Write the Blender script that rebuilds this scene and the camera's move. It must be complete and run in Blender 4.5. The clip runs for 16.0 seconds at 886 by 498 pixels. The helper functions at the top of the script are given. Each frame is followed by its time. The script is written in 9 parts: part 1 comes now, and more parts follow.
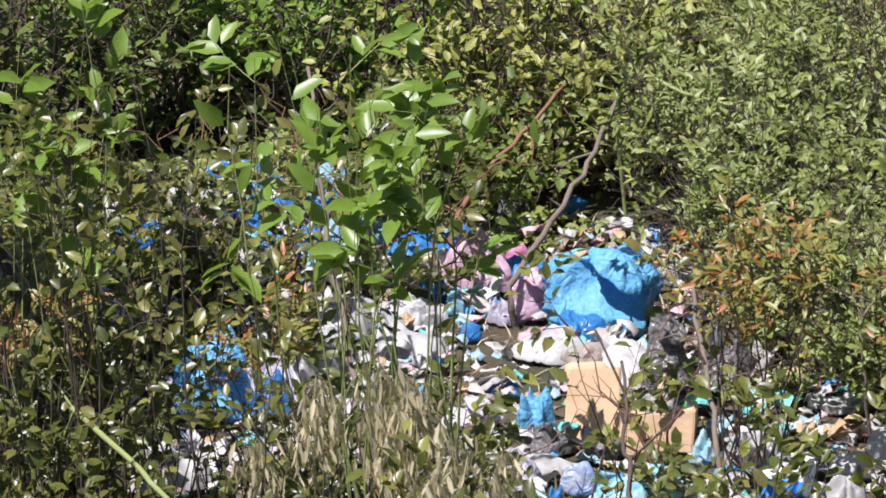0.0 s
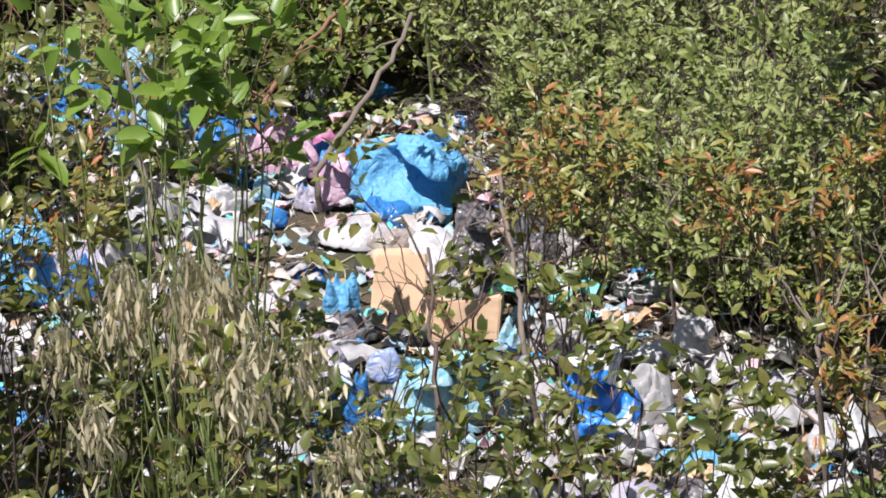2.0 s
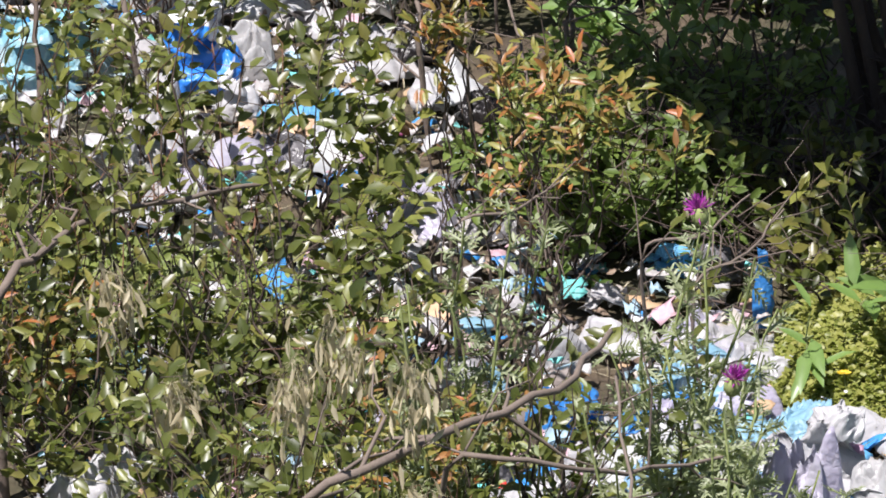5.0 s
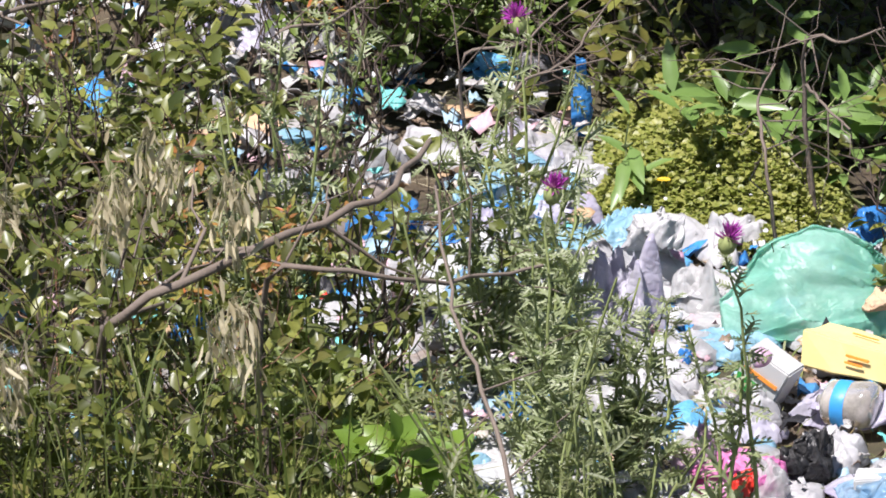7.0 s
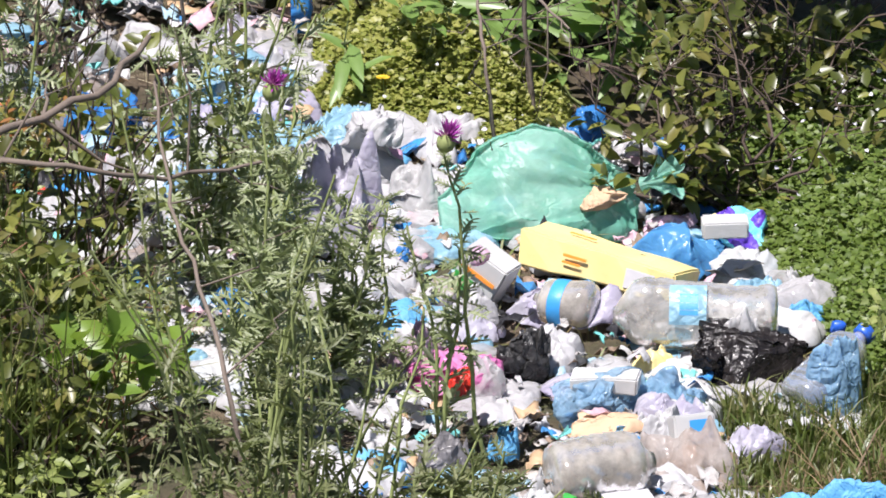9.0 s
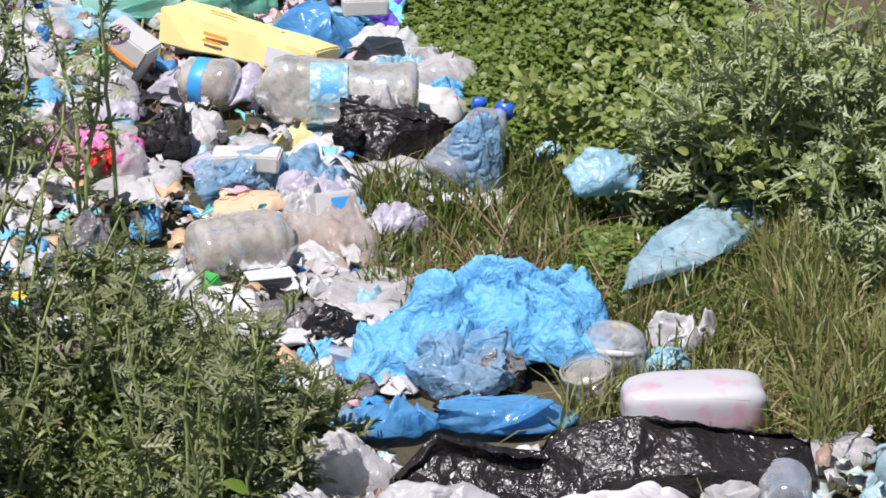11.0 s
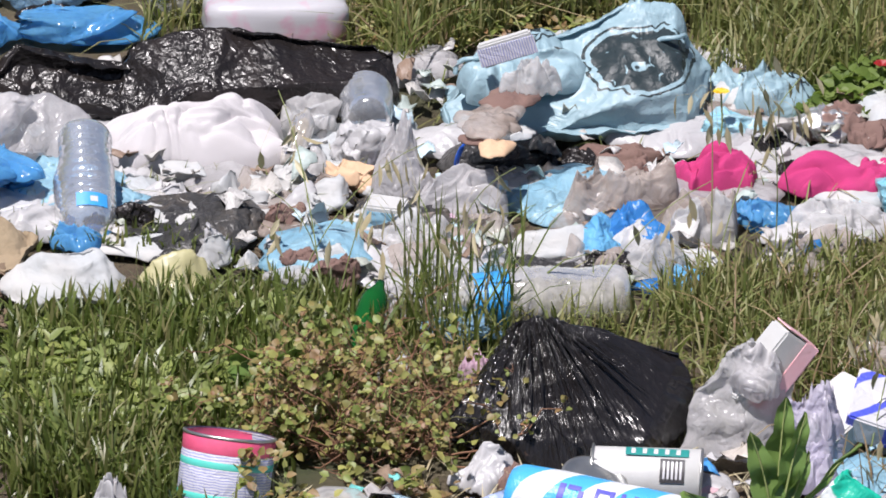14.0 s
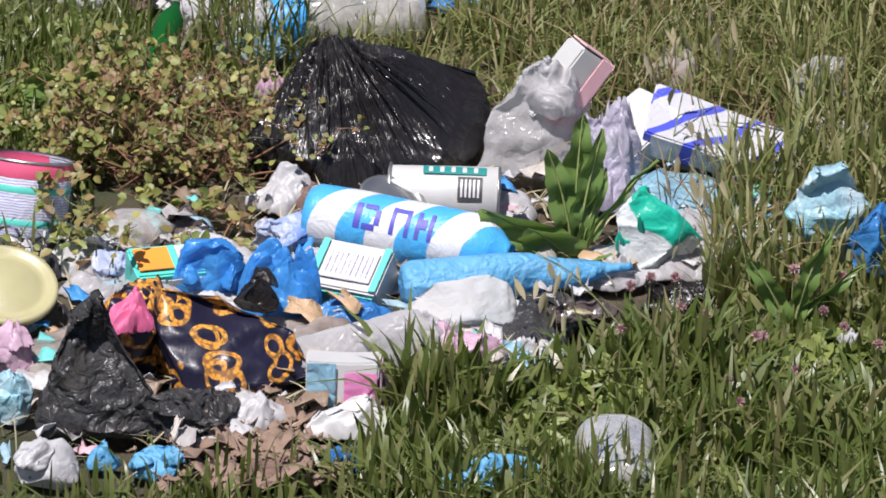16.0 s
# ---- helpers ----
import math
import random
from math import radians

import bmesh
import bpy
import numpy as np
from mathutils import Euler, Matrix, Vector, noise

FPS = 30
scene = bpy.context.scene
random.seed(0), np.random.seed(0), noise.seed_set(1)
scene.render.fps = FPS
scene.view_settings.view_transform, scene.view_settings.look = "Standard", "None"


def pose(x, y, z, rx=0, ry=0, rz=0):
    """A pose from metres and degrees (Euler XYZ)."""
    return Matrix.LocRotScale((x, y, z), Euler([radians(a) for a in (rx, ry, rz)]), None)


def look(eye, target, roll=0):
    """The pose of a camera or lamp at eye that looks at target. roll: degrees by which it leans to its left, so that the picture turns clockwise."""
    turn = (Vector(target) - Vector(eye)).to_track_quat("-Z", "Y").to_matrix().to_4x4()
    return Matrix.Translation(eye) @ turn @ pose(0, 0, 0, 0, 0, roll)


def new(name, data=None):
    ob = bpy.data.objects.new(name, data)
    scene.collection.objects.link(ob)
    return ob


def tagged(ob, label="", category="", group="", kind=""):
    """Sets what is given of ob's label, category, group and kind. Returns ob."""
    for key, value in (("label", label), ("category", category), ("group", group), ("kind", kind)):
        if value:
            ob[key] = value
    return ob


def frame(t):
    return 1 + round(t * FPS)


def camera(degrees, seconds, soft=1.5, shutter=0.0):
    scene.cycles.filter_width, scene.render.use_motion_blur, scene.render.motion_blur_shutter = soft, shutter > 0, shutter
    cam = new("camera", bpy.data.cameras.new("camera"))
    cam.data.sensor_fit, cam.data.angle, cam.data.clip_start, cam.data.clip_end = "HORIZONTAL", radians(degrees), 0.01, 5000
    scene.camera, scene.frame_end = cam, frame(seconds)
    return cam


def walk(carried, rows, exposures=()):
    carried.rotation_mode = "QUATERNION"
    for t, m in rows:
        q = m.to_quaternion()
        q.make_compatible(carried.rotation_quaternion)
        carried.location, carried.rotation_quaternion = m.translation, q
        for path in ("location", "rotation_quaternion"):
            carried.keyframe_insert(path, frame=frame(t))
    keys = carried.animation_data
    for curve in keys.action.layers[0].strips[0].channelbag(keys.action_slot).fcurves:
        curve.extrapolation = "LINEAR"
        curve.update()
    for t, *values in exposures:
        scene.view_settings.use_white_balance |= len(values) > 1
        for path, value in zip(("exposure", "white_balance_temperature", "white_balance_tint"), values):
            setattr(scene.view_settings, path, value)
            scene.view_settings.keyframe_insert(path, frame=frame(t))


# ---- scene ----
cam = camera(5.0, 16.0, soft=1.75)
# a long lens swung from one standing place above the dump
walk(cam, [
    (0, pose(0, 0, 6.14, 73.9941, 1.5459, -0.4434)),
    (0.5, pose(0, 0, 6.14, 74.0021, 1.3307, -0.1794)),
    (1, pose(0, 0, 6.14, 73.85, 1.26, -0.5331)),
    (1.5, pose(0, 0, 6.14, 73.497, 1.0078, -1.0076)),
    (2, pose(0, 0, 6.14, 73.3316, 0.8468, -1.3757)),
    (2.5, pose(0, 0, 6.14, 73.1457, 0.7082, -1.8127)),
    (3, pose(0, 0, 6.14, 72.9166, 0.564, -2.0428)),
    (3.5, pose(0, 0, 6.14, 72.4603, 0.328, -2.4071)),
    (4, pose(0, 0, 6.14, 72.1441, 0.3414, -2.7921)),
    (4.2, pose(0, 0, 6.14, 71.9937, 0.3143, -3.0149)),
    (6.3, pose(0, 0, 6.14, 70.5155, 1.259, -4.4834)),
    (6.5, pose(0, 0, 6.14, 70.432, 1.1048, -4.5712)),
    (7, pose(0, 0, 6.14, 70.2677, 1.0199, -4.882)),
    (7.5, pose(0, 0, 6.14, 70.2265, 0.7861, -5.1899)),
    (8, pose(0, 0, 6.14, 70.0211, 0.6487, -5.5915)),
    (8.2, pose(0, 0, 6.14, 69.946, 0.4343, -5.7344)),
    (10.3, pose(0, 0, 6.14, 68.9092, -0.0127, -7.3498)),
    (10.5, pose(0, 0, 6.14, 68.7304, -0.0926, -7.643)),
    (11, pose(0, 0, 6.14, 68.4247, -0.3038, -8.2561)),
    (11.5, pose(0, 0, 6.14, 68.0663, -0.7175, -8.6621)),
    (12, pose(0, 0, 6.14, 67.4529, -0.7593, -9.0374)),
    (12.5, pose(0, 0, 6.14, 66.8645, -0.8175, -9.1953)),
    (13, pose(0, 0, 6.14, 66.3995, -0.7772, -9.2895)),
    (13.5, pose(0, 0, 6.14, 66.2954, -1.119, -9.724)),
    (14, pose(0, 0, 6.14, 66.2653, -1.5979, -10.2743)),
    (14.5, pose(0, 0, 6.14, 65.9332, -1.7129, -10.8042)),
    (15, pose(0, 0, 6.14, 65.4754, -1.7019, -11.2541)),
    (15.5, pose(0, 0, 6.14, 65.0619, -1.5627, -11.5656)),
    (16, pose(0, 0, 6.14, 64.717, -1.4874, -11.5857))], [(0.0, 0.76, 6150, 17), (4.2, 0.76, 6150, 17), (6.3, 0.84, 6150, 17), (8.2, 0.84, 6150, 17), (10.3, 0.64, 6150, 17), (13.0, 0.52, 6150, 17), (16.0, 0.42, 6150, 17)])

# ---- light ----
SUN = Vector((-0.28, -0.26, 0.92)).normalized()
world = bpy.data.worlds.new("sky")
scene.world = world
world.use_nodes = True
sky = world.node_tree.nodes.new("ShaderNodeTexSky")
sky.sky_type, sky.sun_disc = "NISHITA", False
sky.sun_elevation = math.asin(SUN.z)
sky.sun_rotation = math.atan2(SUN.x, SUN.y)
back = world.node_tree.nodes["Background"]
back.inputs["Strength"].default_value = 0.05
world.node_tree.links.new(sky.outputs[0], back.inputs["Color"])
sun = new("sun", bpy.data.lights.new("sun", "SUN"))
sun.data.energy, sun.data.angle, sun.data.color = 5.0, radians(0.55), (1.0, 0.95, 0.87)
sun.matrix_world = look((0, 0, 0), -SUN)


# ---- materials ----
class Nodes:
    """A small wrapper that makes and joins shader nodes."""

    def __init__(self, name):
        self.mat = bpy.data.materials.new(name)
        self.mat.use_nodes = True
        self.tree = self.mat.node_tree
        self.tree.nodes.clear()
        self.out = self.tree.nodes.new("ShaderNodeOutputMaterial")

    def put(self, kind, sets=(), **plugs):
        n = self.tree.nodes.new(kind)
        for k, v in dict(sets).items():
            setattr_safe(n, k, v)
        for k, v in plugs.items():
            self.plug(n, k, v)
        return n

    def plug(self, n, key, v):
        key = int(key[1:]) if key[0] == "i" and key[1:].isdigit() else key.replace("_", " ")
        s = n.inputs[key]
        if isinstance(v, bpy.types.NodeSocket):
            self.tree.links.new(v, s)
        elif isinstance(v, bpy.types.Node):
            self.tree.links.new(v.outputs[0], s)
        else:
            s.default_value = v

    def coords(self):
        return self.put("ShaderNodeTexCoord").outputs["Object"]

    def noise(self, scale, detail=4.0, rough=0.6, vec=None, dist=0.0):
        return self.put("ShaderNodeTexNoise", Vector=vec or self.coords(), Scale=scale, Detail=detail, Roughness=rough, Distortion=dist).outputs["Fac"]

    def ramp(self, fac, stops, mode="LINEAR"):
        n = self.put("ShaderNodeValToRGB", Fac=fac)
        n.color_ramp.interpolation = mode
        e = n.color_ramp.elements
        while len(e) < len(stops):
            e.new(0.5)
        for el, (p, c) in zip(e, stops):
            el.position = p
            el.color = (*c, 1) if len(c) == 3 else c
        return n.outputs["Color"]

    def mixc(self, fac, a, b, blend="MIX"):
        n = self.put("ShaderNodeMix")
        n.data_type, n.blend_type = "RGBA", blend
        for s, v in zip((n.inputs[0], n.inputs[6], n.inputs[7]), (fac, a, b)):
            if isinstance(v, bpy.types.NodeSocket):
                self.tree.links.new(v, s)
            elif isinstance(v, (int, float)):
                s.default_value = v
            else:
                s.default_value = (*v, 1) if len(v) == 3 else v
        return n.outputs[2]

    def math(self, op, a, b=0.0):
        n = self.put("ShaderNodeMath")
        n.operation = op
        for s, v in zip(n.inputs, (a, b)):
            if isinstance(v, bpy.types.NodeSocket):
                self.tree.links.new(v, s)
            else:
                s.default_value = v
        return n.outputs[0]

    def split(self, vec=None):
        return self.put("ShaderNodeSeparateXYZ", Vector=vec or self.coords()).outputs

    def bump(self, h, strength=0.5, dist=0.01):
        return self.put("ShaderNodeBump", Height=h, Strength=strength, Distance=dist).outputs[0]

    def done(self, shader):
        self.tree.links.new(shader.outputs[0], self.out.inputs["Surface"])
        return self.mat


def setattr_safe(n, k, v):
    if k == "feature":
        n.feature = v
    elif k == "distribution":
        n.distribution = v


def rgb(r, g, b):
    """Linear colour from 0-255 screen values."""
    return tuple(((c / 255 + 0.055) / 1.055) ** 2.4 if c > 10 else c / 255 / 12.92 for c in (r, g, b))


def plastic(name, col, rough=0.3, dirt=0.25, thin=0.25, wrinkle=0.6, clear=0.0, col2=None, size=1.0, ior=1.5):
    """Crumpled plastic film: wrinkles at two scales, dirt stains, some light through it, clear in part."""
    g = Nodes(name)
    bent = g.put("ShaderNodeVectorMath", i0=g.coords(), i1=g.put("ShaderNodeTexNoise", Vector=g.coords(), Scale=14 / size, Detail=3.0).outputs["Color"])
    bent.operation = "MULTIPLY_ADD"
    bent.inputs[0].default_value = (0.0, 0.0, 0.0)
    g.plug(bent, "i0", g.put("ShaderNodeTexNoise", Vector=g.coords(), Scale=14 / size, Detail=3.0).outputs["Color"])
    g.tree.links.remove(bent.inputs[1].links[0])
    bent.inputs[1].default_value = (0.09 * size, 0.09 * size, 0.09 * size)
    g.plug(bent, "i2", g.coords())
    crease = []
    for sc, dt in ((11, 1.0), (29, 1.0), (80, 2.0)):
        q = g.noise(sc / size, dt, 0.5, vec=bent.outputs[0], dist=0.4)
        crease.append(g.math("ABSOLUTE", g.math("SUBTRACT", q, 0.5)))
    height = g.math("ADD", g.math("ADD", g.math("MULTIPLY", crease[0], 2.6), g.math("MULTIPLY", crease[1], 1.0)), g.math("MULTIPLY", crease[2], 0.3))
    base = g.mixc(g.ramp(g.noise(9, 3), [(0.35, (0, 0, 0)), (0.7, (1, 1, 1))]), col, col2 or tuple(c * 0.8 for c in col))
    stain = g.ramp(g.noise(17, 6, 0.7), [(0.55, (0, 0, 0)), (0.78, (dirt, dirt, dirt))])
    base = g.mixc(stain, base, (0.16, 0.12, 0.08))
    n = g.bump(height, wrinkle, 0.02)
    s = g.put("ShaderNodeBsdfPrincipled", Base_Color=base, Roughness=rough, Normal=n)
    s.inputs["IOR"].default_value = ior
    if thin:
        t = g.put("ShaderNodeBsdfTranslucent", Color=base, Normal=n)
        s = g.put("ShaderNodeMixShader", i0=thin, i1=s, i2=t)
    if clear:
        c = g.put("ShaderNodeBsdfTransparent", Color=(0.93, 0.95, 0.96, 1))
        f = g.math("MULTIPLY", g.ramp(g.noise(14, 4, 0.6, dist=1.0), [(0.3, (1, 1, 1)), (0.75, (0.25, 0.25, 0.25))]), clear)
        s = g.put("ShaderNodeMixShader", i0=f, i1=s, i2=c)
    return g.done(s)


def bottle_plastic(name, tint, haze=0.25):
    """Thin clear bottle wall: see-through with gloss at the edges and a dusty haze."""
    g = Nodes(name)
    n = g.bump(g.noise(45, 4, 0.6), 0.35, 0.004)
    c = g.put("ShaderNodeBsdfTransparent", Color=(*tint, 1))
    gl = g.put("ShaderNodeBsdfGlossy", Color=(1, 1, 1, 1), Roughness=0.12, Normal=n)
    fr = g.put("ShaderNodeFresnel", IOR=1.6, Normal=n)
    s = g.put("ShaderNodeMixShader", i0=fr, i1=c, i2=gl)
    dcol = g.mixc(g.noise(12, 4), tuple(0.75 * t for t in tint), (0.42, 0.38, 0.32))
    df = g.put("ShaderNodeBsdfDiffuse", Color=dcol, Normal=n)
    f = g.ramp(g.noise(20, 5, 0.7), [(0.3, (haze * 0.5,) * 3), (0.8, (min(1, haze * 1.7),) * 3)])
    return g.done(g.put("ShaderNodeMixShader", i0=f, i1=s, i2=df))


def cloth(name, col, col2, rough=0.9, weave=900.0, dirt=0.3):
    g = Nodes(name)
    base = g.mixc(g.noise(14, 5), col, col2)
    base = g.mixc(g.ramp(g.noise(7, 6, 0.7), [(0.5, (0, 0, 0)), (0.8, (dirt,) * 3)]), base, (0.14, 0.1, 0.07))
    h = g.math("ADD", g.noise(weave, 1), g.math("MULTIPLY", g.noise(30, 4), 2.0))
    s = g.put("ShaderNodeBsdfPrincipled", Base_Color=base, Roughness=rough, Normal=g.bump(h, 0.4, 0.004))
    t = g.put("ShaderNodeBsdfTranslucent", Color=base)
    return g.done(g.put("ShaderNodeMixShader", i0=0.12, i1=s, i2=t))


def paint(name, col, rough=0.45, metal=0.0, dirt=0.25, bumps=0.2, col2=None):
    """Printed card, tin or hard plastic with scuffs and dirt."""
    g = Nodes(name)
    base = g.mixc(g.noise(18, 5), col, col2 or tuple(c * 0.86 for c in col))
    base = g.mixc(g.ramp(g.noise(11, 7, 0.72), [(0.52, (0, 0, 0)), (0.8, (dirt,) * 3)]), base, (0.2, 0.15, 0.1))
    s = g.put("ShaderNodeBsdfPrincipled", Base_Color=base, Roughness=rough, Metallic=metal, Normal=g.bump(g.noise(60, 5, 0.7), bumps, 0.004))
    return g.done(s)


def leafy(name, stops, rough=0.45, sheer=0.35):
    """Leaves: each one its own tint, glossy above, light shining through."""
    g = Nodes(name)
    rnd = g.put("ShaderNodeNewGeometry").outputs["Random Per Island"]
    k = max(1, len(stops) - 1)
    base = g.ramp(rnd, [(i / k, c) for i, c in enumerate(stops)])
    base = g.mixc(g.math("MULTIPLY", g.noise(60, 3), 0.5), base, tuple(c * 0.6 for c in stops[0]))
    s = g.put("ShaderNodeBsdfPrincipled", Base_Color=base, Roughness=rough)
    t = g.put("ShaderNodeBsdfTranslucent", Color=g.mixc(0.25, base, (0.35, 0.5, 0.05)))
    return g.done(g.put("ShaderNodeMixShader", i0=sheer, i1=s, i2=t))


def bark(name, a, b):
    g = Nodes(name)
    base = g.mixc(g.noise(35, 6, 0.7), a, b)
    return g.done(g.put("ShaderNodeBsdfPrincipled", Base_Color=base, Roughness=0.85, Normal=g.bump(g.noise(120, 4), 0.5, 0.003)))


def soil_material():
    g = Nodes("soil")
    base = g.ramp(g.noise(5, 8, 0.7), [(0.3, (0.07, 0.05, 0.032)), (0.55, (0.16, 0.12, 0.075)), (0.8, (0.28, 0.22, 0.14))])
    base = g.mixc(g.ramp(g.noise(2.2, 4), [(0.45, (0, 0, 0)), (0.65, (0.8, 0.8, 0.8))]), base, (0.035, 0.06, 0.015))
    h = g.math("ADD", g.noise(40, 8, 0.75), g.noise(9, 4))
    return g.done(g.put("ShaderNodeBsdfPrincipled", Base_Color=base, Roughness=0.95, Normal=g.bump(h, 0.9, 0.03)))


def scrap_material(name, stops, rough=0.4, sheer=0.2):
    """Small litter: every scrap its own colour."""
    g = Nodes(name)
    rnd = g.put("ShaderNodeNewGeometry").outputs["Random Per Island"]
    k = len(stops)
    base = g.ramp(rnd, [(i / k, c) for i, c in enumerate(stops)], "CONSTANT")
    base = g.mixc(g.ramp(g.noise(25, 6, 0.7), [(0.5, (0, 0, 0)), (0.8, (0.5,) * 3)]), base, (0.17, 0.13, 0.09))
    s = g.put("ShaderNodeBsdfPrincipled", Base_Color=base, Roughness=rough, Normal=g.bump(g.noise(70, 4, 0.6, dist=1.0), 0.6, 0.006))
    t = g.put("ShaderNodeBsdfTranslucent", Color=base)
    return g.done(g.put("ShaderNodeMixShader", i0=sheer, i1=s, i2=t))


M_SOIL = soil_material()
M_LBLUE = plastic("light_blue_film", rgb(120, 190, 230), 0.52, 0.08, 0.35, 0.45, col2=rgb(96, 174, 222), size=0.6)
M_BLUE = plastic("blue_film", rgb(78, 152, 216), 0.26, 0.12, 0.4, 0.45, col2=rgb(56, 128, 204), clear=0.15)
M_BRIGHTBLUE = plastic("bright_blue_film", rgb(84, 164, 230), 0.28, 0.06, 0.4, 0.35, col2=rgb(52, 136, 220))
M_CBLUE = plastic("clear_blue_film", rgb(160, 200, 230), 0.16, 0.15, 0.35, 0.9, clear=0.6)
M_BLACK = plastic("black_film", (0.011, 0.0098, 0.0098), 0.27, 0.05, 0.0, 0.34, col2=(0.02, 0.016, 0.015), size=0.55, ior=1.4)
M_DUSTY = plastic("dusty_black_film", (0.03, 0.03, 0.032), 0.32, 0.35, 0.0, 0.8, col2=(0.06, 0.058, 0.056), ior=1.35)
M_GREY = plastic("grey_film", (0.22, 0.21, 0.22), 0.25, 0.3, 0.2, 1.0, col2=(0.1, 0.1, 0.105))
M_WHITE = plastic("white_film", (0.62, 0.615, 0.62), 0.36, 0.2, 0.35, 0.25, col2=(0.52, 0.515, 0.53))
M_CLEAR = plastic("clear_film", (0.82, 0.81, 0.81), 0.1, 0.08, 0.5, 0.4, clear=0.62, col2=(0.68, 0.66, 0.65))
M_BROWNFILM = plastic("stained_clear_film", (0.70, 0.64, 0.60), 0.1, 0.3, 0.5, 0.4, clear=0.62, col2=(0.50, 0.40, 0.34))
M_MINT = plastic("mint_green_film", rgb(172, 224, 206), 0.38, 0.05, 0.5, 0.2, clear=0.35, col2=rgb(130, 208, 182))
M_PINKFILM = plastic("pink_print_film", rgb(226, 130, 190), 0.3, 0.15, 0.35, 0.35, clear=0.15, col2=rgb(236, 180, 212))
M_LILAC = plastic("lilac_film", rgb(206, 204, 214), 0.3, 0.18, 0.4, 0.4, col2=rgb(186, 178, 204), clear=0.12)
M_PINKISH = plastic("pale_pink_film", rgb(215, 188, 203), 0.4, 0.2, 0.3, 0.4, col2=rgb(200, 155, 185))
M_DIAPER = plastic("soiled_white_padding", (0.60, 0.59, 0.57), 0.7, 0.25, 0.3, 0.2, col2=(0.50, 0.54, 0.57))
M_AQUA = plastic("white_aqua_print", rgb(135, 200, 218), 0.35, 0.15, 0.25, 0.5, col2=(0.62, 0.64, 0.65))
M_BLUEWHITE = plastic("blue_white_print", (0.62, 0.63, 0.66), 0.35, 0.15, 0.25, 0.5, col2=rgb(60, 130, 220))
M_PALEBLUE = plastic("pale_blue_film", rgb(158, 196, 212), 0.35, 0.25, 0.35, 0.5, col2=rgb(130, 178, 202))
M_GREENPRINT = plastic("green_white_print", rgb(24, 165, 138), 0.3, 0.1, 0.25, 0.3, col2=rgb(110, 205, 185))
M_UMBER = plastic("brown_grey_film", (0.13, 0.10, 0.095), 0.2, 0.2, 0.2, 0.35, col2=(0.07, 0.055, 0.055), clear=0.2)
M_PALECLEAR = plastic("pale_blue_clear_film", rgb(190, 215, 225), 0.2, 0.15, 0.4, 0.35, col2=rgb(150, 190, 208), clear=0.5)
M_SKYFILM = plastic("sky_blue_film", rgb(118, 184, 228), 0.15, 0.08, 0.5, 0.35, clear=0.3, col2=rgb(84, 160, 216))
M_MILKY = plastic("milky_clear_film", (0.78, 0.765, 0.77), 0.16, 0.06, 0.55, 0.35, clear=0.42, col2=(0.64, 0.62, 0.63), size=0.7)
M_TISSUE = cloth("white_towelling", (0.56, 0.53, 0.54), (0.62, 0.595, 0.605), dirt=0.15)
M_PINKCLOTH = cloth("pink_cloth", rgb(196, 62, 122), rgb(172, 42, 100), dirt=0.2)
M_ROSE = cloth("rose_satin", rgb(232, 128, 168), rgb(220, 90, 140), 0.4, dirt=0.1)
M_BROWNCLOTH = cloth("brown_fibre", (0.14, 0.08, 0.07), (0.26, 0.17, 0.14))
M_CARD = paint("cardboard", rgb(200, 172, 142), 0.85, 0, 0.25, 0.3, col2=rgb(180, 148, 118))
M_YELLOWCARD = paint("yellow_card", rgb(228, 212, 150), 0.5, 0, 0.15, 0.2, col2=rgb(216, 196, 128))
M_WHITECARD = paint("white_card", (0.50, 0.50, 0.49), 0.5, 0, 0.18)
M_GREENCARD = paint("green_card", rgb(50, 150, 60), 0.45, 0, 0.15)
M_AQUACARD = paint("aqua_card", rgb(90, 200, 185), 0.45, 0, 0.15)
M_TEAL = paint("teal_ink", rgb(35, 130, 125), 0.5)
M_NAVYINK = paint("violet_blue_ink", rgb(72, 72, 170), 0.5)
M_BLUEINK = paint("blue_ink", rgb(60, 150, 215), 0.45)
M_BLACKINK = paint("black_ink", (0.03, 0.03, 0.035), 0.5)
M_REDINK = paint("red_plastic", rgb(215, 55, 40), 0.4)
M_ORANGE = paint("orange_plastic", rgb(240, 150, 55), 0.4)
M_PINKTIN = paint("pink_tin", rgb(226, 80, 120), 0.3, 0.2, 0.2, col2=rgb(235, 110, 145))
M_TIN = paint("bare_tin", (0.5, 0.5, 0.48), 0.35, 0.9, 0.45)
M_CREAM = paint("cream_lid", rgb(172, 167, 126), 0.4, 0, 0.2)
M_WHITEPAD = paint("white_hard_plastic", (0.56, 0.55, 0.57), 0.35, 0, 0.12, 0.12)
M_PALEROSE = paint("pale_rose_print", rgb(232, 168, 176), 0.45, 0, 0.12, col2=rgb(226, 196, 200))
M_BLUECAP = paint("blue_cap", rgb(40, 90, 190), 0.35)
M_PURPLE = leafy("purple_petals", [rgb(170, 50, 160), rgb(200, 80, 190), rgb(140, 40, 150)], 0.5, 0.3)
M_WATER = bottle_plastic("clear_bottle_wall", (0.88, 0.89, 0.88), 0.42)
M_BLUEWALL = bottle_plastic("bluish_bottle_wall", (0.62, 0.72, 0.86), 0.35)
M_SMOKE = bottle_plastic("dusty_bottle_wall", (0.72, 0.69, 0.64), 0.5)
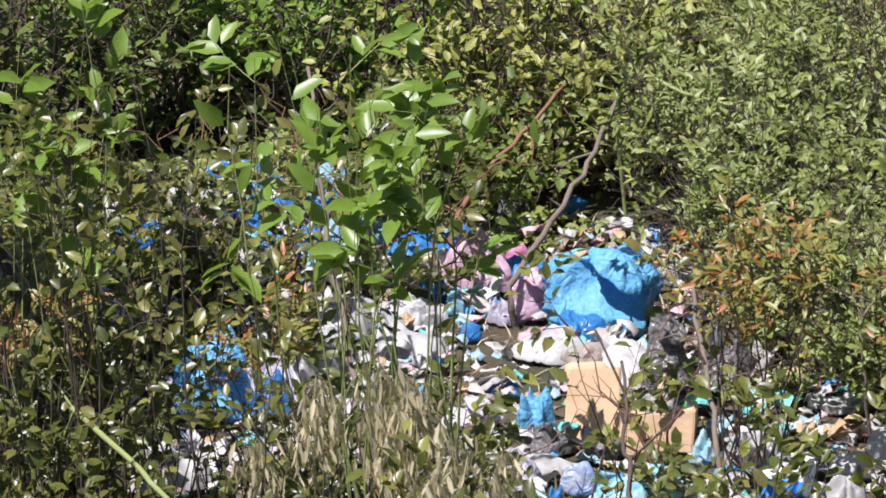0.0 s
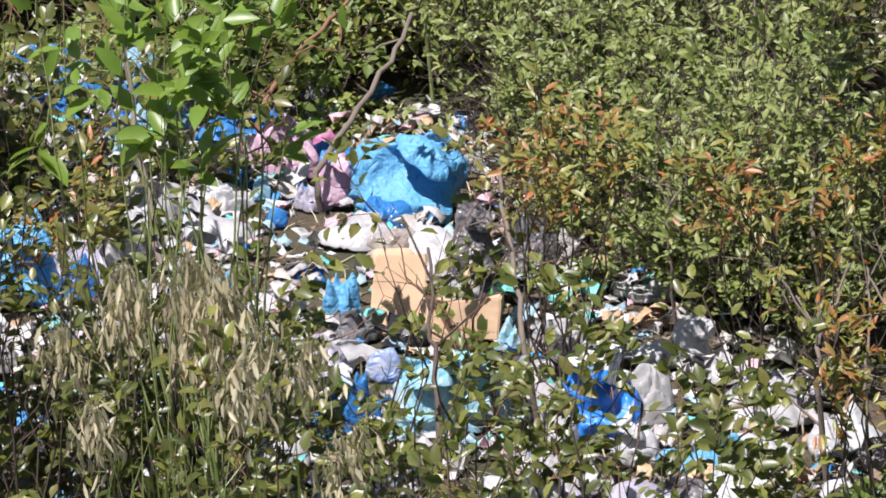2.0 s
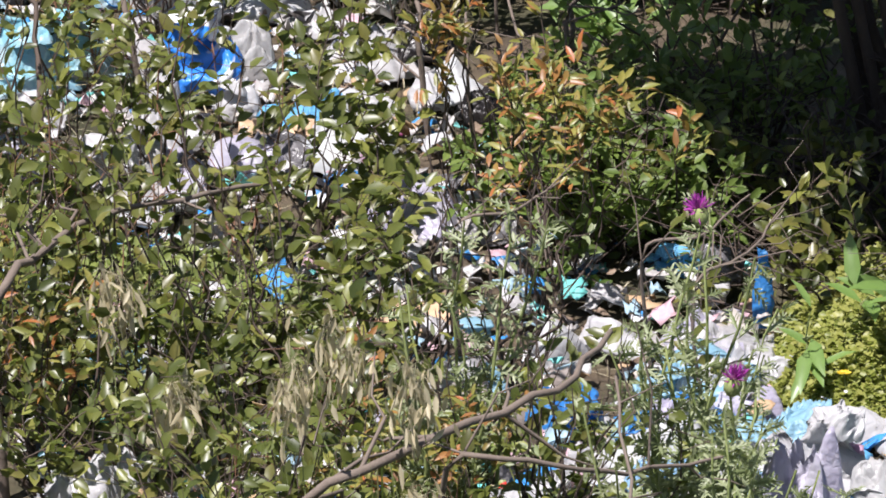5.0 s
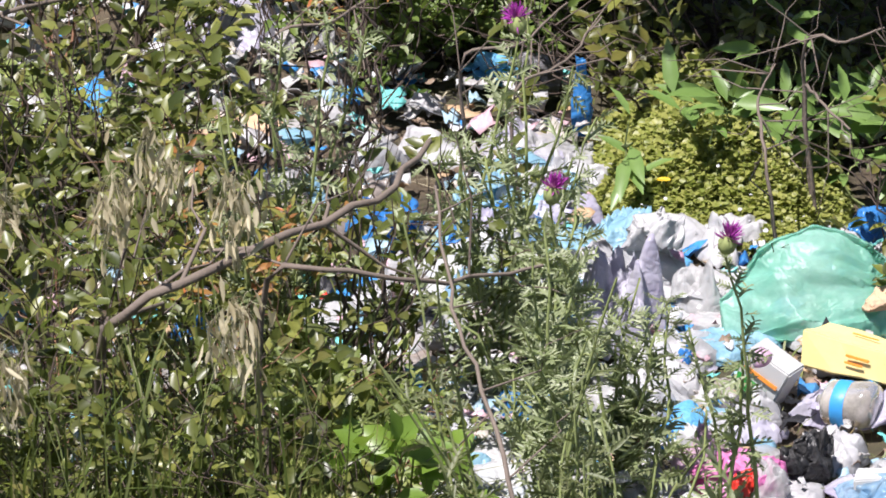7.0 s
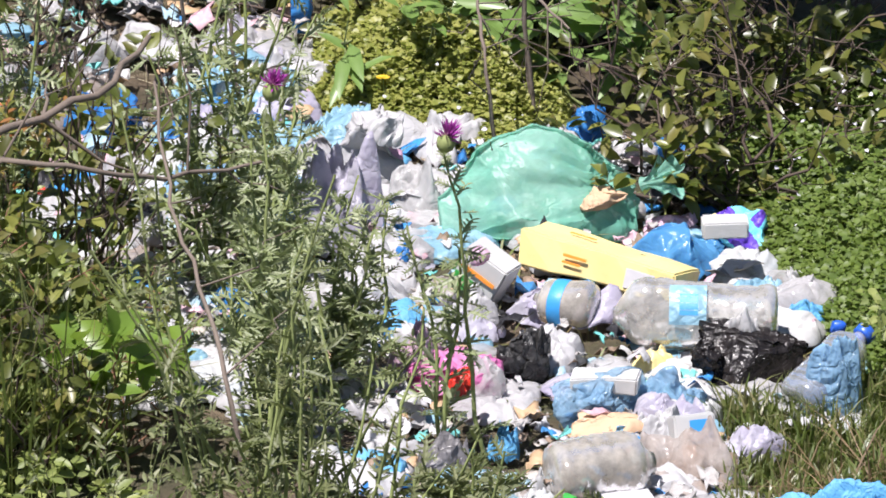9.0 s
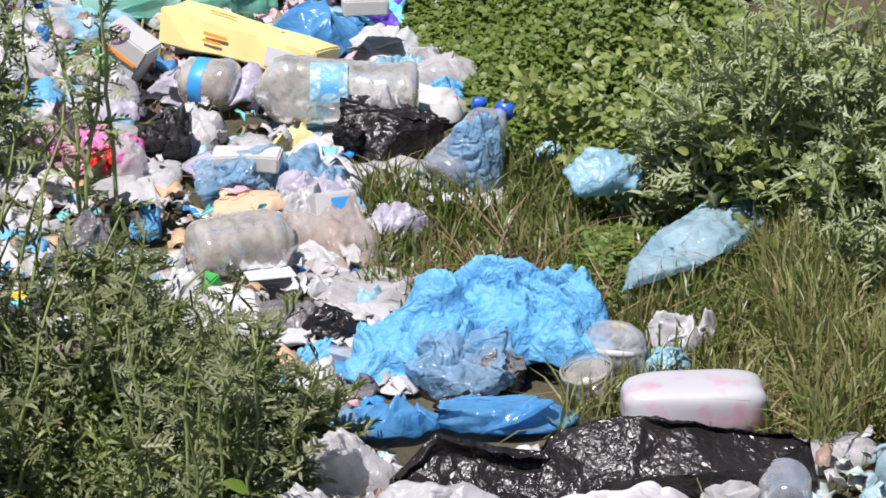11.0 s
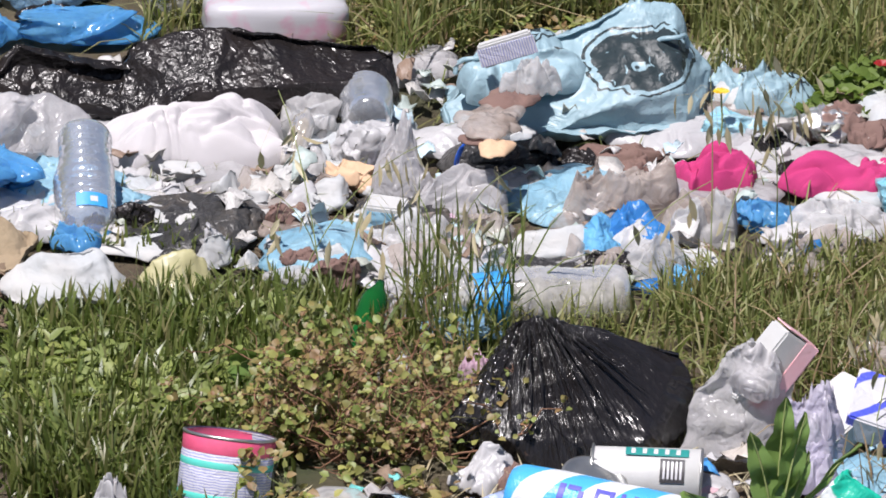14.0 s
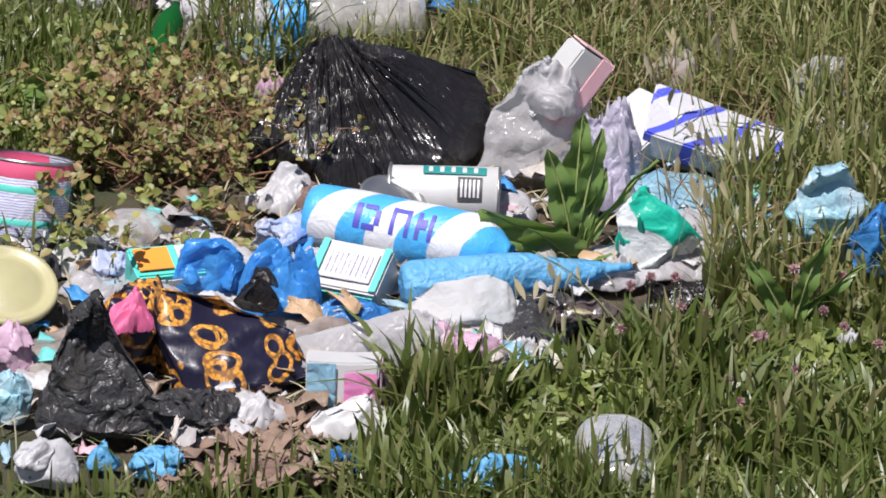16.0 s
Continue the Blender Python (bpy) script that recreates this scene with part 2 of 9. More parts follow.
M_GREENGLASS = plastic("green_bottle_glass", (0.008, 0.11, 0.02), 0.05, 0.04, 0.3, 0.03, col2=(0.005, 0.07, 0.012))
M_EARTH = paint("sandy_clod", rgb(158, 143, 118), 0.95, 0, 0.45, 1.0, col2=rgb(136, 119, 96))

L_DARK = leafy("dark_shrub_leaf", [(0.045, 0.06, 0.016), (0.134, 0.16, 0.035), (0.067, 0.085, 0.02), (0.302, 0.31, 0.07), (0.112, 0.13, 0.03), (0.224, 0.20, 0.05), (0.056, 0.07, 0.018)], 0.34, 0.36)
L_OLIVE = leafy("olive_shrub_leaf", [(0.067, 0.085, 0.02), (0.190, 0.21, 0.05), (0.112, 0.135, 0.03), (0.325, 0.34, 0.08), (0.224, 0.20, 0.06), (0.056, 0.075, 0.018), (0.157, 0.19, 0.045)], 0.36, 0.4)
L_TREFOIL = leafy("yellowish_trefoil_leaf", [(0.218, 0.260, 0.052), (0.364, 0.377, 0.098), (0.465, 0.455, 0.130), (0.277, 0.312, 0.065)], 0.45, 0.42)
L_BRIGHT = leafy("bright_vine_leaf", [(0.14, 0.24, 0.03), (0.22, 0.33, 0.05), (0.17, 0.28, 0.05)], 0.38, 0.4)
L_RED = leafy("reddish_young_leaf", [(0.24, 0.23, 0.05), (0.15, 0.18, 0.04), (0.52, 0.14, 0.05), (0.26, 0.25, 0.06), (0.34, 0.30, 0.07), (0.28, 0.29, 0.07), (0.22, 0.23, 0.05), (0.38, 0.13, 0.06), (0.13, 0.16, 0.035)], 0.4, 0.35)
L_HERB = leafy("herb_leaf", [(0.141, 0.184, 0.046), (0.322, 0.380, 0.103), (0.232, 0.287, 0.103), (0.425, 0.460, 0.138)], 0.45, 0.38)
L_COVER = leafy("groundcover_leaf", [(0.10, 0.16, 0.028), (0.16, 0.23, 0.045), (0.21, 0.28, 0.065), (0.09, 0.14, 0.025)], 0.5, 0.4)
L_THISTLE = leafy("thistle_leaf", [(0.30, 0.34, 0.18), (0.20, 0.25, 0.10), (0.46, 0.49, 0.32), (0.15, 0.19, 0.07)], 0.45, 0.3)
L_THORN = leafy("dull_thistle_leaf", [(0.15, 0.17, 0.07), (0.10, 0.125, 0.045), (0.25, 0.26, 0.13), (0.07, 0.09, 0.03)], 0.5, 0.25)
L_GRASS = leafy("grass_blade", [(0.075, 0.11, 0.024), (0.12, 0.16, 0.035), (0.17, 0.19, 0.055), (0.09, 0.13, 0.028), (0.26, 0.23, 0.11), (0.11, 0.15, 0.032)], 0.38, 0.28)
L_DRYGRASS = leafy("mixed_dry_grass", [(0.15, 0.19, 0.05), (0.28, 0.27, 0.11), (0.18, 0.23, 0.06), (0.40, 0.36, 0.18), (0.14, 0.18, 0.045), (0.27, 0.19, 0.10), (0.20, 0.24, 0.07), (0.33, 0.27, 0.13)], 0.5, 0.35)
L_STRAW = leafy("straw", [(0.55, 0.48, 0.31), (0.68, 0.61, 0.42), (0.48, 0.40, 0.24)], 0.5, 0.3)
L_PARSLEY = leafy("browning_herb_leaf", [(0.216, 0.270, 0.068), (0.297, 0.351, 0.095), (0.351, 0.162, 0.095), (0.162, 0.216, 0.054), (0.486, 0.459, 0.135), (0.270, 0.135, 0.081), (0.243, 0.311, 0.081)], 0.5, 0.38)
L_DOCK = leafy("dock_leaf", [(0.15, 0.25, 0.06), (0.21, 0.32, 0.09)], 0.35, 0.3)
L_YELLOW = leafy("yellow_petals", [(0.75, 0.50, 0.02), (0.8, 0.6, 0.03)], 0.5, 0.3)
L_CLOVER = leafy("clover_head", [(0.50, 0.28, 0.32), (0.6, 0.38, 0.40), (0.42, 0.24, 0.22)], 0.6, 0.3)
L_POPPY = leafy("red_petals", [(0.42, 0.02, 0.02), (0.34, 0.015, 0.02)], 0.5, 0.3)
L_WHITEFLOWER = leafy("small_white_petals", [(0.75, 0.75, 0.78), (0.7, 0.68, 0.8)], 0.5, 0.3)
M_TWIG = bark("grey_twig", (0.10, 0.075, 0.06), (0.21, 0.17, 0.135))
M_DARKTWIG = bark("dark_twig", (0.05, 0.035, 0.028), (0.11, 0.08, 0.06))
M_GREENSTEM = bark("green_stem", (0.16, 0.22, 0.06), (0.28, 0.30, 0.12))
M_REDSTEM = bark("reddish_stem", (0.16, 0.07, 0.04), (0.25, 0.14, 0.08))


# ---- shape tools ----
def hashed(i, j, k, s):
    h = (i * 374761393 + j * 668265263 + k * 2147483647 + s * 974634777) & 0xFFFFFFFF
    h = ((h ^ (h >> 13)) * 1274126177) & 0xFFFFFFFF
    return ((h ^ (h >> 16)) & 0xFFFF) / 65535.0


def vnoise(p, seed=0):
    """Smooth value noise, 0 to 1, at an array of places."""
    p = np.asarray(p, float) + 100.0
    i = np.floor(p).astype(np.int64)
    f = p - i
    f = f * f * (3 - 2 * f)
    r = 0
    for a in (0, 1):
        for b in (0, 1):
            for c in (0, 1):
                w = (f[..., 0] if a else 1 - f[..., 0]) * (f[..., 1] if b else 1 - f[..., 1]) * (f[..., 2] if c else 1 - f[..., 2])
                r = r + w * hashed(i[..., 0] + a, i[..., 1] + b, i[..., 2] + c, seed)
    return r


def unit(v):
    return v / (np.linalg.norm(v, axis=-1, keepdims=True) + 1e-9)


def ridged(p, seed=0):
    return 1 - np.abs(2 * vnoise(p, seed) - 1)


def build(name, verts, polys, mat, parent=None, m=None, smooth=True):
    """One mesh object from arrays of vertices and of polygons (one array for each number of corners)."""
    me = bpy.data.meshes.new(name)
    verts = np.asarray(verts, np.float32)
    polys = [np.asarray(p, np.int32) for p in polys if len(p)]
    idx = np.concatenate([p.ravel() for p in polys])
    tot = np.concatenate([np.full(len(p), p.shape[1], np.int32) for p in polys])
    me.vertices.add(len(verts))
    me.vertices.foreach_set("co", verts.ravel())
    me.loops.add(len(idx))
    me.loops.foreach_set("vertex_index", idx)
    me.polygons.add(len(tot))
    me.polygons.foreach_set("loop_start", np.concatenate([[0], np.cumsum(tot)[:-1]]).astype(np.int32))
    me.polygons.foreach_set("loop_total", tot)
    me.polygons.foreach_set("use_smooth", np.full(len(tot), smooth))
    me.update(calc_edges=True)
    me.validate()
    for one in mat if isinstance(mat, (list, tuple)) else [mat]:
        me.materials.append(one)
    ob = new(name, me)
    if parent:
        ob.parent = parent
    if m is not None:
        ob.matrix_basis = m
    return ob


def gridfaces(rows, cols, wrap=False):
    r, c = np.meshgrid(np.arange(rows - 1), np.arange(cols if wrap else cols - 1), indexing="ij")
    a = (r * cols + c).ravel()
    b = (r * cols + (c + 1) % cols).ravel()
    return np.stack([a, b, b + cols, a + cols], 1)


def lathe(profile, n=24, dent=0.0, seed=0):
    """A turned body about x from (along, radius) pairs, closed at the ends."""
    prof = np.array(profile, float)
    ang = np.linspace(0, 2 * math.pi, n, endpoint=False)
    along = np.repeat(prof[:, 0], n)
    rad = np.repeat(prof[:, 1], n)
    a = np.tile(ang, len(prof))
    v = np.stack([along, rad * np.cos(a), rad * np.sin(a)], 1)
    if dent:
        top = rad.max()
        k = 1 - dent * np.clip(vnoise(v * 14 / max(top * 20, 1), seed) - 0.45, 0, 1) * 2
        v[:, 1:] *= k[:, None]
    quads = gridfaces(len(prof), n, True)
    return v, [quads[:, ::-1], np.arange(n)[None, :], np.arange((len(prof) - 1) * n, len(prof) * n)[::-1][None, :]]


def rounded_box(w, d, h, r=0.004, warp=0.0, seed=0, seg=2):
    """A box on the ground plane with bevelled edges, slightly buckled."""
    bm = bmesh.new()
    bmesh.ops.create_cube(bm, size=1)
    for v in bm.verts:
        v.co = (v.co.x * w, v.co.y * d, (v.co.z + 0.5) * h)
    bmesh.ops.bevel(bm, geom=bm.edges[:], offset=r, segments=seg, affect="EDGES")
    bmesh.ops.subdivide_edges(bm, edges=[e for e in bm.edges if e.calc_length() > 0.06], cuts=4, use_grid_fill=True)
    bm.verts.index_update()
    v = np.array([x.co[:] for x in bm.verts])
    if warp:
        for k in range(3):
            v[:, k] += warp * (vnoise(v * 12 + k * 7, seed + k) - 0.5)
    by = {}
    for f in bm.faces:
        by.setdefault(len(f.verts), []).append([x.index for x in f.verts])
    bm.free()
    return v, list(by.values())


def blob(w, d, h, seed, n=64, fold=0.16, facets=15, sharp=11, streak=1.0, low=0.16, dents=12):
    """A filled or slumped bag: taut facets meeting in creases, fine pleats, flat below."""
    rng = np.random.RandomState(seed)
    th = np.linspace(0.001, math.pi - 0.001, n // 2 + 1)
    ph = np.linspace(0, 2 * math.pi, n, endpoint=False)
    t, p = [a.ravel() for a in np.meshgrid(th, ph, indexing="ij")]
    u = np.stack([np.sin(t) * np.cos(p), np.sin(t) * np.sin(p), np.cos(t)], 1)
    u = unit(u + 0.22 * np.stack([vnoise(u * 1.6 + k * 9, seed + k) - 0.5 for k in range(3)], 1))
    nn = np.concatenate([unit(rng.normal(0, 1, (facets, 3))), [[0, 0, -1.0]]])
    dist = np.concatenate([rng.uniform(0.72, 1.05, facets), [0.7]])
    q = np.clip(u @ nn.T / dist, 0.02, None)
    r = (q ** sharp).sum(1) ** (-1.0 / sharp)
    r = np.minimum(r, 1.45)
    k = unit(rng.normal(0, 1, 3))
    along = u @ k
    lines = np.stack([u[:, 0] * 7 + 4 * along, u[:, 1] * 7, along * 1.5], 1)
    r *= 1 + fold * (ridged(u * 2.1 + seed, seed) - 0.55) + streak * 0.35 * fold * (ridged(lines, seed + 1) - 0.55) + 0.3 * fold * (ridged(u * 6.5, seed + 2) - 0.55)
    v = u * r[:, None]
    # caps pressed inwards leave sharp-edged dents, as in crushed film
    for _ in range(dents):
        nd = unit(rng.normal(0, 1, 3) + np.array([0, -0.3, 0.5]))
        s = v @ nd
        lim = s.max() * rng.uniform(0.6, 0.86)
        v = v - np.where(s > lim, (s - lim) * rng.uniform(1.2, 1.9), 0)[:, None] * nd
    v[:, 2] = np.maximum(v[:, 2], np.quantile(v[:, 2], low))
    size = v.max(0) - v.min(0)
    v = (v - v.min(0)) / size * np.array([w, d, h])
    v[:, :2] -= np.array([w, d]) / 2
    return v, [gridfaces(len(th), n, True)[:, ::-1]]


def film(w, d, h, seed, n=44, ragged=0.42, fine=1.0, thick=0.002):
    """Loose film or paper in a heap: lobed torn outline, sharp leaning folds at three scales, with thickness."""
    a = np.linspace(-1, 1, n)
    x, y = [q.ravel() for q in np.meshgrid(a, a, indexing="ij")]
    k = np.maximum(np.abs(x), np.abs(y))
    rr = np.maximum(np.hypot(x, y), 1e-6)
    round_ = np.stack([x / rr, y / rr, np.full_like(x, seed * 1.7)], 1)
    lobe = 1 - ragged + ragged * (1.5 * vnoise(round_ * 1.6, seed) + 0.3 * vnoise(round_ * 4.0, seed + 1))
    px, py = x / rr * k * lobe, y / rr * k * lobe
    o = np.stack([px, py, np.full_like(x, seed * 1.3)], 1)
    bend = np.stack([vnoise(o * 1.4 + 3, seed + 5), vnoise(o * 1.4 + 9, seed + 6), np.zeros_like(x)], 1) * 1.6
    q = o + bend
    f1 = ridged(q * np.array([1.6, 0.8, 1]), seed + 2) ** 2
    f2 = ridged(q * np.array([2.0, 3.4, 1]), seed + 3) ** 2
    f3 = ridged(q * 6.5, seed + 4) ** 2
    edge = np.clip(1 - k ** 3, 0, 1) ** 0.6
    z = edge * (0.35 + 0.75 * vnoise(o * 1.3, seed + 8)) * (0.5 + 0.8 * f1 + 0.4 * fine * f2 + 0.12 * fine * f3) + 0.16 * f2 * (1 - edge)
    lean = 0.22 * np.stack([vnoise(o * 2.6 + 21, seed + 9), vnoise(o * 2.6 + 33, seed + 10)], 1) - 0.11
    v = np.stack([px + lean[:, 0] * (0.4 + z), py + lean[:, 1] * (0.4 + z), z], 1)
    v = (v - v.min(0)) / (v.max(0) - v.min(0)) * np.array([w, d, h])
    v[:, :2] -= np.array([w, d]) / 2
    top = v + np.array([0, 0, 0.003 + thick])
    low = v + np.array([0, 0, 0.003])
    f = gridfaces(n, n)
    e = n * n
    ring = np.concatenate([np.arange(n), np.arange(1, n) * n + n - 1, (n - 1) * n + np.arange(n - 2, -1, -1), np.arange(n - 2, 0, -1) * n])
    nxt = np.roll(ring, -1)
    return np.concatenate([top, low]), [f, f[:, ::-1] + e, np.stack([nxt, ring, ring + e, nxt + e], 1)]


def drape(w, d, h, seed, n=56, fine=0.5):
    """Cloth heaped in a soft mound with long folds running across it."""
    a = np.linspace(-1, 1, n)
    x, y = [q.ravel() for q in np.meshgrid(a, a, indexing="ij")]
    k = np.maximum(np.abs(x), np.abs(y))
    rr = np.hypot(x, y)
    shrink = np.where(rr > 0, k / np.maximum(rr, 1e-6), 1) * 0.6 + 0.4
    o = np.stack([x, y, np.full_like(x, seed * 1.7)], 1)
    px = x * shrink * (1 + 0.22 * (vnoise(o * 2.1, seed) - 0.5) * 2)
    py = y * shrink * (1 + 0.22 * (vnoise(o * 2.1, seed + 7) - 0.5) * 2)
    bend = np.stack([vnoise(o * 1.3 + 3, seed + 5), vnoise(o * 1.3 + 9, seed + 6), np.zeros_like(x)], 1) * 1.4
    edge = np.clip(1 - k ** 2.2, 0, 1) ** 0.5
    v1 = ridged((o + bend) * np.array([2.6, 0.7, 1]), seed + 2) ** 2
    v2 = ridged((o + bend) * np.array([1.2, 3.8, 1]), seed + 3) ** 2
    v3 = ridged((o + bend) * 6.0, seed + 4) ** 2
    z = edge * (0.7 + 0.5 * vnoise(o * 1.6, seed + 8)) - fine * (0.45 * v1 + 0.25 * v2 + 0.08 * v3) * (0.2 + 0.8 * edge)
    z = (z - z.min()) / np.ptp(z) * h
    top = np.stack([px * w / 2, py * d / 2, z + 0.007], 1)
    low = top - np.array([0, 0, 0.004])
    f = gridfaces(n, n)
    e = n * n
    ring = np.concatenate([np.arange(n), np.arange(1, n) * n + n - 1, (n - 1) * n + np.arange(n - 2, -1, -1), np.arange(n - 2, 0, -1) * n])
    nxt = np.roll(ring, -1)
    return np.concatenate([top, low]), [f, f[:, ::-1] + e, np.stack([nxt, ring, ring + e, nxt + e], 1)]


def hull(points, w, d, h, seed, res=0.012, smooth=3, pleat=0.0, top=(0.0, 0.0, 1.0), crease=0.004, scale=16.0, sag=0.01):
    """A taut skin over a few corners (shares of width, depth, height): flat panels, soft edges, pleats from one gathered corner."""
    size = np.array([w, d, h])
    bm = bmesh.new()
    for p in points:
        bm.verts.new(np.array(p) * size)
    out = bmesh.ops.convex_hull(bm, input=bm.verts[:])
    bmesh.ops.delete(bm, geom=[g for g in out["geom_interior"] if isinstance(g, bmesh.types.BMVert)], context="VERTS")
    for _ in range(7):
        long = [e for e in bm.edges if e.calc_length() > res]
        if not long:
            break
        bmesh.ops.subdivide_edges(bm, edges=long, cuts=1)
        bmesh.ops.triangulate(bm, faces=[f for f in bm.faces if len(f.verts) > 3])
    for _ in range(smooth):
        bmesh.ops.smooth_vert(bm, verts=bm.verts[:], factor=0.5, use_axis_x=True, use_axis_y=True, use_axis_z=True)
    bm.normal_update()
    bm.verts.index_update()
    v = np.array([x.co[:] for x in bm.verts])
    nr = np.array([x.normal[:] for x in bm.verts])
    tri = np.array([[x.index for x in f.verts] for f in bm.faces if len(f.verts) == 3])
    bm.free()
    bend = np.stack([vnoise(v * 9 + 5 * k, seed + k) for k in range(3)], 1) - 0.5
    q = v * scale + bend * 1.6
    s = -sag * vnoise(v * 7, seed + 9) * 2
    s += crease * (ridged(q * np.array([0.6, 1, 1.3]), seed) ** 2 - 0.5) * 2 + 0.45 * crease * (ridged(q * 2.7, seed + 3) ** 2 - 0.5) * 2
    if pleat:
        a = v - np.array(top) * size
        far = np.linalg.norm(a, axis=1)
        turn = np.arctan2(a[:, 0], -a[:, 2] + 0.6 * np.abs(a[:, 1])) * 9.0
        run = np.stack([turn + bend[:, 0] * 2, far * 3.0, a[:, 1] * 3.0], 1)
        s += pleat * (ridged(run, seed + 5) ** 1.5 - 0.5) * np.clip(far / 0.04, 0, 1) * np.exp(-far / (0.7 * h))
        s += 0.4 * pleat * (ridged(run * np.array([2.6, 1, 1]), seed + 6) - 0.5) * np.exp(-far / (0.9 * h))
    v = v + nr * s[:, None]
    v[:, 2] = np.maximum(v[:, 2], 0.0)
    return v, [tri]


def pillow(w, d, h, power=4.5, n=40, dent=0.03, seed=1):
    """A moulded body with broad rounded edges, standing on the ground plane."""
    th = np.linspace(0.001, math.pi - 0.001, n // 2 + 1)
    ph = np.linspace(0, 2 * math.pi, n, endpoint=False)
    t, p = [q.ravel() for q in np.meshgrid(th, ph, indexing="ij")]
    u = np.stack([np.sin(t) * np.cos(p), np.sin(t) * np.sin(p), np.cos(t)], 1)
    s = u / (np.abs(u) ** power).sum(1, keepdims=True) ** (1 / power)
    s *= 1 + dent * (vnoise(u * 1.8 + seed, seed)[:, None] - 0.5) * 2
    v = s * np.array([w / 2, d / 2, h / 2]) + np.array([0, 0, h / 2])
    return v, [gridfaces(len(th), n, True)[:, ::-1]]


def at(x, y, yaw=0.0, z=0.0, rx=0.0, ry=0.0):
    return pose(x, y, z, rx, ry, yaw)


def empty(name, m):
    e = new(name)
    e.empty_display_size = 0.05
    e.matrix_basis = m
    return e


# ---- kinds of things ----
def full(label):
    """Short labels say where the thing lies as well."""
    return label if len(label.split()) > 3 else label + " lying on the dump"


def bag(x, y, w, d, h, mat, label, seed, yaw=0.0, name="plastic_bag", cat="plastic bag", z=0.0, group="", n=56, flaps=2, loose=False, **shape):
    """A rumpled bag: crushed body with loose flaps of its film; loose: only crumpled film."""
    if loose:
        v, f = film(w, d, h, seed, n=n)
        return tagged(build(name, v, f, mat, m=at(x, y, yaw, z)), full(label), cat, group)
    v, f = blob(w, d, h, seed, n=n, **shape)
    ob = tagged(build(name, v, f, mat, m=at(x, y, yaw, z)), full(label), cat, group)
    rng = np.random.RandomState(seed + 77)
    for k in range(flaps):
        a, s = rng.uniform(0, 2 * math.pi), rng.uniform(0.4, 0.65)
        v, f = film(w * s, d * s, h * rng.uniform(0.3, 0.55), seed + 31 * k, n=30)
        build("flap", v, f, mat, ob, pose(0.28 * w * math.cos(a), 0.28 * d * math.sin(a), h * rng.uniform(0.3, 0.55), rng.uniform(-25, 25), rng.uniform(-25, 25), rng.uniform(0, 360)))
    return ob


def taut(x, y, w, d, h, mat, label, seed, points, yaw=0.0, name="plastic_bag", cat="plastic bag", z=0.0, group="", folds=True, **shape):
    """A full or slumped bag with a taut skin."""
    v, f = hull(points, w, d, h, seed, **shape)
    ob = tagged(build(name, v, f, mat, m=at(x, y, yaw, z)), full(label), cat, group)
    if folds and name == "plastic_bag" and w > 0.11 and h > 0.4 * w and z < 0.01:
        rng = np.random.RandomState(seed + 5)
        side = rng.choice([-1, 1])
        v, f = film(w * 0.5, d * 0.55, h * 0.25, seed + 11, n=36)
        build("loose_fold", v, f, mat, ob, pose(side * 0.14 * w, -0.12 * d, 0.62 * h, rng.uniform(5, 25), side * rng.uniform(5, 25), rng.uniform(0, 360)))
    return ob


ROUND = [(-0.5, 0, 0.35), (0.5, 0, 0.35), (-0.38, -0.4, 0.15), (0.38, -0.4, 0.15), (-0.4, 0.4, 0.2), (0.4, 0.4, 0.2), (-0.2, 0, 0.98), (0.22, 0.05, 1.0), (0, -0.5, 0.4), (0.05, 0.5, 0.4), (-0.35, 0, 0.8), (0.37, 0, 0.8), (-0.3, -0.35, 0), (0.3, -0.35, 0), (0.3, 0.35, 0), (-0.3, 0.35, 0)]


def frill(w, h, seed, folds=11):
    """The pleated tuft above a bag's knot."""
    rows, n = 7, folds * 4
    s = np.repeat(np.linspace(0, 1, rows), n)
    a = np.tile(np.linspace(0, 2 * math.pi, n, endpoint=False), rows)
    r = w * (0.14 + 0.45 * np.abs(s - 0.25) ** 1.1) * (1 + 0.35 * s * np.sin(folds * a + seed) + 0.3 * s * np.sin(2 * a + seed))
    v = np.stack([r * np.cos(a), r * np.sin(a), h * s * (1 + 0.25 * np.sin(3 * a + seed))], 1)
    return v, [gridfaces(rows, n, True)]


def sheet(x, y, w, d, h, mat, label, seed, yaw=0.0, name="plastic_sheet", cat="plastic sheet", z=0.0, group="", soft=False, **shape):
    v, f = drape(w, d, h, seed, **shape) if soft else film(w, d, h, seed, **shape)
    return tagged(build(name, v, f, mat, m=at(x, y, yaw, z)), full(label), cat, group)


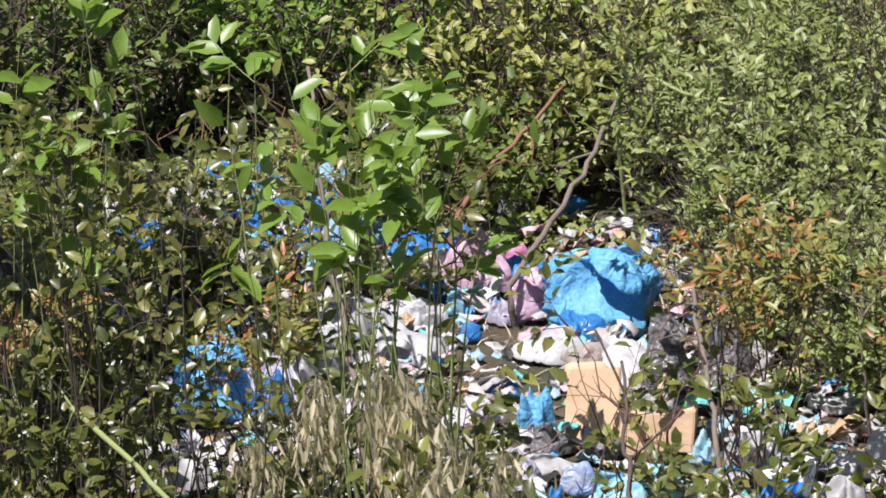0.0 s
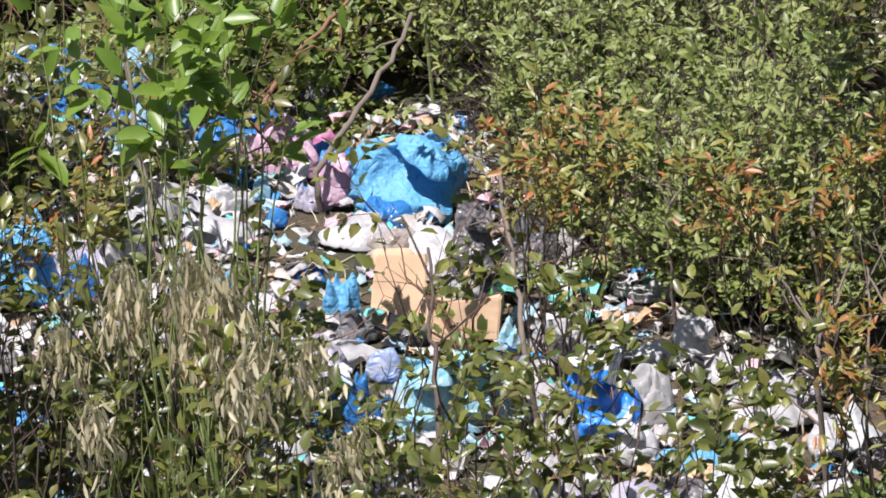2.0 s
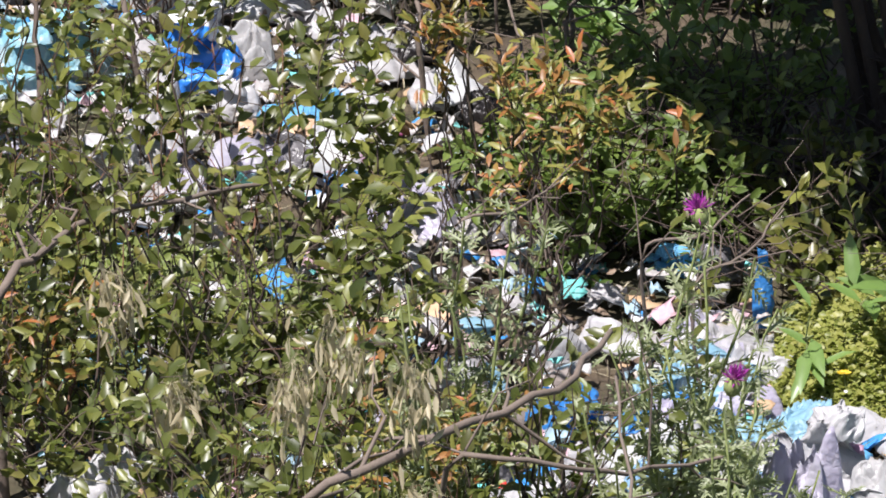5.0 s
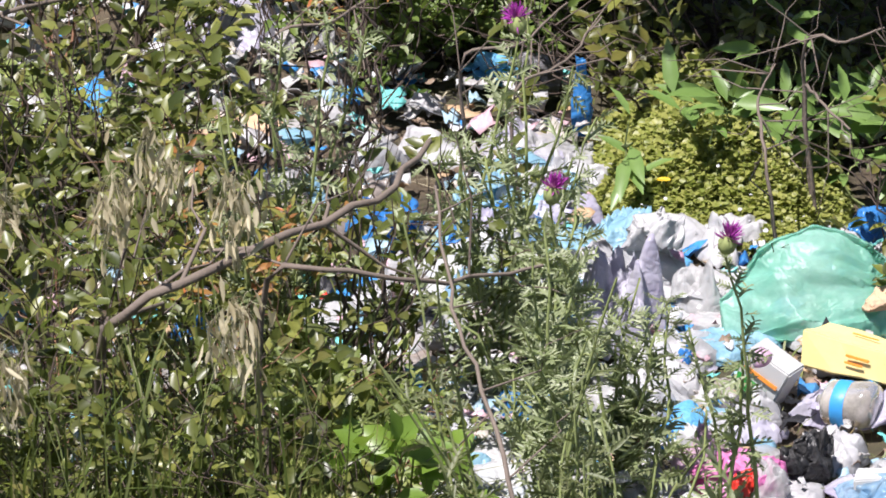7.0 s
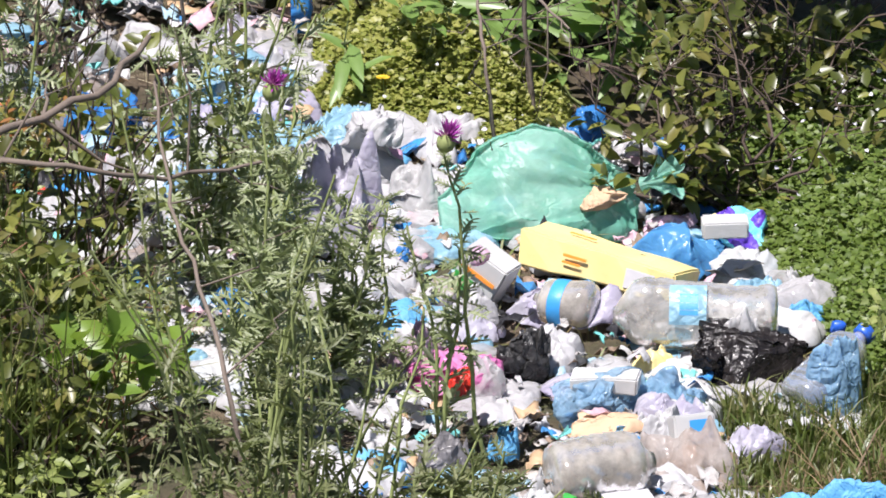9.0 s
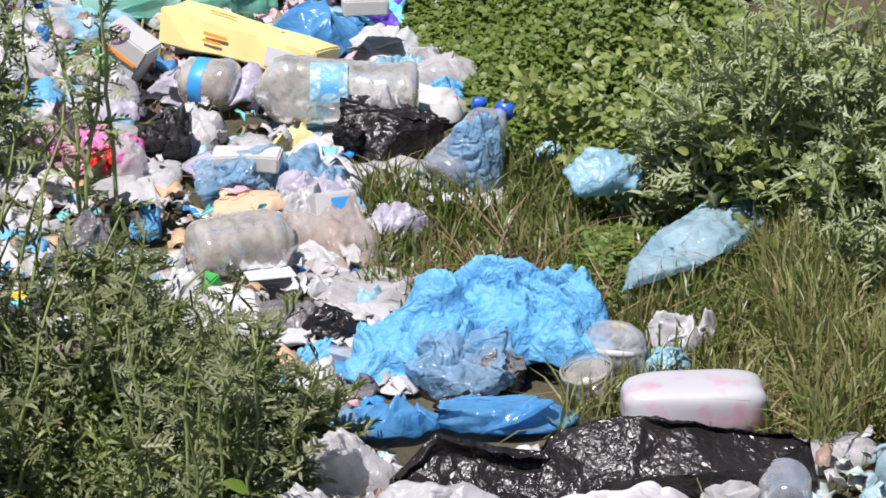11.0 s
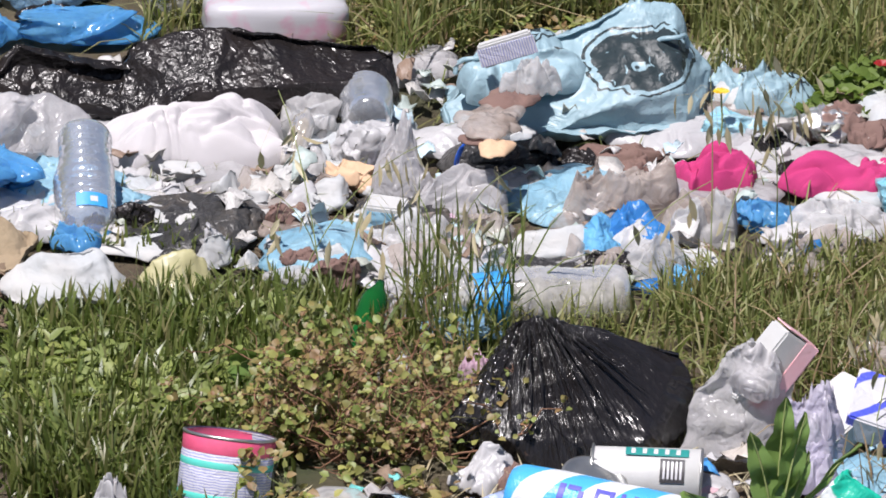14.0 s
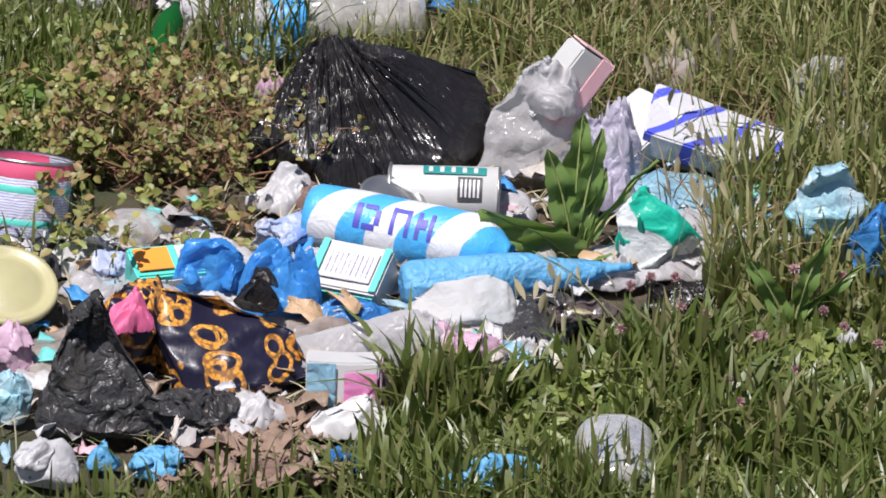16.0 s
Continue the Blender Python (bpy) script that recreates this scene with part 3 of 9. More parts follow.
def bottle(x, y, length, r, yaw, mat, label, cap=None, band=None, tilt=0.0, z=None, ribs=8, neck=0.14, dent=0.25, seed=1, roll=0.0, name="plastic_bottle", patches=()):
    """A ribbed bottle lying on its side; neck towards its yaw."""
    m = Matrix.Translation((x, y, r if z is None else z)) @ pose(0, 0, 0, 0, -tilt, yaw) @ pose(0, 0, 0, roll)
    ob = tagged(empty(name, m), full(label), "bottle", "plastic bottles")
    body = [(-length / 2, r * 0.55), (-length / 2 + 0.004, r * 0.86), (-length / 2 + 0.014, r * 0.98)]
    x1 = length * (0.5 - neck - 0.16)
    steps = max(ribs * 4, 8)
    for i in range(steps + 1):
        s = -length / 2 + 0.02 + (x1 + length / 2 - 0.02) * i / steps
        body.append((s, r * (1 - 0.035 * (i % 4 == 2) if ribs else 1)))
    body += [(length * (0.5 - neck - 0.09), r * 0.9), (length * (0.5 - neck - 0.03), r * 0.62), (length * (0.5 - neck * 0.8), r * 0.34), (length * (0.5 - neck * 0.45), r * 0.29), (length * 0.5 - 0.012, r * 0.29)]
    v, f = lathe(body, 28, dent, seed)
    build("body", v, f, mat, ob)
    if cap:
        v, f = lathe([(0, r * 0.36), (0.002, r * 0.4), (0.016, r * 0.4), (0.019, r * 0.34), (0.019, 0.001)], 20)
        build("cap", v, f, cap, ob, at(length * 0.5 - 0.016, 0))
    if band:
        mat2, a, b = band
        v, f = lathe([(a * length, r * 1.012), (a * length + 0.001, r * 1.022), (b * length, r * 1.022), (b * length + 0.001, r * 1.012)], 32, dent, seed)
        build("label", v, f[:1], mat2, ob)
    for x0, x1, a0, a1, pm in patches:
        xs, an = np.linspace(x0, x1, 5) * length, np.radians(np.linspace(a0, a1, 7))
        gx, ga = [q.ravel() for q in np.meshgrid(xs, an, indexing="ij")]
        v = np.stack([gx, r * 1.02 * np.cos(ga), r * 1.02 * np.sin(ga)], 1)
        build("print", v, [gridfaces(5, 7)], pm, ob)
    return ob


def carton(x, y, w, d, h, yaw, mats, label, name="carton", z=0.0, rx=0.0, ry=0.0, panels=(), warp=0.006, seed=3, cat="carton", r=0.003):
    """A card box; panels are printed fields: (side, u, v, width, height, material) on +x, -y or the top."""
    ob = tagged(empty(name, at(x, y, yaw, z, rx, ry)), full(label), cat)
    v, f = rounded_box(w, d, h, r, warp, seed)
    build("box", v, f, mats, ob, smooth=False)
    for side, u, t, pw, phh, pm in panels:
        e = 0.0035
        if side == "front":
            vv, ff = rounded_box(pw, 0.002, phh, 0.0006)
            mm = pose(u, -d / 2 - e, t - phh / 2)
        elif side == "right":
            vv, ff = rounded_box(0.002, pw, phh, 0.0006)
            mm = pose(w / 2 + e, u, t - phh / 2)
        elif side == "left":
            vv, ff = rounded_box(0.002, pw, phh, 0.0006)
            mm = pose(-w / 2 - e, u, t - phh / 2)
        else:
            vv, ff = rounded_box(pw, phh, 0.002, 0.0006)
            mm = pose(u, t, h + e - 0.001)
        build("print", vv, ff, pm, ob, mm, smooth=False)
    return ob


def tin(x, y, r, h, m, mats, label, lid=None, stripes=(), open_top=True, seed=2):
    """A tin standing or lying: wall, two rims, bottom or lid."""
    ob = tagged(empty("tin_can", m), label, "tin can")
    v, f = lathe([(0, r * 0.97), (0.003, r), (h * 0.5, r), (h - 0.003, r), (h, r * 0.97)], 40, 0.03, seed)
    turn = pose(0, 0, 0, 0, -90)
    build("wall", v, f if not open_top else f[:2], mats, ob, turn)
    for zz in (0.001, h - 0.004):
        v, f = lathe([(0, r * 0.985), (0.001, r * 1.025), (0.004, r * 1.025), (0.005, r * 0.985)], 40)
        build("rim", v, f[:1], M_TIN, ob, at(0, 0, 0, zz) @ turn)
    for a, b, mm in stripes:
        v, f = lathe([(0, r * 1.004), (0.0005, r * 1.008), ((b - a) * h, r * 1.008), ((b - a) * h + 0.0005, r * 1.004)], 40, 0.03, seed)
        build("print_band", v, f[:1], mm, ob, at(0, 0, 0, a * h) @ turn)
    if lid:
        v, f = lathe([(0, r * 0.9), (0.001, r * 0.92), (0.0015, r * 0.72), (0.003, r * 0.7), (0.003, r * 0.4), (0.002, r * 0.38), (0.002, 0.001)], 40)
        build("lid", v, f, lid, ob, at(0, 0, 0, h - 0.006) @ turn)
    return ob


def wrap(ob, r, x0, x1, a0, a1, mat, turn=None):
    """A printed field curved round a body that lies along x."""
    gx, ga = [q.ravel() for q in np.meshgrid(np.linspace(x0, x1, 5), np.radians(np.linspace(a0, a1, 7)), indexing="ij")]
    v = np.stack([gx, r * np.cos(ga), r * np.sin(ga)], 1)
    return build("print", v, [gridfaces(5, 7)], mat, ob, turn)


def prongs(curves, radii, sides=5):
    """Tubes along an array of curves (count, points, 3)."""
    c, p, _ = curves.shape
    tan = np.gradient(curves, axis=1)
    tan /= np.linalg.norm(tan, axis=2, keepdims=True) + 1e-9
    ref = np.where(np.abs(tan[..., 2:3]) > 0.9, np.array([1.0, 0, 0]), np.array([0, 0, 1.0]))
    a = np.cross(tan, ref)
    a /= np.linalg.norm(a, axis=2, keepdims=True) + 1e-9
    b = np.cross(tan, a)
    ang = np.linspace(0, 2 * math.pi, sides, endpoint=False)
    ring = a[:, :, None] * np.cos(ang)[:, None] + b[:, :, None] * np.sin(ang)[:, None]
    v = curves[:, :, None] + ring * radii[..., None, None]
    g = gridfaces(p, sides, True)
    f = (g[None] + (np.arange(c) * p * sides)[:, None, None]).reshape(-1, 4)
    return v.reshape(-1, 3), [f]


def leaves(p, d, nrm, length, width, curl=0.25, fold=0.18):
    """Pointed oval leaves, folded along the midrib: bases, directions, normals, sizes."""
    d = unit(d)
    side = unit(np.cross(d, nrm))
    up = np.cross(side, d)
    L, W = length[:, None], width[:, None]
    c1 = p + d * L * 0.32 - up * L * 0.02
    c2 = p + d * L * 0.70 - up * L * curl * 0.25
    tip = p + d * L - up * L * curl * 0.6
    e1, e2 = side * W * 0.5, side * W * 0.40
    lift = up * W * fold
    v = np.stack([p, c1 - e1 + lift, c1, c1 + e1 + lift, c2 - e2 + lift, c2, c2 + e2 + lift, tip], 1)
    n = len(p)
    o = (np.arange(n) * 8)[:, None, None]
    tri = (np.array([[0, 2, 1], [0, 3, 2], [4, 5, 7], [5, 6, 7]])[None] + o).reshape(-1, 3)
    quad = (np.array([[1, 2, 5, 4], [2, 3, 6, 5]])[None] + o).reshape(-1, 4)
    return v.reshape(-1, 3), [tri, quad]


def blades(p, height, lean, width, droop=0.55):
    """Grass blades: bases, heights, lean vectors (x, y), widths."""
    n = len(p)
    up = np.array([0, 0, 1.0])
    ln = np.concatenate([lean, np.zeros((n, 1))], 1)
    side = unit(np.cross(unit(ln + 1e-6), up))
    rot = np.random.uniform(-1, 1, (n, 1))
    side = unit(side + unit(ln + 1e-6) * rot)
    rows = []
    for s, w in ((0, 0.7), (0.4, 1.0), (0.75, 0.7)):
        c = p + up * (height * (s - droop * 0.35 * s * s * np.linalg.norm(lean, axis=1)))[:, None] + ln * (height * s ** 1.8)[:, None]
        e = side * (width * w * 0.5)[:, None]
        rows += [c - e, c + e]
    s = 1.0
    rows.append(p + up * (height * (s - droop * 0.5 * np.linalg.norm(lean, axis=1)))[:, None] + ln * (height)[:, None])
    v = np.stack(rows, 1)
    o = (np.arange(n) * 7)[:, None, None]
    quad = (np.array([[0, 1, 3, 2], [2, 3, 5, 4]])[None] + o).reshape(-1, 4)
    tri = (np.array([[4, 5, 6]])[None] + o).reshape(-1, 3)
    return v.reshape(-1, 3), [quad, tri]


def inside(poly, n, seed):
    """n random places within a polygon on the plan."""
    rng = np.random.RandomState(seed)
    q = np.array(poly, float)
    got = np.zeros((0, 2))
    while len(got) < n:
        c = rng.uniform(q.min(0), q.max(0), (n * 2, 2))
        ok = np.zeros(len(c), bool)
        for a, b in zip(q, np.roll(q, -1, 0)):
            cross = (a[1] > c[:, 1]) != (b[1] > c[:, 1])
            xx = (b[0] - a[0]) * (c[:, 1] - a[1]) / (b[1] - a[1] + 1e-12) + a[0]
            ok ^= cross & (c[:, 0] < xx)
        got = np.concatenate([got, c[ok]])
    return got[:n]


def grass(poly, n, h, w, mat, label, seed, lean=0.45, name="grass", droop=0.55):
    np.random.seed(seed)
    q = inside(poly, n, seed)
    p = np.concatenate([q, np.full((n, 1), -0.004)], 1)
    patch = 0.55 + 0.9 * vnoise(p * 5.0 + seed, seed)
    hh = np.random.uniform(h[0], h[1], n) * patch
    a = np.random.uniform(0, 2 * math.pi, n)
    m = np.abs(np.random.normal(0, lean, n))
    v, f = blades(p, hh, np.stack([np.cos(a), np.sin(a)], 1) * m[:, None], np.random.uniform(w[0], w[1], n), droop)
    return tagged(build(name, v, f, mat), label, "grass", kind="stuff")


def cover(poly, n, h, size, mat, label, seed, name="ground_cover", ratio=0.85, cat="weeds", lumps=6.0, stalk=True):
    """A carpet of small leaves on short stalks, in lumps."""
    rng = np.random.RandomState(seed)
    q = inside(poly, n, seed)
    lump = vnoise(np.concatenate([q * lumps, np.full((n, 1), seed)], 1), seed)
    ends = np.array(poly, float)
    near = np.full(n, 9.0)
    for a, b in zip(ends, np.roll(ends, -1, 0)):
        s = np.clip(((q - a) @ (b - a)) / ((b - a) @ (b - a)), 0, 1)[:, None]
        near = np.minimum(near, np.linalg.norm(q - a - s * (b - a), axis=1))
    z = h * (0.25 + 0.9 * lump) * rng.uniform(0.55, 1.0, n) * np.clip(near / (1.3 * h) + 0.1, 0, 1)
    p = np.concatenate([q, z[:, None]], 1)
    a = rng.uniform(0, 2 * math.pi, n)
    d = np.stack([np.cos(a), np.sin(a), rng.uniform(-0.3, 0.6, n)], 1)
    nr = np.stack([rng.normal(0, 0.45, n), rng.normal(-0.25, 0.45, n), np.ones(n)], 1)
    L = rng.uniform(size[0], size[1], n)
    v, f = leaves(p, d, nr, L, L * ratio, 0.15)
    ob = tagged(build(name, v, f, mat), label, cat, kind="stuff")
    if stalk:
        k = max(1, n // 3)
        b = p[:k].copy()
        b[:, 2] = -0.003
        b[:, :2] += rng.normal(0, 0.01, (k, 2))
        c = np.stack([b, (b + p[:k]) / 2 + rng.normal(0, 0.006, (k, 3)), p[:k]], 1)
        v, f = prongs(c, np.tile([0.0013, 0.001, 0.0007], (k, 1)), 3)
        build("stalks", v, f, M_GREENSTEM, ob)
    return ob


def bush(x, y, w, d, h, twigs, per, leaf, mat, label, seed, name="shrub", ratio=0.5, low=0.15, wood=None, thick=0.005, upright=0.5, cat="shrub", start=0.3, lean=(0.0, 0.0), group="", fan=0.25, split=5, gaps=0.0):
    """A shrub: curved twigs from one foot, each with leaves along its outer length."""
    rng = np.random.RandomState(seed)
    ob = tagged(empty(name, at(x, y)), label, cat, group)
    u = rng.normal(0, 1, (twigs, 3))
    u = unit(u) * rng.uniform(0.45, 1.0, (twigs, 1)) ** 0.6
    tip = np.stack([u[:, 0] * w / 2 + lean[0], u[:, 1] * d / 2 + lean[1], h * (low + (1 - low) * (0.5 + 0.5 * u[:, 2]))], 1)
    foot = np.concatenate([tip[:, :2] * fan * rng.uniform(0.3, 1, (twigs, 1)), np.full((twigs, 1), -0.01)], 1)
    mid = foot * (1 - 0.5) + tip * 0.5 + np.stack([rng.normal(0, 0.2 * w, twigs), rng.normal(0, 0.2 * d, twigs), rng.uniform(0.0, 0.25, twigs) * tip[:, 2] * upright], 1)
    s = np.linspace(0, 1, 9)[None, :, None]
    c = foot[:, None] * (1 - s) ** 2 + 2 * mid[:, None] * s * (1 - s) + tip[:, None] * s ** 2
    wander = np.cumsum(rng.normal(0, 0.022, (twigs, 7, 3)) * np.array([1.0, 1.0, 0.6]), axis=1)
    c[:, 1:-1] += wander
    c[:, -1] += wander[:, -1]
    rad = np.linspace(1, 0.18, 9)[None] * thick * rng.uniform(0.5, 1.15, (twigs, 1))
    for one, r1 in zip(c[:split], rad[:split]):
        v, f = prongs(one[None], r1[None], 5)
        build("branch", v, f, wood or M_DARKTWIG, ob)
    if twigs > split:
        v, f = prongs(c[split:], rad[split:], 4)
        tagged(build("twig_mass", v, f, wood or M_DARKTWIG, ob), kind="stuff")
    n = twigs * per
    t = rng.uniform(start, 1.0, n) ** 0.8
    i = np.repeat(np.arange(twigs), per)
    k = np.minimum((t * 8).astype(int), 7)
    fr = (t * 8 - k)[:, None]
    p = c[i, k] * (1 - fr) + c[i, k + 1] * fr
    tan = unit(c[i, k + 1] - c[i, k])
    # side twigs carry most of the leaves
    sides = max(1, per // 6)
    ns = twigs * sides
    js = np.repeat(np.arange(twigs), sides)
    ts = rng.uniform(max(start, 0.15), 0.98, ns)
    ks = np.minimum((ts * 8).astype(int), 7)
    b0 = c[js, ks] + (c[js, ks + 1] - c[js, ks]) * (ts * 8 - ks)[:, None]
    out = unit(rng.normal(0, 1, (ns, 3)) + 0.5 * unit(c[js, ks + 1] - c[js, ks]) + np.array([0, 0, 0.2]))
    b2 = b0 + out * (0.28 * min(w, h, 0.6) * rng.uniform(0.4, 1.0, (ns, 1)))
    b1 = (b0 + b2) / 2 + rng.normal(0, 0.012, (ns, 3))
    v, f = prongs(np.stack([b0, b1, b2], 1), np.tile([0.4, 0.28, 0.12], (ns, 1)) * thick, 3)
    tagged(build("side_twig_mass", v, f, wood or M_DARKTWIG, ob), kind="stuff")
    pick = rng.randint(0, sides, n) + i * sides
    on = rng.uniform(0, 1, n) < 0.78
    u1 = rng.uniform(0.1, 1.0, (n, 1))
    p = np.where(on[:, None], b0[pick] * (1 - u1) ** 2 + 2 * b1[pick] * u1 * (1 - u1) + b2[pick] * u1 ** 2, p)
    tan = np.where(on[:, None], out[pick], tan)
    # leaves stand in two ranks along each twig
    flat = unit(np.cross(tan, unit(np.array([-0.1, -0.35, 1.0]) + 0.3 * rng.normal(0, 1, (n, 3)))))
    rank = np.where(rng.uniform(0, 1, n) < 0.5, -1.0, 1.0)[:, None]
    dd = unit(tan * 0.6 + flat * rank * rng.uniform(0.6, 1.1, (n, 1)) + rng.normal(0, 0.22, (n, 3)) + np.array([0, 0, 0.12]))
    p = p + rng.normal(0, 0.006, (n, 3))
    nr = unit(rng.normal(0, 0.42, (n, 3)) + np.array([-0.15, -0.35, 1.0]))
    L = rng.uniform(leaf[0], leaf[1], n)
    keep = vnoise(p * 7.0 + seed, seed) > gaps
    v, f = leaves(p[keep], dd[keep], nr[keep], L[keep], L[keep] * ratio)
    build("foliage", v, f, mat, ob)
    return ob


def thistle(x, y, h, seed, label, flowers=1, spread=0.5, leaf=0.05, stems=6, mat=None, dense=26):
    """A spiny thistle: pale stems with toothed leaves all the way, purple heads on some."""
    rng = np.random.RandomState(seed)
    mat = mat or L_THISTLE
    ob = tagged(empty("thistle", at(x, y)), label, "thistle", "thistles")
    a = rng.uniform(0, 2 * math.pi, stems)
    r = rng.uniform(0.15, 1, stems) * spread * h
    hh = h * rng.uniform(0.6, 1.0, stems)
    hh[0] = h
    tip = np.stack([np.cos(a) * r, np.sin(a) * r, hh], 1)
    foot = np.concatenate([rng.normal(0, 0.02, (stems, 2)), np.full((stems, 1), -0.01)], 1)
    mid = tip * np.array([0.35, 0.35, 0.6]) + rng.normal(0, 0.05 * h, (stems, 3))
    s = np.linspace(0, 1, 9)[None, :, None]
    c = foot[:, None] * (1 - s) ** 2 + 2 * mid[:, None] * s * (1 - s) + tip[:, None] * s ** 2
    c[:, 1:] += np.cumsum(rng.normal(0, 0.008, (stems, 8, 3)), axis=1)
    for one in c:
        v, f = prongs(one[None], np.linspace(0.0045, 0.002, 9)[None], 6)
        build("stem", v, f, M_GREENSTEM, ob)
    # every leaf is a midrib blade with pairs of spiny lobes
    n = stems * dense
    i = np.repeat(np.arange(stems), dense)
    t = rng.uniform(0.08, 1.0, n)
    k = np.minimum((t * 8).astype(int), 7)
    fr = (t * 8 - k)[:, None]
    p = c[i, k] * (1 - fr) + c[i, k + 1] * fr
    d = unit(rng.normal(0, 1, (n, 3)) * np.array([1, 1, 0.5]) + np.array([0, 0, 0.35]))
    L = rng.uniform(0.6, 1.4, n) * leaf * (1.5 - 0.8 * t)
    nr = unit(rng.normal(0, 0.5, (n, 3)) + np.array([0, 0, 1.0]))
    side = unit(np.cross(d, nr))
    P, D, N, LL, WW = [p], [d], [nr], [L], [L * 0.16]
    for q in (0.25, 0.45, 0.65, 0.82):
        for sg in (-1, 1):
            P.append(p + d * (L * q)[:, None])
            D.append(unit(side * sg + d * 0.7 + nr * rng.uniform(-0.2, 0.7, (n, 1))))
            N.append(nr)
            LL.append(L * (0.5 - 0.25 * q))
            WW.append(L * 0.09)
    v, f = leaves(np.concatenate(P), np.concatenate(D), np.concatenate(N), np.concatenate(LL), np.concatenate(WW), 0.1, 0.3)
    build("foliage", v, f, mat, ob)
    for j in range(flowers):
        e = c[j, -1]
        v, f = lathe([(0, 0.006), (0.008, 0.014), (0.02, 0.016), (0.03, 0.011), (0.032, 0.002)], 12)
        hd = build("flower_head", v, f, M_GREENSTEM, ob, Matrix.Translation(e) @ pose(0, 0, 0, 0, -75, rng.uniform(0, 360)))
        m = 90
        dd = unit(rng.normal(0, 0.55, (m, 3)) + np.array([1.0, 0, 0]))
        v, f = leaves(np.tile([0.026, 0, 0], (m, 1)) + dd * 0.004, dd, rng.normal(0, 1, (m, 3)), rng.uniform(0.018, 0.034, m), np.full(m, 0.003))
        build("petals", v, f, M_PURPLE, hd)
    return ob


def oats(x, y, h, seed, label, heads=3, lean=(0.1, 0.0), bits=34, green=False):
    """Wild oats: thin stalks with nodding bunches of pale spikelets."""
    rng = np.random.RandomState(seed)
    ob = tagged(empty("wild_oat", at(x, y)), label, "wild oats", "wild oats")
    tip = np.stack([rng.normal(lean[0], 0.10, heads), rng.normal(lean[1], 0.06, heads), h * rng.uniform(0.8, 1.0, heads)], 1)
    foot = np.concatenate([rng.normal(0, 0.03, (heads, 2)), np.full((heads, 1), -0.01)], 1)
    mid = tip * np.array([0.2, 0.2, 0.75])
    s = np.linspace(0, 1, 10)[None, :, None]
    c = foot[:, None] * (1 - s) ** 2 + 2 * mid[:, None] * s * (1 - s) + tip[:, None] * s ** 2
    for one in c:
        v, f = prongs(one[None], np.linspace(0.0012, 0.0006, 10)[None], 5)
        build("stalk", v, f, M_GREENSTEM if green else L_STRAW, ob)
    for j in range(heads):
        n = bits
        t = rng.uniform(0.8, 1.0, n)
        k = np.minimum((t * 9).astype(int), 8)
        p = c[j, k] + rng.normal(0, 0.024, (n, 3)) * np.array([1.0, 0.8, 1.2]) - np.array([0, 0, 0.03])
        d = unit(rng.normal(0, 0.28, (n, 3)) + np.array([0.08, 0, -1.0]))
        v, f = leaves(p, d, rng.normal(0, 1, (n, 3)), rng.uniform(0.028, 0.048, n), rng.uniform(0.007, 0.011, n), 0.05, 0.3)
        tagged(build("panicle", v, f, L_STRAW, ob), kind="stuff")
        hair = np.stack([c[j, k], (c[j, k] + p) / 2 + np.array([0, 0, 0.012]), p], 1)
        v, f = prongs(hair, np.full((n, 3), 0.0003), 3)
        tagged(build("awn_hairs", v, f, L_STRAW, ob), kind="stuff")
    return ob


def limb(points, r0, r1, mat, label, name="branch", side=0, seed=1):
    """A bare crooked branch through a few places, with side twigs."""
    rng = np.random.RandomState(seed)
    q = np.array(points, float)
    if q[0, 2] > 0.03:
        q = np.concatenate([[[q[0, 0] + 0.03, q[0, 1] + 0.02, -0.01]], q])
    o = q[0].copy()
    ob = tagged(empty(name, at(o[0], o[1], 0, 0)), label, "branch")
    q = q - np.array([o[0], o[1], 0])
    t = np.linspace(0, len(q) - 1, 18)
    c = np.stack([np.interp(t, np.arange(len(q)), q[:, k]) for k in range(3)], 1)
    sm = c.copy()
    for _ in range(3):
        sm[1:-1] = (sm[:-2] + 2 * sm[1:-1] + sm[2:]) / 4
    sm[1:-1] += rng.normal(0, r0 * 0.5, (16, 3))
    v, f = prongs(sm[None], np.linspace(r0, r1, 18)[None], 8)
    build("wood", v, f, mat, ob)
    if side:
        i = rng.randint(3, 17, side)
        b = sm[i]
        e = b + unit(rng.normal(0, 1, (side, 3)) + (sm[-1] - sm[0]) * 0.8) * rng.uniform(0.08, 0.25, (side, 1))
        cc = np.stack([b, (b + e) / 2 + rng.normal(0, 0.015, (side, 3)), (b + 2 * e) / 3 + rng.normal(0, 0.01, (side, 3)), e], 1)
        for one in cc:
            v, f = prongs(one[None], np.linspace(0.42, 0.12, 4)[None] * r0, 5)
            build("twig", v, f, mat, ob)
    return ob


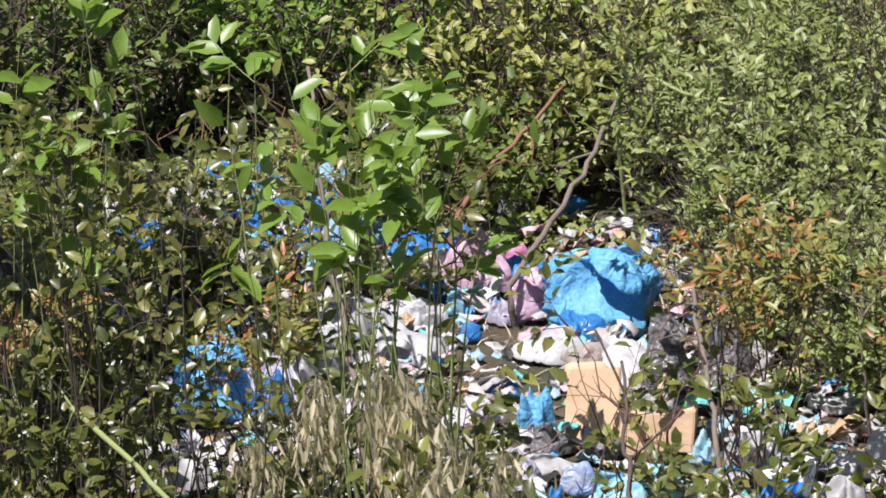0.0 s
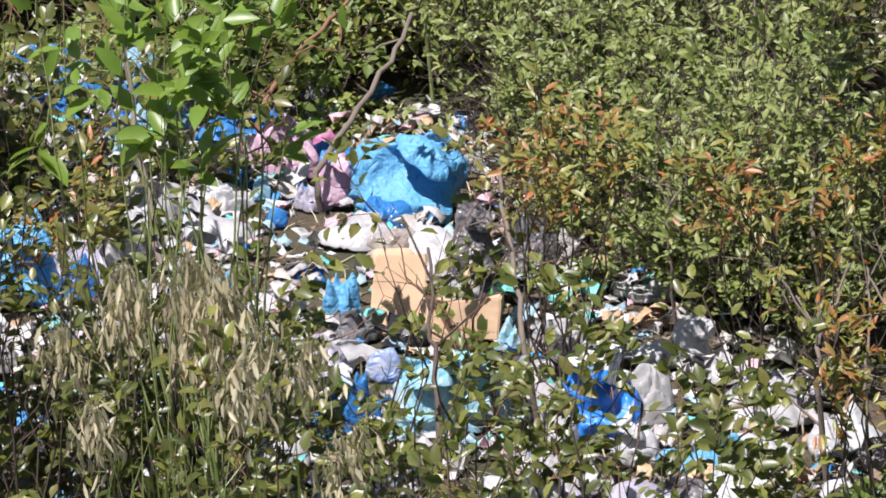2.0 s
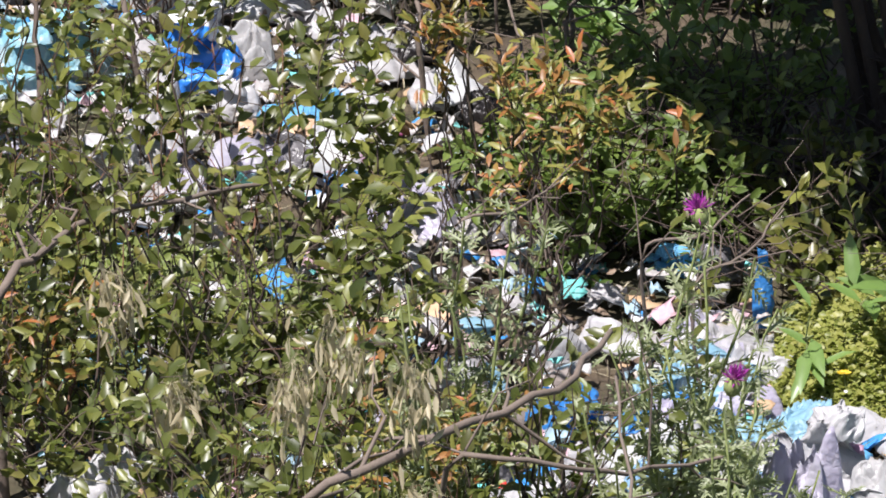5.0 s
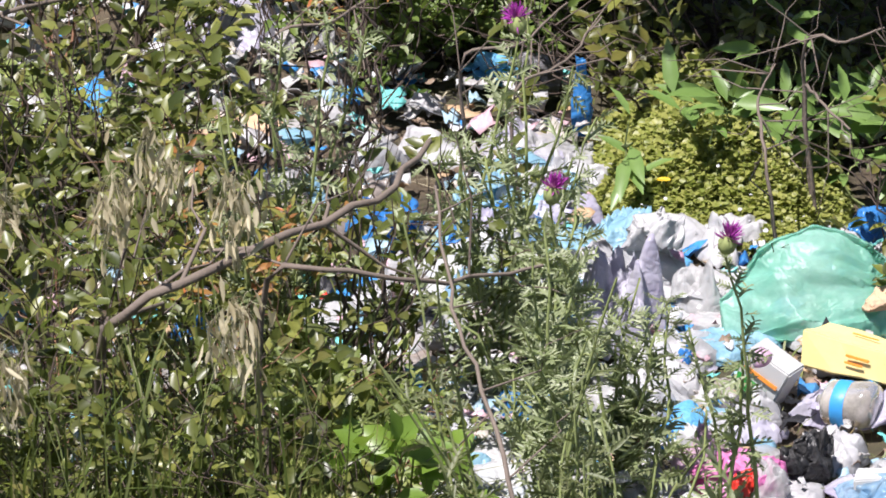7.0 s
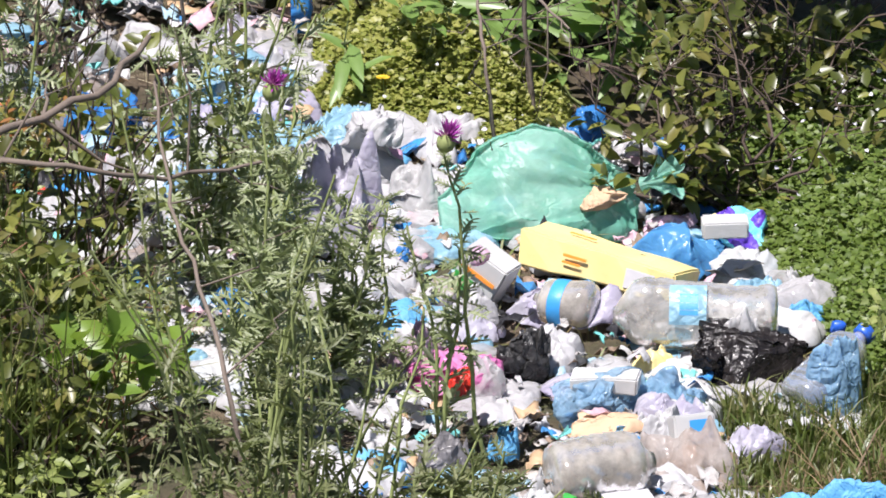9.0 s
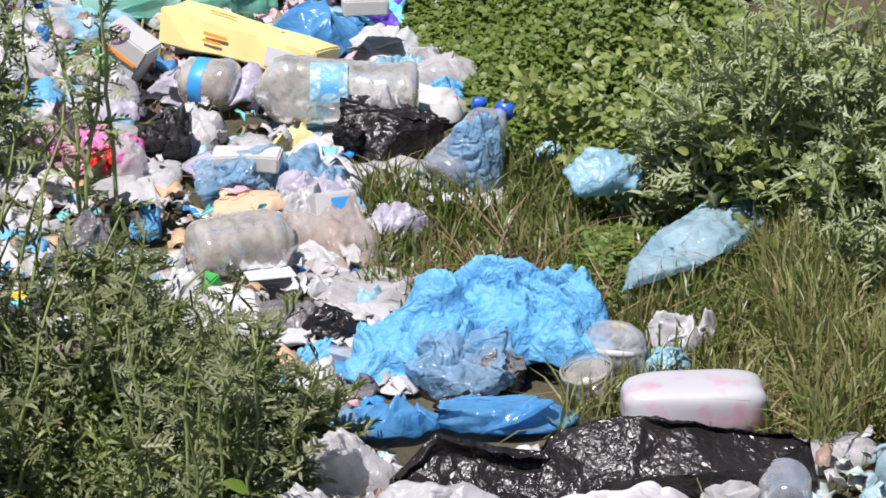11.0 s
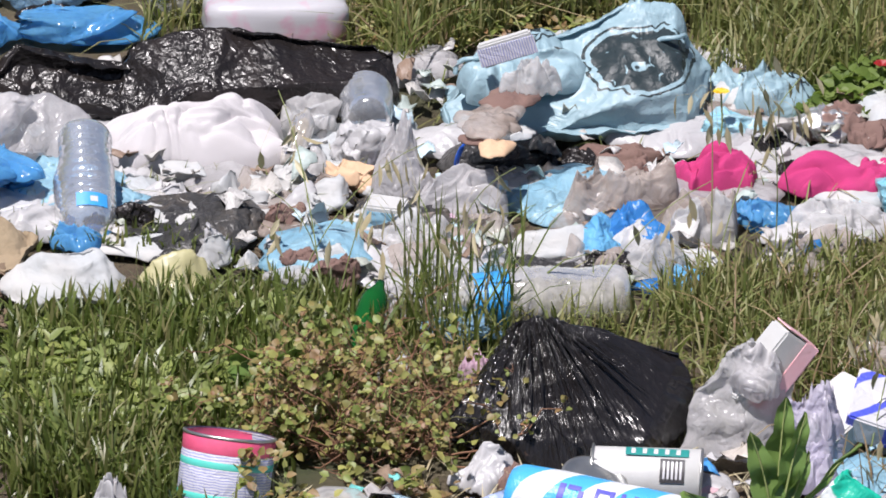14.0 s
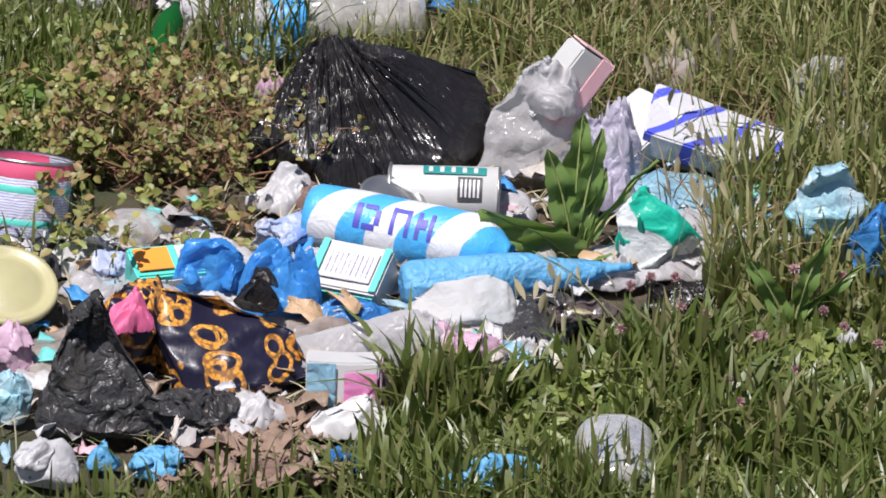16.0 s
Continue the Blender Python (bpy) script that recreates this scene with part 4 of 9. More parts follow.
def litter(poly, n, size, mat, label, seed, name="litter_scraps", h=0.03):
    """Countless bent scraps of film and paper: each a small curled patch with thickness."""
    rng = np.random.RandomState(seed)
    q = inside(poly, n, seed)
    k = 4
    a = np.linspace(-0.5, 0.5, k)
    gx, gy = [g.ravel() for g in np.meshgrid(a, a, indexing="ij")]
    L = rng.uniform(size[0], size[1], n) * rng.choice([1, 1, 1.6], n)
    asp = rng.uniform(0.4, 1.0, n)
    lx = gx[None] * L[:, None] * (1 + rng.normal(0, 0.25, (n, k * k)))
    ly = gy[None] * (L * asp)[:, None] * (1 + rng.normal(0, 0.25, (n, k * k)))
    lz = rng.normal(0, 0.13, (n, k * k)) * L[:, None] + (gx ** 2)[None] * (rng.normal(0, 0.5, n) * L)[:, None]
    yaw, px, py = rng.uniform(0, 6.28, n), rng.uniform(-0.6, 0.6, n), rng.uniform(-0.5, 0.5, n)
    X = lx * np.cos(yaw)[:, None] - ly * np.sin(yaw)[:, None]
    Y = lx * np.sin(yaw)[:, None] + ly * np.cos(yaw)[:, None]
    Z = lz + X * np.tan(px)[:, None] * 0.7 + Y * np.tan(py)[:, None] * 0.7
    Z -= Z.min(1, keepdims=True)
    Z += (rng.uniform(0, 1, n) ** 2 * h)[:, None]
    top = np.stack([X + q[:, :1], Y + q[:, 1:], Z + 0.003], 2)
    low = top - np.array([0, 0, 0.0015])
    v = np.concatenate([top, low], 1).reshape(-1, 3)
    g = gridfaces(k, k)
    ring = np.concatenate([np.arange(k), np.arange(1, k) * k + k - 1, (k - 1) * k + np.arange(k - 2, -1, -1), np.arange(k - 2, 0, -1) * k])
    nx = np.roll(ring, -1)
    one = np.concatenate([g, g[:, ::-1] + k * k, np.stack([nx, ring, ring + k * k, nx + k * k], 1)])
    f = (one[None] + (np.arange(n) * 2 * k * k)[:, None, None]).reshape(-1, 4)
    return tagged(build(name, v, [f], mat), label, "litter", kind="stuff")


# ---- the ground ----
def ground():
    xs = np.concatenate([[-600, -200, -60, -20, -8, -5], np.linspace(-3.5, 8, 150), [9, 12, 20, 60, 200, 600]])
    ys = np.concatenate([[-200, -60, -10, 0, 5, 8, 10], np.linspace(11, 27, 190), [29, 34, 50, 100, 250, 700]])
    X, Y = np.meshgrid(xs, ys, indexing="ij")
    p = np.stack([X.ravel(), Y.ravel(), np.zeros(X.size)], 1)
    z = 0.03 * (vnoise(p * 3.1, 3) - 0.6) + 0.014 * (vnoise(p * 11.0, 4) - 0.5)
    near = (p[:, 0] > -4) & (p[:, 0] < 8.5) & (p[:, 1] > 10.5) & (p[:, 1] < 28)
    p[:, 2] = np.where(near, np.minimum(z, 0.0), -0.012)
    v, f = p, [gridfaces(len(xs), len(ys))]
    return tagged(build("ground", v, f, M_SOIL), "dark earth with weeds and trodden litter", "ground", kind="structure")


ground()

# ---- near part of the dump: bin bags, cartons, bottles, scarf ----
def scarf_material():
    """Navy satin with looping gold chains: two sets of linked oval loops."""
    g = Nodes("navy_scarf_with_gold_chains")
    co = g.coords()
    warp = g.put("ShaderNodeTexNoise", Vector=co, Scale=12.0, Detail=1.0)
    mul = g.put("ShaderNodeVectorMath", i0=warp.outputs["Color"], i1=(0.05, 0.05, 0.05))
    mul.operation = "MULTIPLY"
    add = g.put("ShaderNodeVectorMath", i0=co, i1=mul.outputs[0])
    chain = None
    for off, size, rad in (((0.0, 0.0, 0.0), (17.0, 22.0, 22.0), 0.36), ((0.31, 0.17, 0.4), (24.0, 15.0, 18.0), 0.33)):
        mp = g.put("ShaderNodeMapping", Vector=add.outputs[0])
        mp.inputs["Location"].default_value = off
        mp.inputs["Scale"].default_value = size
        cell = g.put("ShaderNodeTexVoronoi", Vector=mp.outputs[0], Scale=1.0)
        band = g.math("ABSOLUTE", g.math("SUBTRACT", cell.outputs["Distance"], rad))
        line = g.ramp(band, [(0.06, (1, 1, 1)), (0.085, (0, 0, 0))])
        chain = line if chain is None else g.math("MAXIMUM", chain, line)
    link = g.ramp(g.put("ShaderNodeTexVoronoi", Vector=co, Scale=150.0).outputs[0], [(0.35, (1, 1, 1)), (0.7, (0.35, 0.35, 0.35))])
    part = g.ramp(g.noise(8.0, 1), [(0.34, (0, 0, 0)), (0.36, (1, 1, 1))])
    fac = g.math("MULTIPLY", g.math("MULTIPLY", chain, part), link)
    gold = g.mixc(g.noise(60, 2), (0.72, 0.38, 0.05), (0.55, 0.20, 0.03))
    base = g.mixc(fac, (0.011, 0.01, 0.026), gold)
    s = g.put("ShaderNodeBsdfPrincipled", Base_Color=base, Roughness=0.36, Normal=g.bump(g.noise(40, 4), 0.3, 0.004))
    return g.done(s)


def emblem_material():
    """Pale blue shopping bag with a dark ring emblem and scroll marks."""
    g = Nodes("pale_blue_bag_with_dark_emblem")
    x, y, z = g.split()[:3]
    w = g.math("MULTIPLY", g.math("SUBTRACT", g.noise(11, 3, dist=1.0), 0.5), 0.05)
    up = g.math("ADD", g.math("MULTIPLY", z, 0.91), g.math("MULTIPLY", y, 0.42))
    dx = g.math("SUBTRACT", g.math("ADD", x, w), 0.10)
    dz = g.math("SUBTRACT", g.math("ADD", up, w), 0.085)
    rad = g.math("SQRT", g.math("ADD", g.math("MULTIPLY", dx, dx), g.math("MULTIPLY", g.math("MULTIPLY", dz, dz), 2.6)))
    disc = g.ramp(g.math("MULTIPLY", rad, 10.0), [(0.0, (1, 1, 1)), (0.72, (1, 1, 1)), (0.75, (0, 0, 0)), (0.82, (0, 0, 0)), (0.83, (1, 1, 1)), (0.88, (0, 0, 0))], "CONSTANT")
    marks = g.ramp(g.noise(32, 2, 0.4, dist=1.5), [(0.63, (1, 1, 1)), (0.66, (0, 0, 0))])
    fac = g.math("MULTIPLY", disc, marks)
    band = g.ramp(g.noise(16, 1, 0.3, dist=2.2), [(0.63, (0, 0, 0)), (0.645, (1, 1, 1)), (0.68, (1, 1, 1)), (0.69, (0, 0, 0))])
    high = g.ramp(g.math("MULTIPLY", up, 4.0), [(0.66, (0, 0, 0)), (0.78, (1, 1, 1))])
    fac = g.math("MAXIMUM", fac, g.math("MULTIPLY", g.math("MULTIPLY", band, high), 0.9))
    base = g.mixc(fac, rgb(160, 188, 198), (0.035, 0.05, 0.055))
    n = g.bump(g.noise(26, 5, 0.6, dist=1.5), 0.5, 0.01)
    s = g.put("ShaderNodeBsdfPrincipled", Base_Color=base, Roughness=0.34, Normal=n)
    t = g.put("ShaderNodeBsdfTranslucent", Color=base, Normal=n)
    return g.done(g.put("ShaderNodeMixShader", i0=0.3, i1=s, i2=t))


def striped(name, col, col2, width, turn=(0.0, 0.0, 0.0), blur=0.5, rough=0.35, soft=0.02, level=0.5):
    """Broad printed stripes, bent a little with the film."""
    g = Nodes(name)
    mp = g.put("ShaderNodeMapping", Vector=g.coords())
    mp.inputs["Rotation"].default_value = [radians(a) for a in turn]
    wv = g.put("ShaderNodeTexWave", Vector=mp.outputs[0], Scale=0.314 / width, Distortion=blur, Detail=1.0)
    base = g.mixc(g.ramp(wv.outputs["Fac"], [(level - soft, (0, 0, 0)), (level + soft, (1, 1, 1))]), col, col2)
    base = g.mixc(g.ramp(g.noise(17, 6, 0.7), [(0.55, (0, 0, 0)), (0.8, (0.3,) * 3)]), base, (0.18, 0.14, 0.1))
    n = g.bump(g.noise(30, 5, 0.6, dist=1.2), 0.5, 0.008)
    return g.done(g.put("ShaderNodeBsdfPrincipled", Base_Color=base, Roughness=rough, Normal=n))


def stained_material():
    """White moulded plastic with washed-out pink stains."""
    g = Nodes("white_plastic_pink_stain")
    fac = g.ramp(g.noise(13, 4, 0.6), [(0.5, (0, 0, 0)), (0.66, (0.6,) * 3)])
    base = g.mixc(fac, (0.40, 0.395, 0.415), (0.50, 0.13, 0.25))
    return g.done(g.put("ShaderNodeBsdfPrincipled", Base_Color=base, Roughness=0.38, Normal=g.bump(g.noise(30, 4), 0.15, 0.004)))


def binbag_material():
    """Black film drawn into fine pleats that run out from the gathered corner."""
    g = Nodes("pleated_black_film")
    x, y, z = g.split()[:3]
    dx, dz = g.math("ADD", x, 0.062), g.math("SUBTRACT", 0.225, z)
    ang = g.math("ARCTAN2", dx, g.math("ADD", dz, 0.02))
    far = g.math("SQRT", g.math("ADD", g.math("MULTIPLY", dx, dx), g.math("MULTIPLY", dz, dz)))
    run = g.put("ShaderNodeCombineXYZ", X=g.math("MULTIPLY", ang, 9.0), Y=g.math("MULTIPLY", far, 5.0), Z=g.math("MULTIPLY", y, 4.0))
    pleats = g.noise(3.4, 3.0, 0.55, vec=run.outputs[0], dist=0.2)
    fade = g.ramp(g.math("MULTIPLY", far, 3.0), [(0.25, (1, 1, 1)), (0.8, (0.2, 0.2, 0.2))])
    height = g.math("ADD", g.math("MULTIPLY", pleats, fade), g.math("MULTIPLY", g.noise(22, 3), 0.12))
    dust = g.ramp(g.noise(26, 6, 0.7), [(0.62, (0, 0, 0)), (0.8, (0.25, 0.25, 0.25))])
    base = g.mixc(dust, (0.012, 0.0105, 0.0105), (0.16, 0.13, 0.11))
    return g.done(g.put("ShaderNodeBsdfPrincipled", Base_Color=base, Roughness=0.23, Normal=g.bump(height, 0.7, 0.02)))


M_BINBAG = binbag_material()
M_STAIN = stained_material()
M_SCARF = scarf_material()
M_EMBLEM = emblem_material()
M_BLUESTRIPE = striped("blue_white_wrap", (0.62, 0.63, 0.65), rgb(70, 160, 215), 0.075, (0, 0, 32), 1.2)
M_BLUEPATCH = striped("white_film_blue_patches", (0.66, 0.67, 0.69), rgb(50, 128, 222), 0.11, (20, 30, 50), 4.0, 0.35, 0.04, 0.55)
M_GREENPATCH = striped("green_film_white_patches", rgb(28, 168, 142), (0.62, 0.66, 0.66), 0.07, (30, 20, 60), 5.0, 0.3, 0.04, 0.62)
M_TEXT = striped("printed_card", (0.62, 0.61, 0.63), rgb(150, 155, 195), 0.004, (90, 0, 0), 3.0, 0.5, 0.3)
M_PURPLEWRAP = striped("purple_aqua_wrapper", rgb(90, 60, 170), rgb(120, 215, 235), 0.035, (0, 60, 20), 3.0)
M_LOOSE = scrap_material("loose_litter", [(0.6, 0.59, 0.6), rgb(70, 150, 215), (0.6, 0.55, 0.5), (0.62, 0.62, 0.64), rgb(165, 195, 210), (0.3, 0.22, 0.16), (0.6, 0.59, 0.58), rgb(215, 180, 190), (0.03, 0.03, 0.035), rgb(200, 170, 135), (0.7, 0.7, 0.72), rgb(120, 205, 200), (0.45, 0.43, 0.42), (0.5, 0.48, 0.47)])
M_PALELOOSE = scrap_material("pale_litter", [(0.55, 0.53, 0.51), (0.62, 0.61, 0.6), (0.45, 0.48, 0.42), rgb(200, 222, 232), (0.58, 0.56, 0.53), (0.28, 0.2, 0.15), (0.6, 0.58, 0.57), (0.5, 0.58, 0.55)])

tied = taut(2.715, 13.0, 0.385, 0.27, 0.195, M_BINBAG, "shiny black bin bag standing with sharp taut folds", 41, [(-0.21, 0.1, 1.0), (-0.13, 0.15, 0.99), (0.15, 0.12, 0.86), (0.44, 0.05, 0.72), (0.5, -0.05, 0.45), (0.47, -0.15, 0.2), (0.3, -0.3, 0), (-0.5, -0.05, 0.36), (-0.49, -0.1, 0.08), (-0.15, -0.5, 0), (0.15, -0.5, 0), (0.22, -0.46, 0.3), (-0.3, -0.38, 0.32), (-0.4, 0.5, 0), (0.4, 0.5, 0.1)], pleat=0.026, top=(-0.18, 0.1, 1.04), crease=0.002, scale=9, sag=0.012, smooth=2, res=0.008, folds=False)
skin = np.array([q.co[:] for q in tied.data.vertices])
rng = np.random.RandomState(411)
curves = []
for k in range(12):
    s0, s1 = np.array([-0.068 + 0.004 * k, 0.205 - 0.001 * k]), np.array([-0.10 + 0.021 * k + rng.uniform(-0.01, 0.01), rng.uniform(0.03, 0.08) if k % 3 else 0.12])
    run = []
    for s in np.linspace(0.02, rng.uniform(0.7, 1.0), 26):
        q = s0 + (s1 - s0) * s + np.array([0.018 * s * (1 - s), 0.0])
        near = skin[np.hypot(skin[:, 0] - q[0], skin[:, 2] - q[1]) < 0.013]
        run.append((q[0], near[:, 1].min() if len(near) else 0.0, q[1]))
    run = np.array(run)
    for _ in range(3):
        run[1:-1] = (run[:-2] + 2 * run[1:-1] + run[2:]) / 4
    curves.append(run)
radii = rng.uniform(0.0016, 0.0034, (12, 1)) * np.sin(np.linspace(0.25, math.pi - 0.05, 26))[None]
for run, r in zip(curves, radii):
    v, f = prongs(run[None], r[None], 7)
    build("pleat", v, f, M_BINBAG, tied)
taut(2.952, 12.956, 0.183, 0.146, 0.192, M_MILKY, "clear plastic bag with a carton sticking out", 42, [(0.1, 0, 1.0), (0.45, 0, 0.75), (-0.4, 0, 0.55), (-0.5, -0.2, 0.1), (0.4, -0.3, 0.1), (0, -0.5, 0), (0, -0.4, 0.4), (0.5, 0.2, 0.3), (0, 0.5, 0), (-0.1, 0, 0.9)], pleat=0.012, top=(0.1, 0, 0.9), crease=0.007, scale=16, res=0.01)
carton(2.958, 12.955, 0.062, 0.05, 0.125, 14, M_WHITECARD, "pink and white carton in a clear bag", z=0.075, ry=40, panels=[("front", 0.017, 0.0675, 0.024, 0.12, M_PALEROSE), ("top", 0.0, 0.0, 0.055, 0.044, M_PALEROSE), ("right", 0.0, 0.0675, 0.045, 0.12, M_PALEROSE), ("front", 0.0, 0.018, 0.026, 0.02, M_REDINK)])
sheet(3.049, 12.898, 0.105, 0.079, 0.123, M_LILAC, "crumpled pale lilac film under a carton", 43)
M_STROKE = striped("white_card_blue_strokes", (0.46, 0.46, 0.48), rgb(70, 80, 185), 0.05, (0, 25, 40), 5.0, 0.4, 0.03, 0.84)
carton(3.106, 12.948, 0.11, 0.09, 0.05, 30, M_WHITECARD, "white carton opened and folded", z=0.03, ry=-24, rx=12, warp=0.02)
carton(3.199, 12.915, 0.20, 0.10, 0.045, -20, M_STROKE, "white carton printed with blue strokes", z=0.03, ry=16, rx=22, warp=0.018)
taut(3.294, 12.575, 0.132, 0.066, 0.135, M_AQUA, "white and aqua printed bag lying in grass", 44, ROUND, crease=0.008, scale=13, z=0.04)
bag(3.348, 12.527, 0.096, 0.072, 0.113, M_BLUE, "blue plastic bag standing in long grass", 45)
taut(3.406, 13.080, 0.099, 0.074, 0.102, M_MILKY, "clear crumpled film lying in grass", 46, ROUND, crease=0.008, scale=14)
bag(3.396, 12.932, 0.145, 0.094, 0.053, M_MILKY, "clear crumpled film lying in grass", 47, fold=0.25)
bag(3.219, 13.195, 0.108, 0.087, 0.051, M_BROWNFILM, "dirty film half buried in grass", 146, fold=0.25, loose=True)
bag(3.052, 12.589, 0.129, 0.065, 0.130, M_GREENPATCH, "green and white printed plastic bag", 48, fold=0.2)
m = Matrix.Translation((2.785, 12.79, 0.045)) @ pose(0, 0, 0, 0, 0, -14)
can = tagged(empty("tin_can", m), "dented white tin with dark printing, lying", "tin can")
v, f = lathe([(-0.08, 0.001), (-0.08, 0.04), (-0.077, 0.043), (0.02, 0.042), (0.077, 0.043), (0.08, 0.04), (0.08, 0.001)], 36, 0.12, 5)
build("wall", v, f[:1], M_WHITECARD, can)
for e in (-0.079, 0.076):
    v, f = lathe([(e, 0.042), (e + 0.001, 0.0445), (e + 0.003, 0.0445), (e + 0.004, 0.042)], 36)
    build("rim", v, f[:1], M_TIN, can)
wrap(can, 0.0442, -0.03, 0.06, 88, 112, M_TEAL)
wrap(can, 0.0442, 0.02, 0.055, 118, 165, M_BLACKINK)
for e in range(5):
    wrap(can, 0.0448, -0.022 + e * 0.016, -0.016 + e * 0.016, 92, 108, M_WHITEPAD)
    wrap(can, 0.0448, 0.024 + e * 0.006, 0.027 + e * 0.006, 124, 158, M_WHITEPAD)
tin_m = Matrix.Translation((2.70, 12.745, 0.06)) @ pose(0, 0, 0, 22, 8, 12)
ob = tagged(empty("pressed_disc", tin_m), "round pressed tin lid leaning on litter", "lid")
v, f = lathe([(0, 0.048), (0.002, 0.05), (0.005, 0.05), (0.006, 0.045), (0.003, 0.043), (0.003, 0.03), (0.004, 0.028), (0.003, 0.001)], 40)
build("disc", v, f, M_TIN, ob, pose(0, 0, 0, 0, -90))
sheet(2.565, 12.873, 0.105, 0.078, 0.061, M_WHITE, "torn white paper with greenish print", 49, name="torn_paper", cat="paper", fine=0.8)
sheet(2.609, 12.855, 0.072, 0.054, 0.043, M_BROWNCLOTH, "dark red brown rag", 149, name="rag", cat="rag", fine=0.8)
bottle(2.712, 12.655, 0.315, 0.047, -31, M_BLUESTRIPE, "blue and white sleeved drink bottle, crushed", neck=0.06, ribs=0, dent=0.35, seed=8, tilt=-2, z=0.052, patches=[(-0.24, -0.21, 116, 162, M_NAVYINK), (-0.20, -0.14, 116, 125, M_NAVYINK), (-0.20, -0.14, 152, 162, M_NAVYINK), (-0.145, -0.12, 125, 152, M_NAVYINK), (-0.07, -0.05, 112, 162, M_NAVYINK), (-0.05, 0.0, 113, 121, M_NAVYINK), (0.0, 0.02, 112, 162, M_NAVYINK), (0.05, 0.07, 112, 162, M_NAVYINK), (0.07, 0.10, 125, 143, M_NAVYINK), (0.11, 0.13, 112, 162, M_NAVYINK)])
bottle(2.843, 12.535, 0.345, 0.034, 2, M_LBLUE, "light blue plastic bottle, crushed and lying", ribs=0, dent=0.6, seed=9)
bag(2.557, 12.732, 0.128, 0.095, 0.056, M_BLUEWHITE, "blue and pale striped plastic bag", 50)
bag(2.406, 12.586, 0.115, 0.057, 0.102, M_BRIGHTBLUE, "bright blue rumpled thin plastic bag", 51, fold=0.45, streak=1.6)
bag(2.497, 12.510, 0.122, 0.061, 0.119, M_BRIGHTBLUE, "bright blue rumpled thin plastic bag", 52, fold=0.45, streak=1.6, loose=True)
bag(2.594, 12.489, 0.122, 0.065, 0.039, M_BLUE, "blue clear film with bubbles", 152, fold=0.3, loose=True)
bag(2.448, 12.444, 0.067, 0.050, 0.056, M_BLACK, "small piece of black film", 53, z=0.05)
bag(2.417, 12.588, 0.063, 0.047, 0.030, M_PINKCLOTH, "dark pink rag", 153, name="rag", cat="rag")

carton(2.617, 12.581, 0.105, 0.085, 0.06, -32, M_WHITECARD, "white and mint green carton with a barcode", rx=26, panels=[("top", 0.0, 0.0, 0.075, 0.055, M_WHITEPAD), ("left", 0, 0.03, 0.07, 0.045, M_AQUACARD), ("front", 0.0, 0.03, 0.098, 0.05, M_AQUACARD), ("top", 0.046, 0.0, 0.01, 0.08, M_AQUACARD), ("top", -0.046, 0.0, 0.01, 0.08, M_AQUACARD)] + [(a, b, c, d, e, g) for a, b, c, d, e, g in [("top", u + 0.0, 0.0, 0.0026, 0.04, M_NAVYINK) for u in (-0.03, -0.022, -0.015, -0.007, 0.0, 0.007, 0.015, 0.023, 0.03)]])
carton(2.349, 12.612, 0.10, 0.07, 0.065, 4, M_AQUACARD, "white carton with green edge and barcode", rx=12, panels=[("front", -0.028, 0.033, 0.036, 0.052, M_WHITEPAD), ("front", 0.018, 0.033, 0.05, 0.05, M_WHITECARD), ("top", -0.02, 0.0, 0.05, 0.05, M_ORANGE), ("top", 0.03, 0.0, 0.03, 0.05, M_WHITECARD)] + [("front", 0.002 + 0.004 * q, 0.033, 0.002, 0.036, M_NAVYINK) for q in range(9)])
bag(2.341, 12.785, 0.108, 0.081, 0.052, M_CLEAR, "clear rounded plastic packaging", 54, facets=24, sharp=6, fold=0.06, dents=2, flaps=0)
bag(2.287, 12.672, 0.063, 0.048, 0.044, M_BLUEWHITE, "white and blue paper packet", 154)
taut(2.414, 12.338, 0.266, 0.160, 0.142, M_SCARF, "navy satin scarf with gold chain pattern", 55, [(-0.45, 0.2, 1.0), (-0.1, 0.2, 0.95), (0.25, 0, 0.6), (0.5, -0.2, 0.15), (0.45, -0.3, 0), (-0.5, -0.1, 0.6), (-0.35, -0.4, 0.35), (0, -0.5, 0.2), (-0.35, -0.5, 0), (0.1, 0.5, 0), (-0.5, 0.5, 0)], name="scarf", cat="scarf", crease=0.006, scale=11, sag=0.02, smooth=3, res=0.01)
bag(2.247, 12.305, 0.066, 0.049, 0.065, M_ROSE, "pink satin end of a scarf", 56, name="pink_rag", cat="rag", loose=True, z=0.10)
bag(2.266, 12.371, 0.124, 0.093, 0.132, M_SCARF, "fold of navy satin scarf", 156, name="scarf_fold", cat="scarf", fold=0.3)
taut(2.200, 12.204, 0.211, 0.127, 0.221, M_DUSTY, "dusty black bin bag, torn and collapsed", 57, [(-0.05, 0.2, 1.0), (-0.3, 0.1, 0.85), (-0.45, 0, 0.5), (-0.5, -0.2, 0), (0.1, -0.1, 0.66), (0.5, -0.4, 0.05), (0.45, -0.5, 0), (-0.2, -0.5, 0.1), (-0.45, 0.4, 0), (0.3, 0.3, 0)], name="torn_bin_bag", pleat=0.016, top=(-0.1, 0.1, 1.0), crease=0.005, scale=13, sag=0.025, smooth=4, res=0.01)
bag(2.308, 12.182, 0.161, 0.114, 0.070, M_DUSTY, "dusty black film trailing on soil", 58, fold=0.35, streak=2.0)
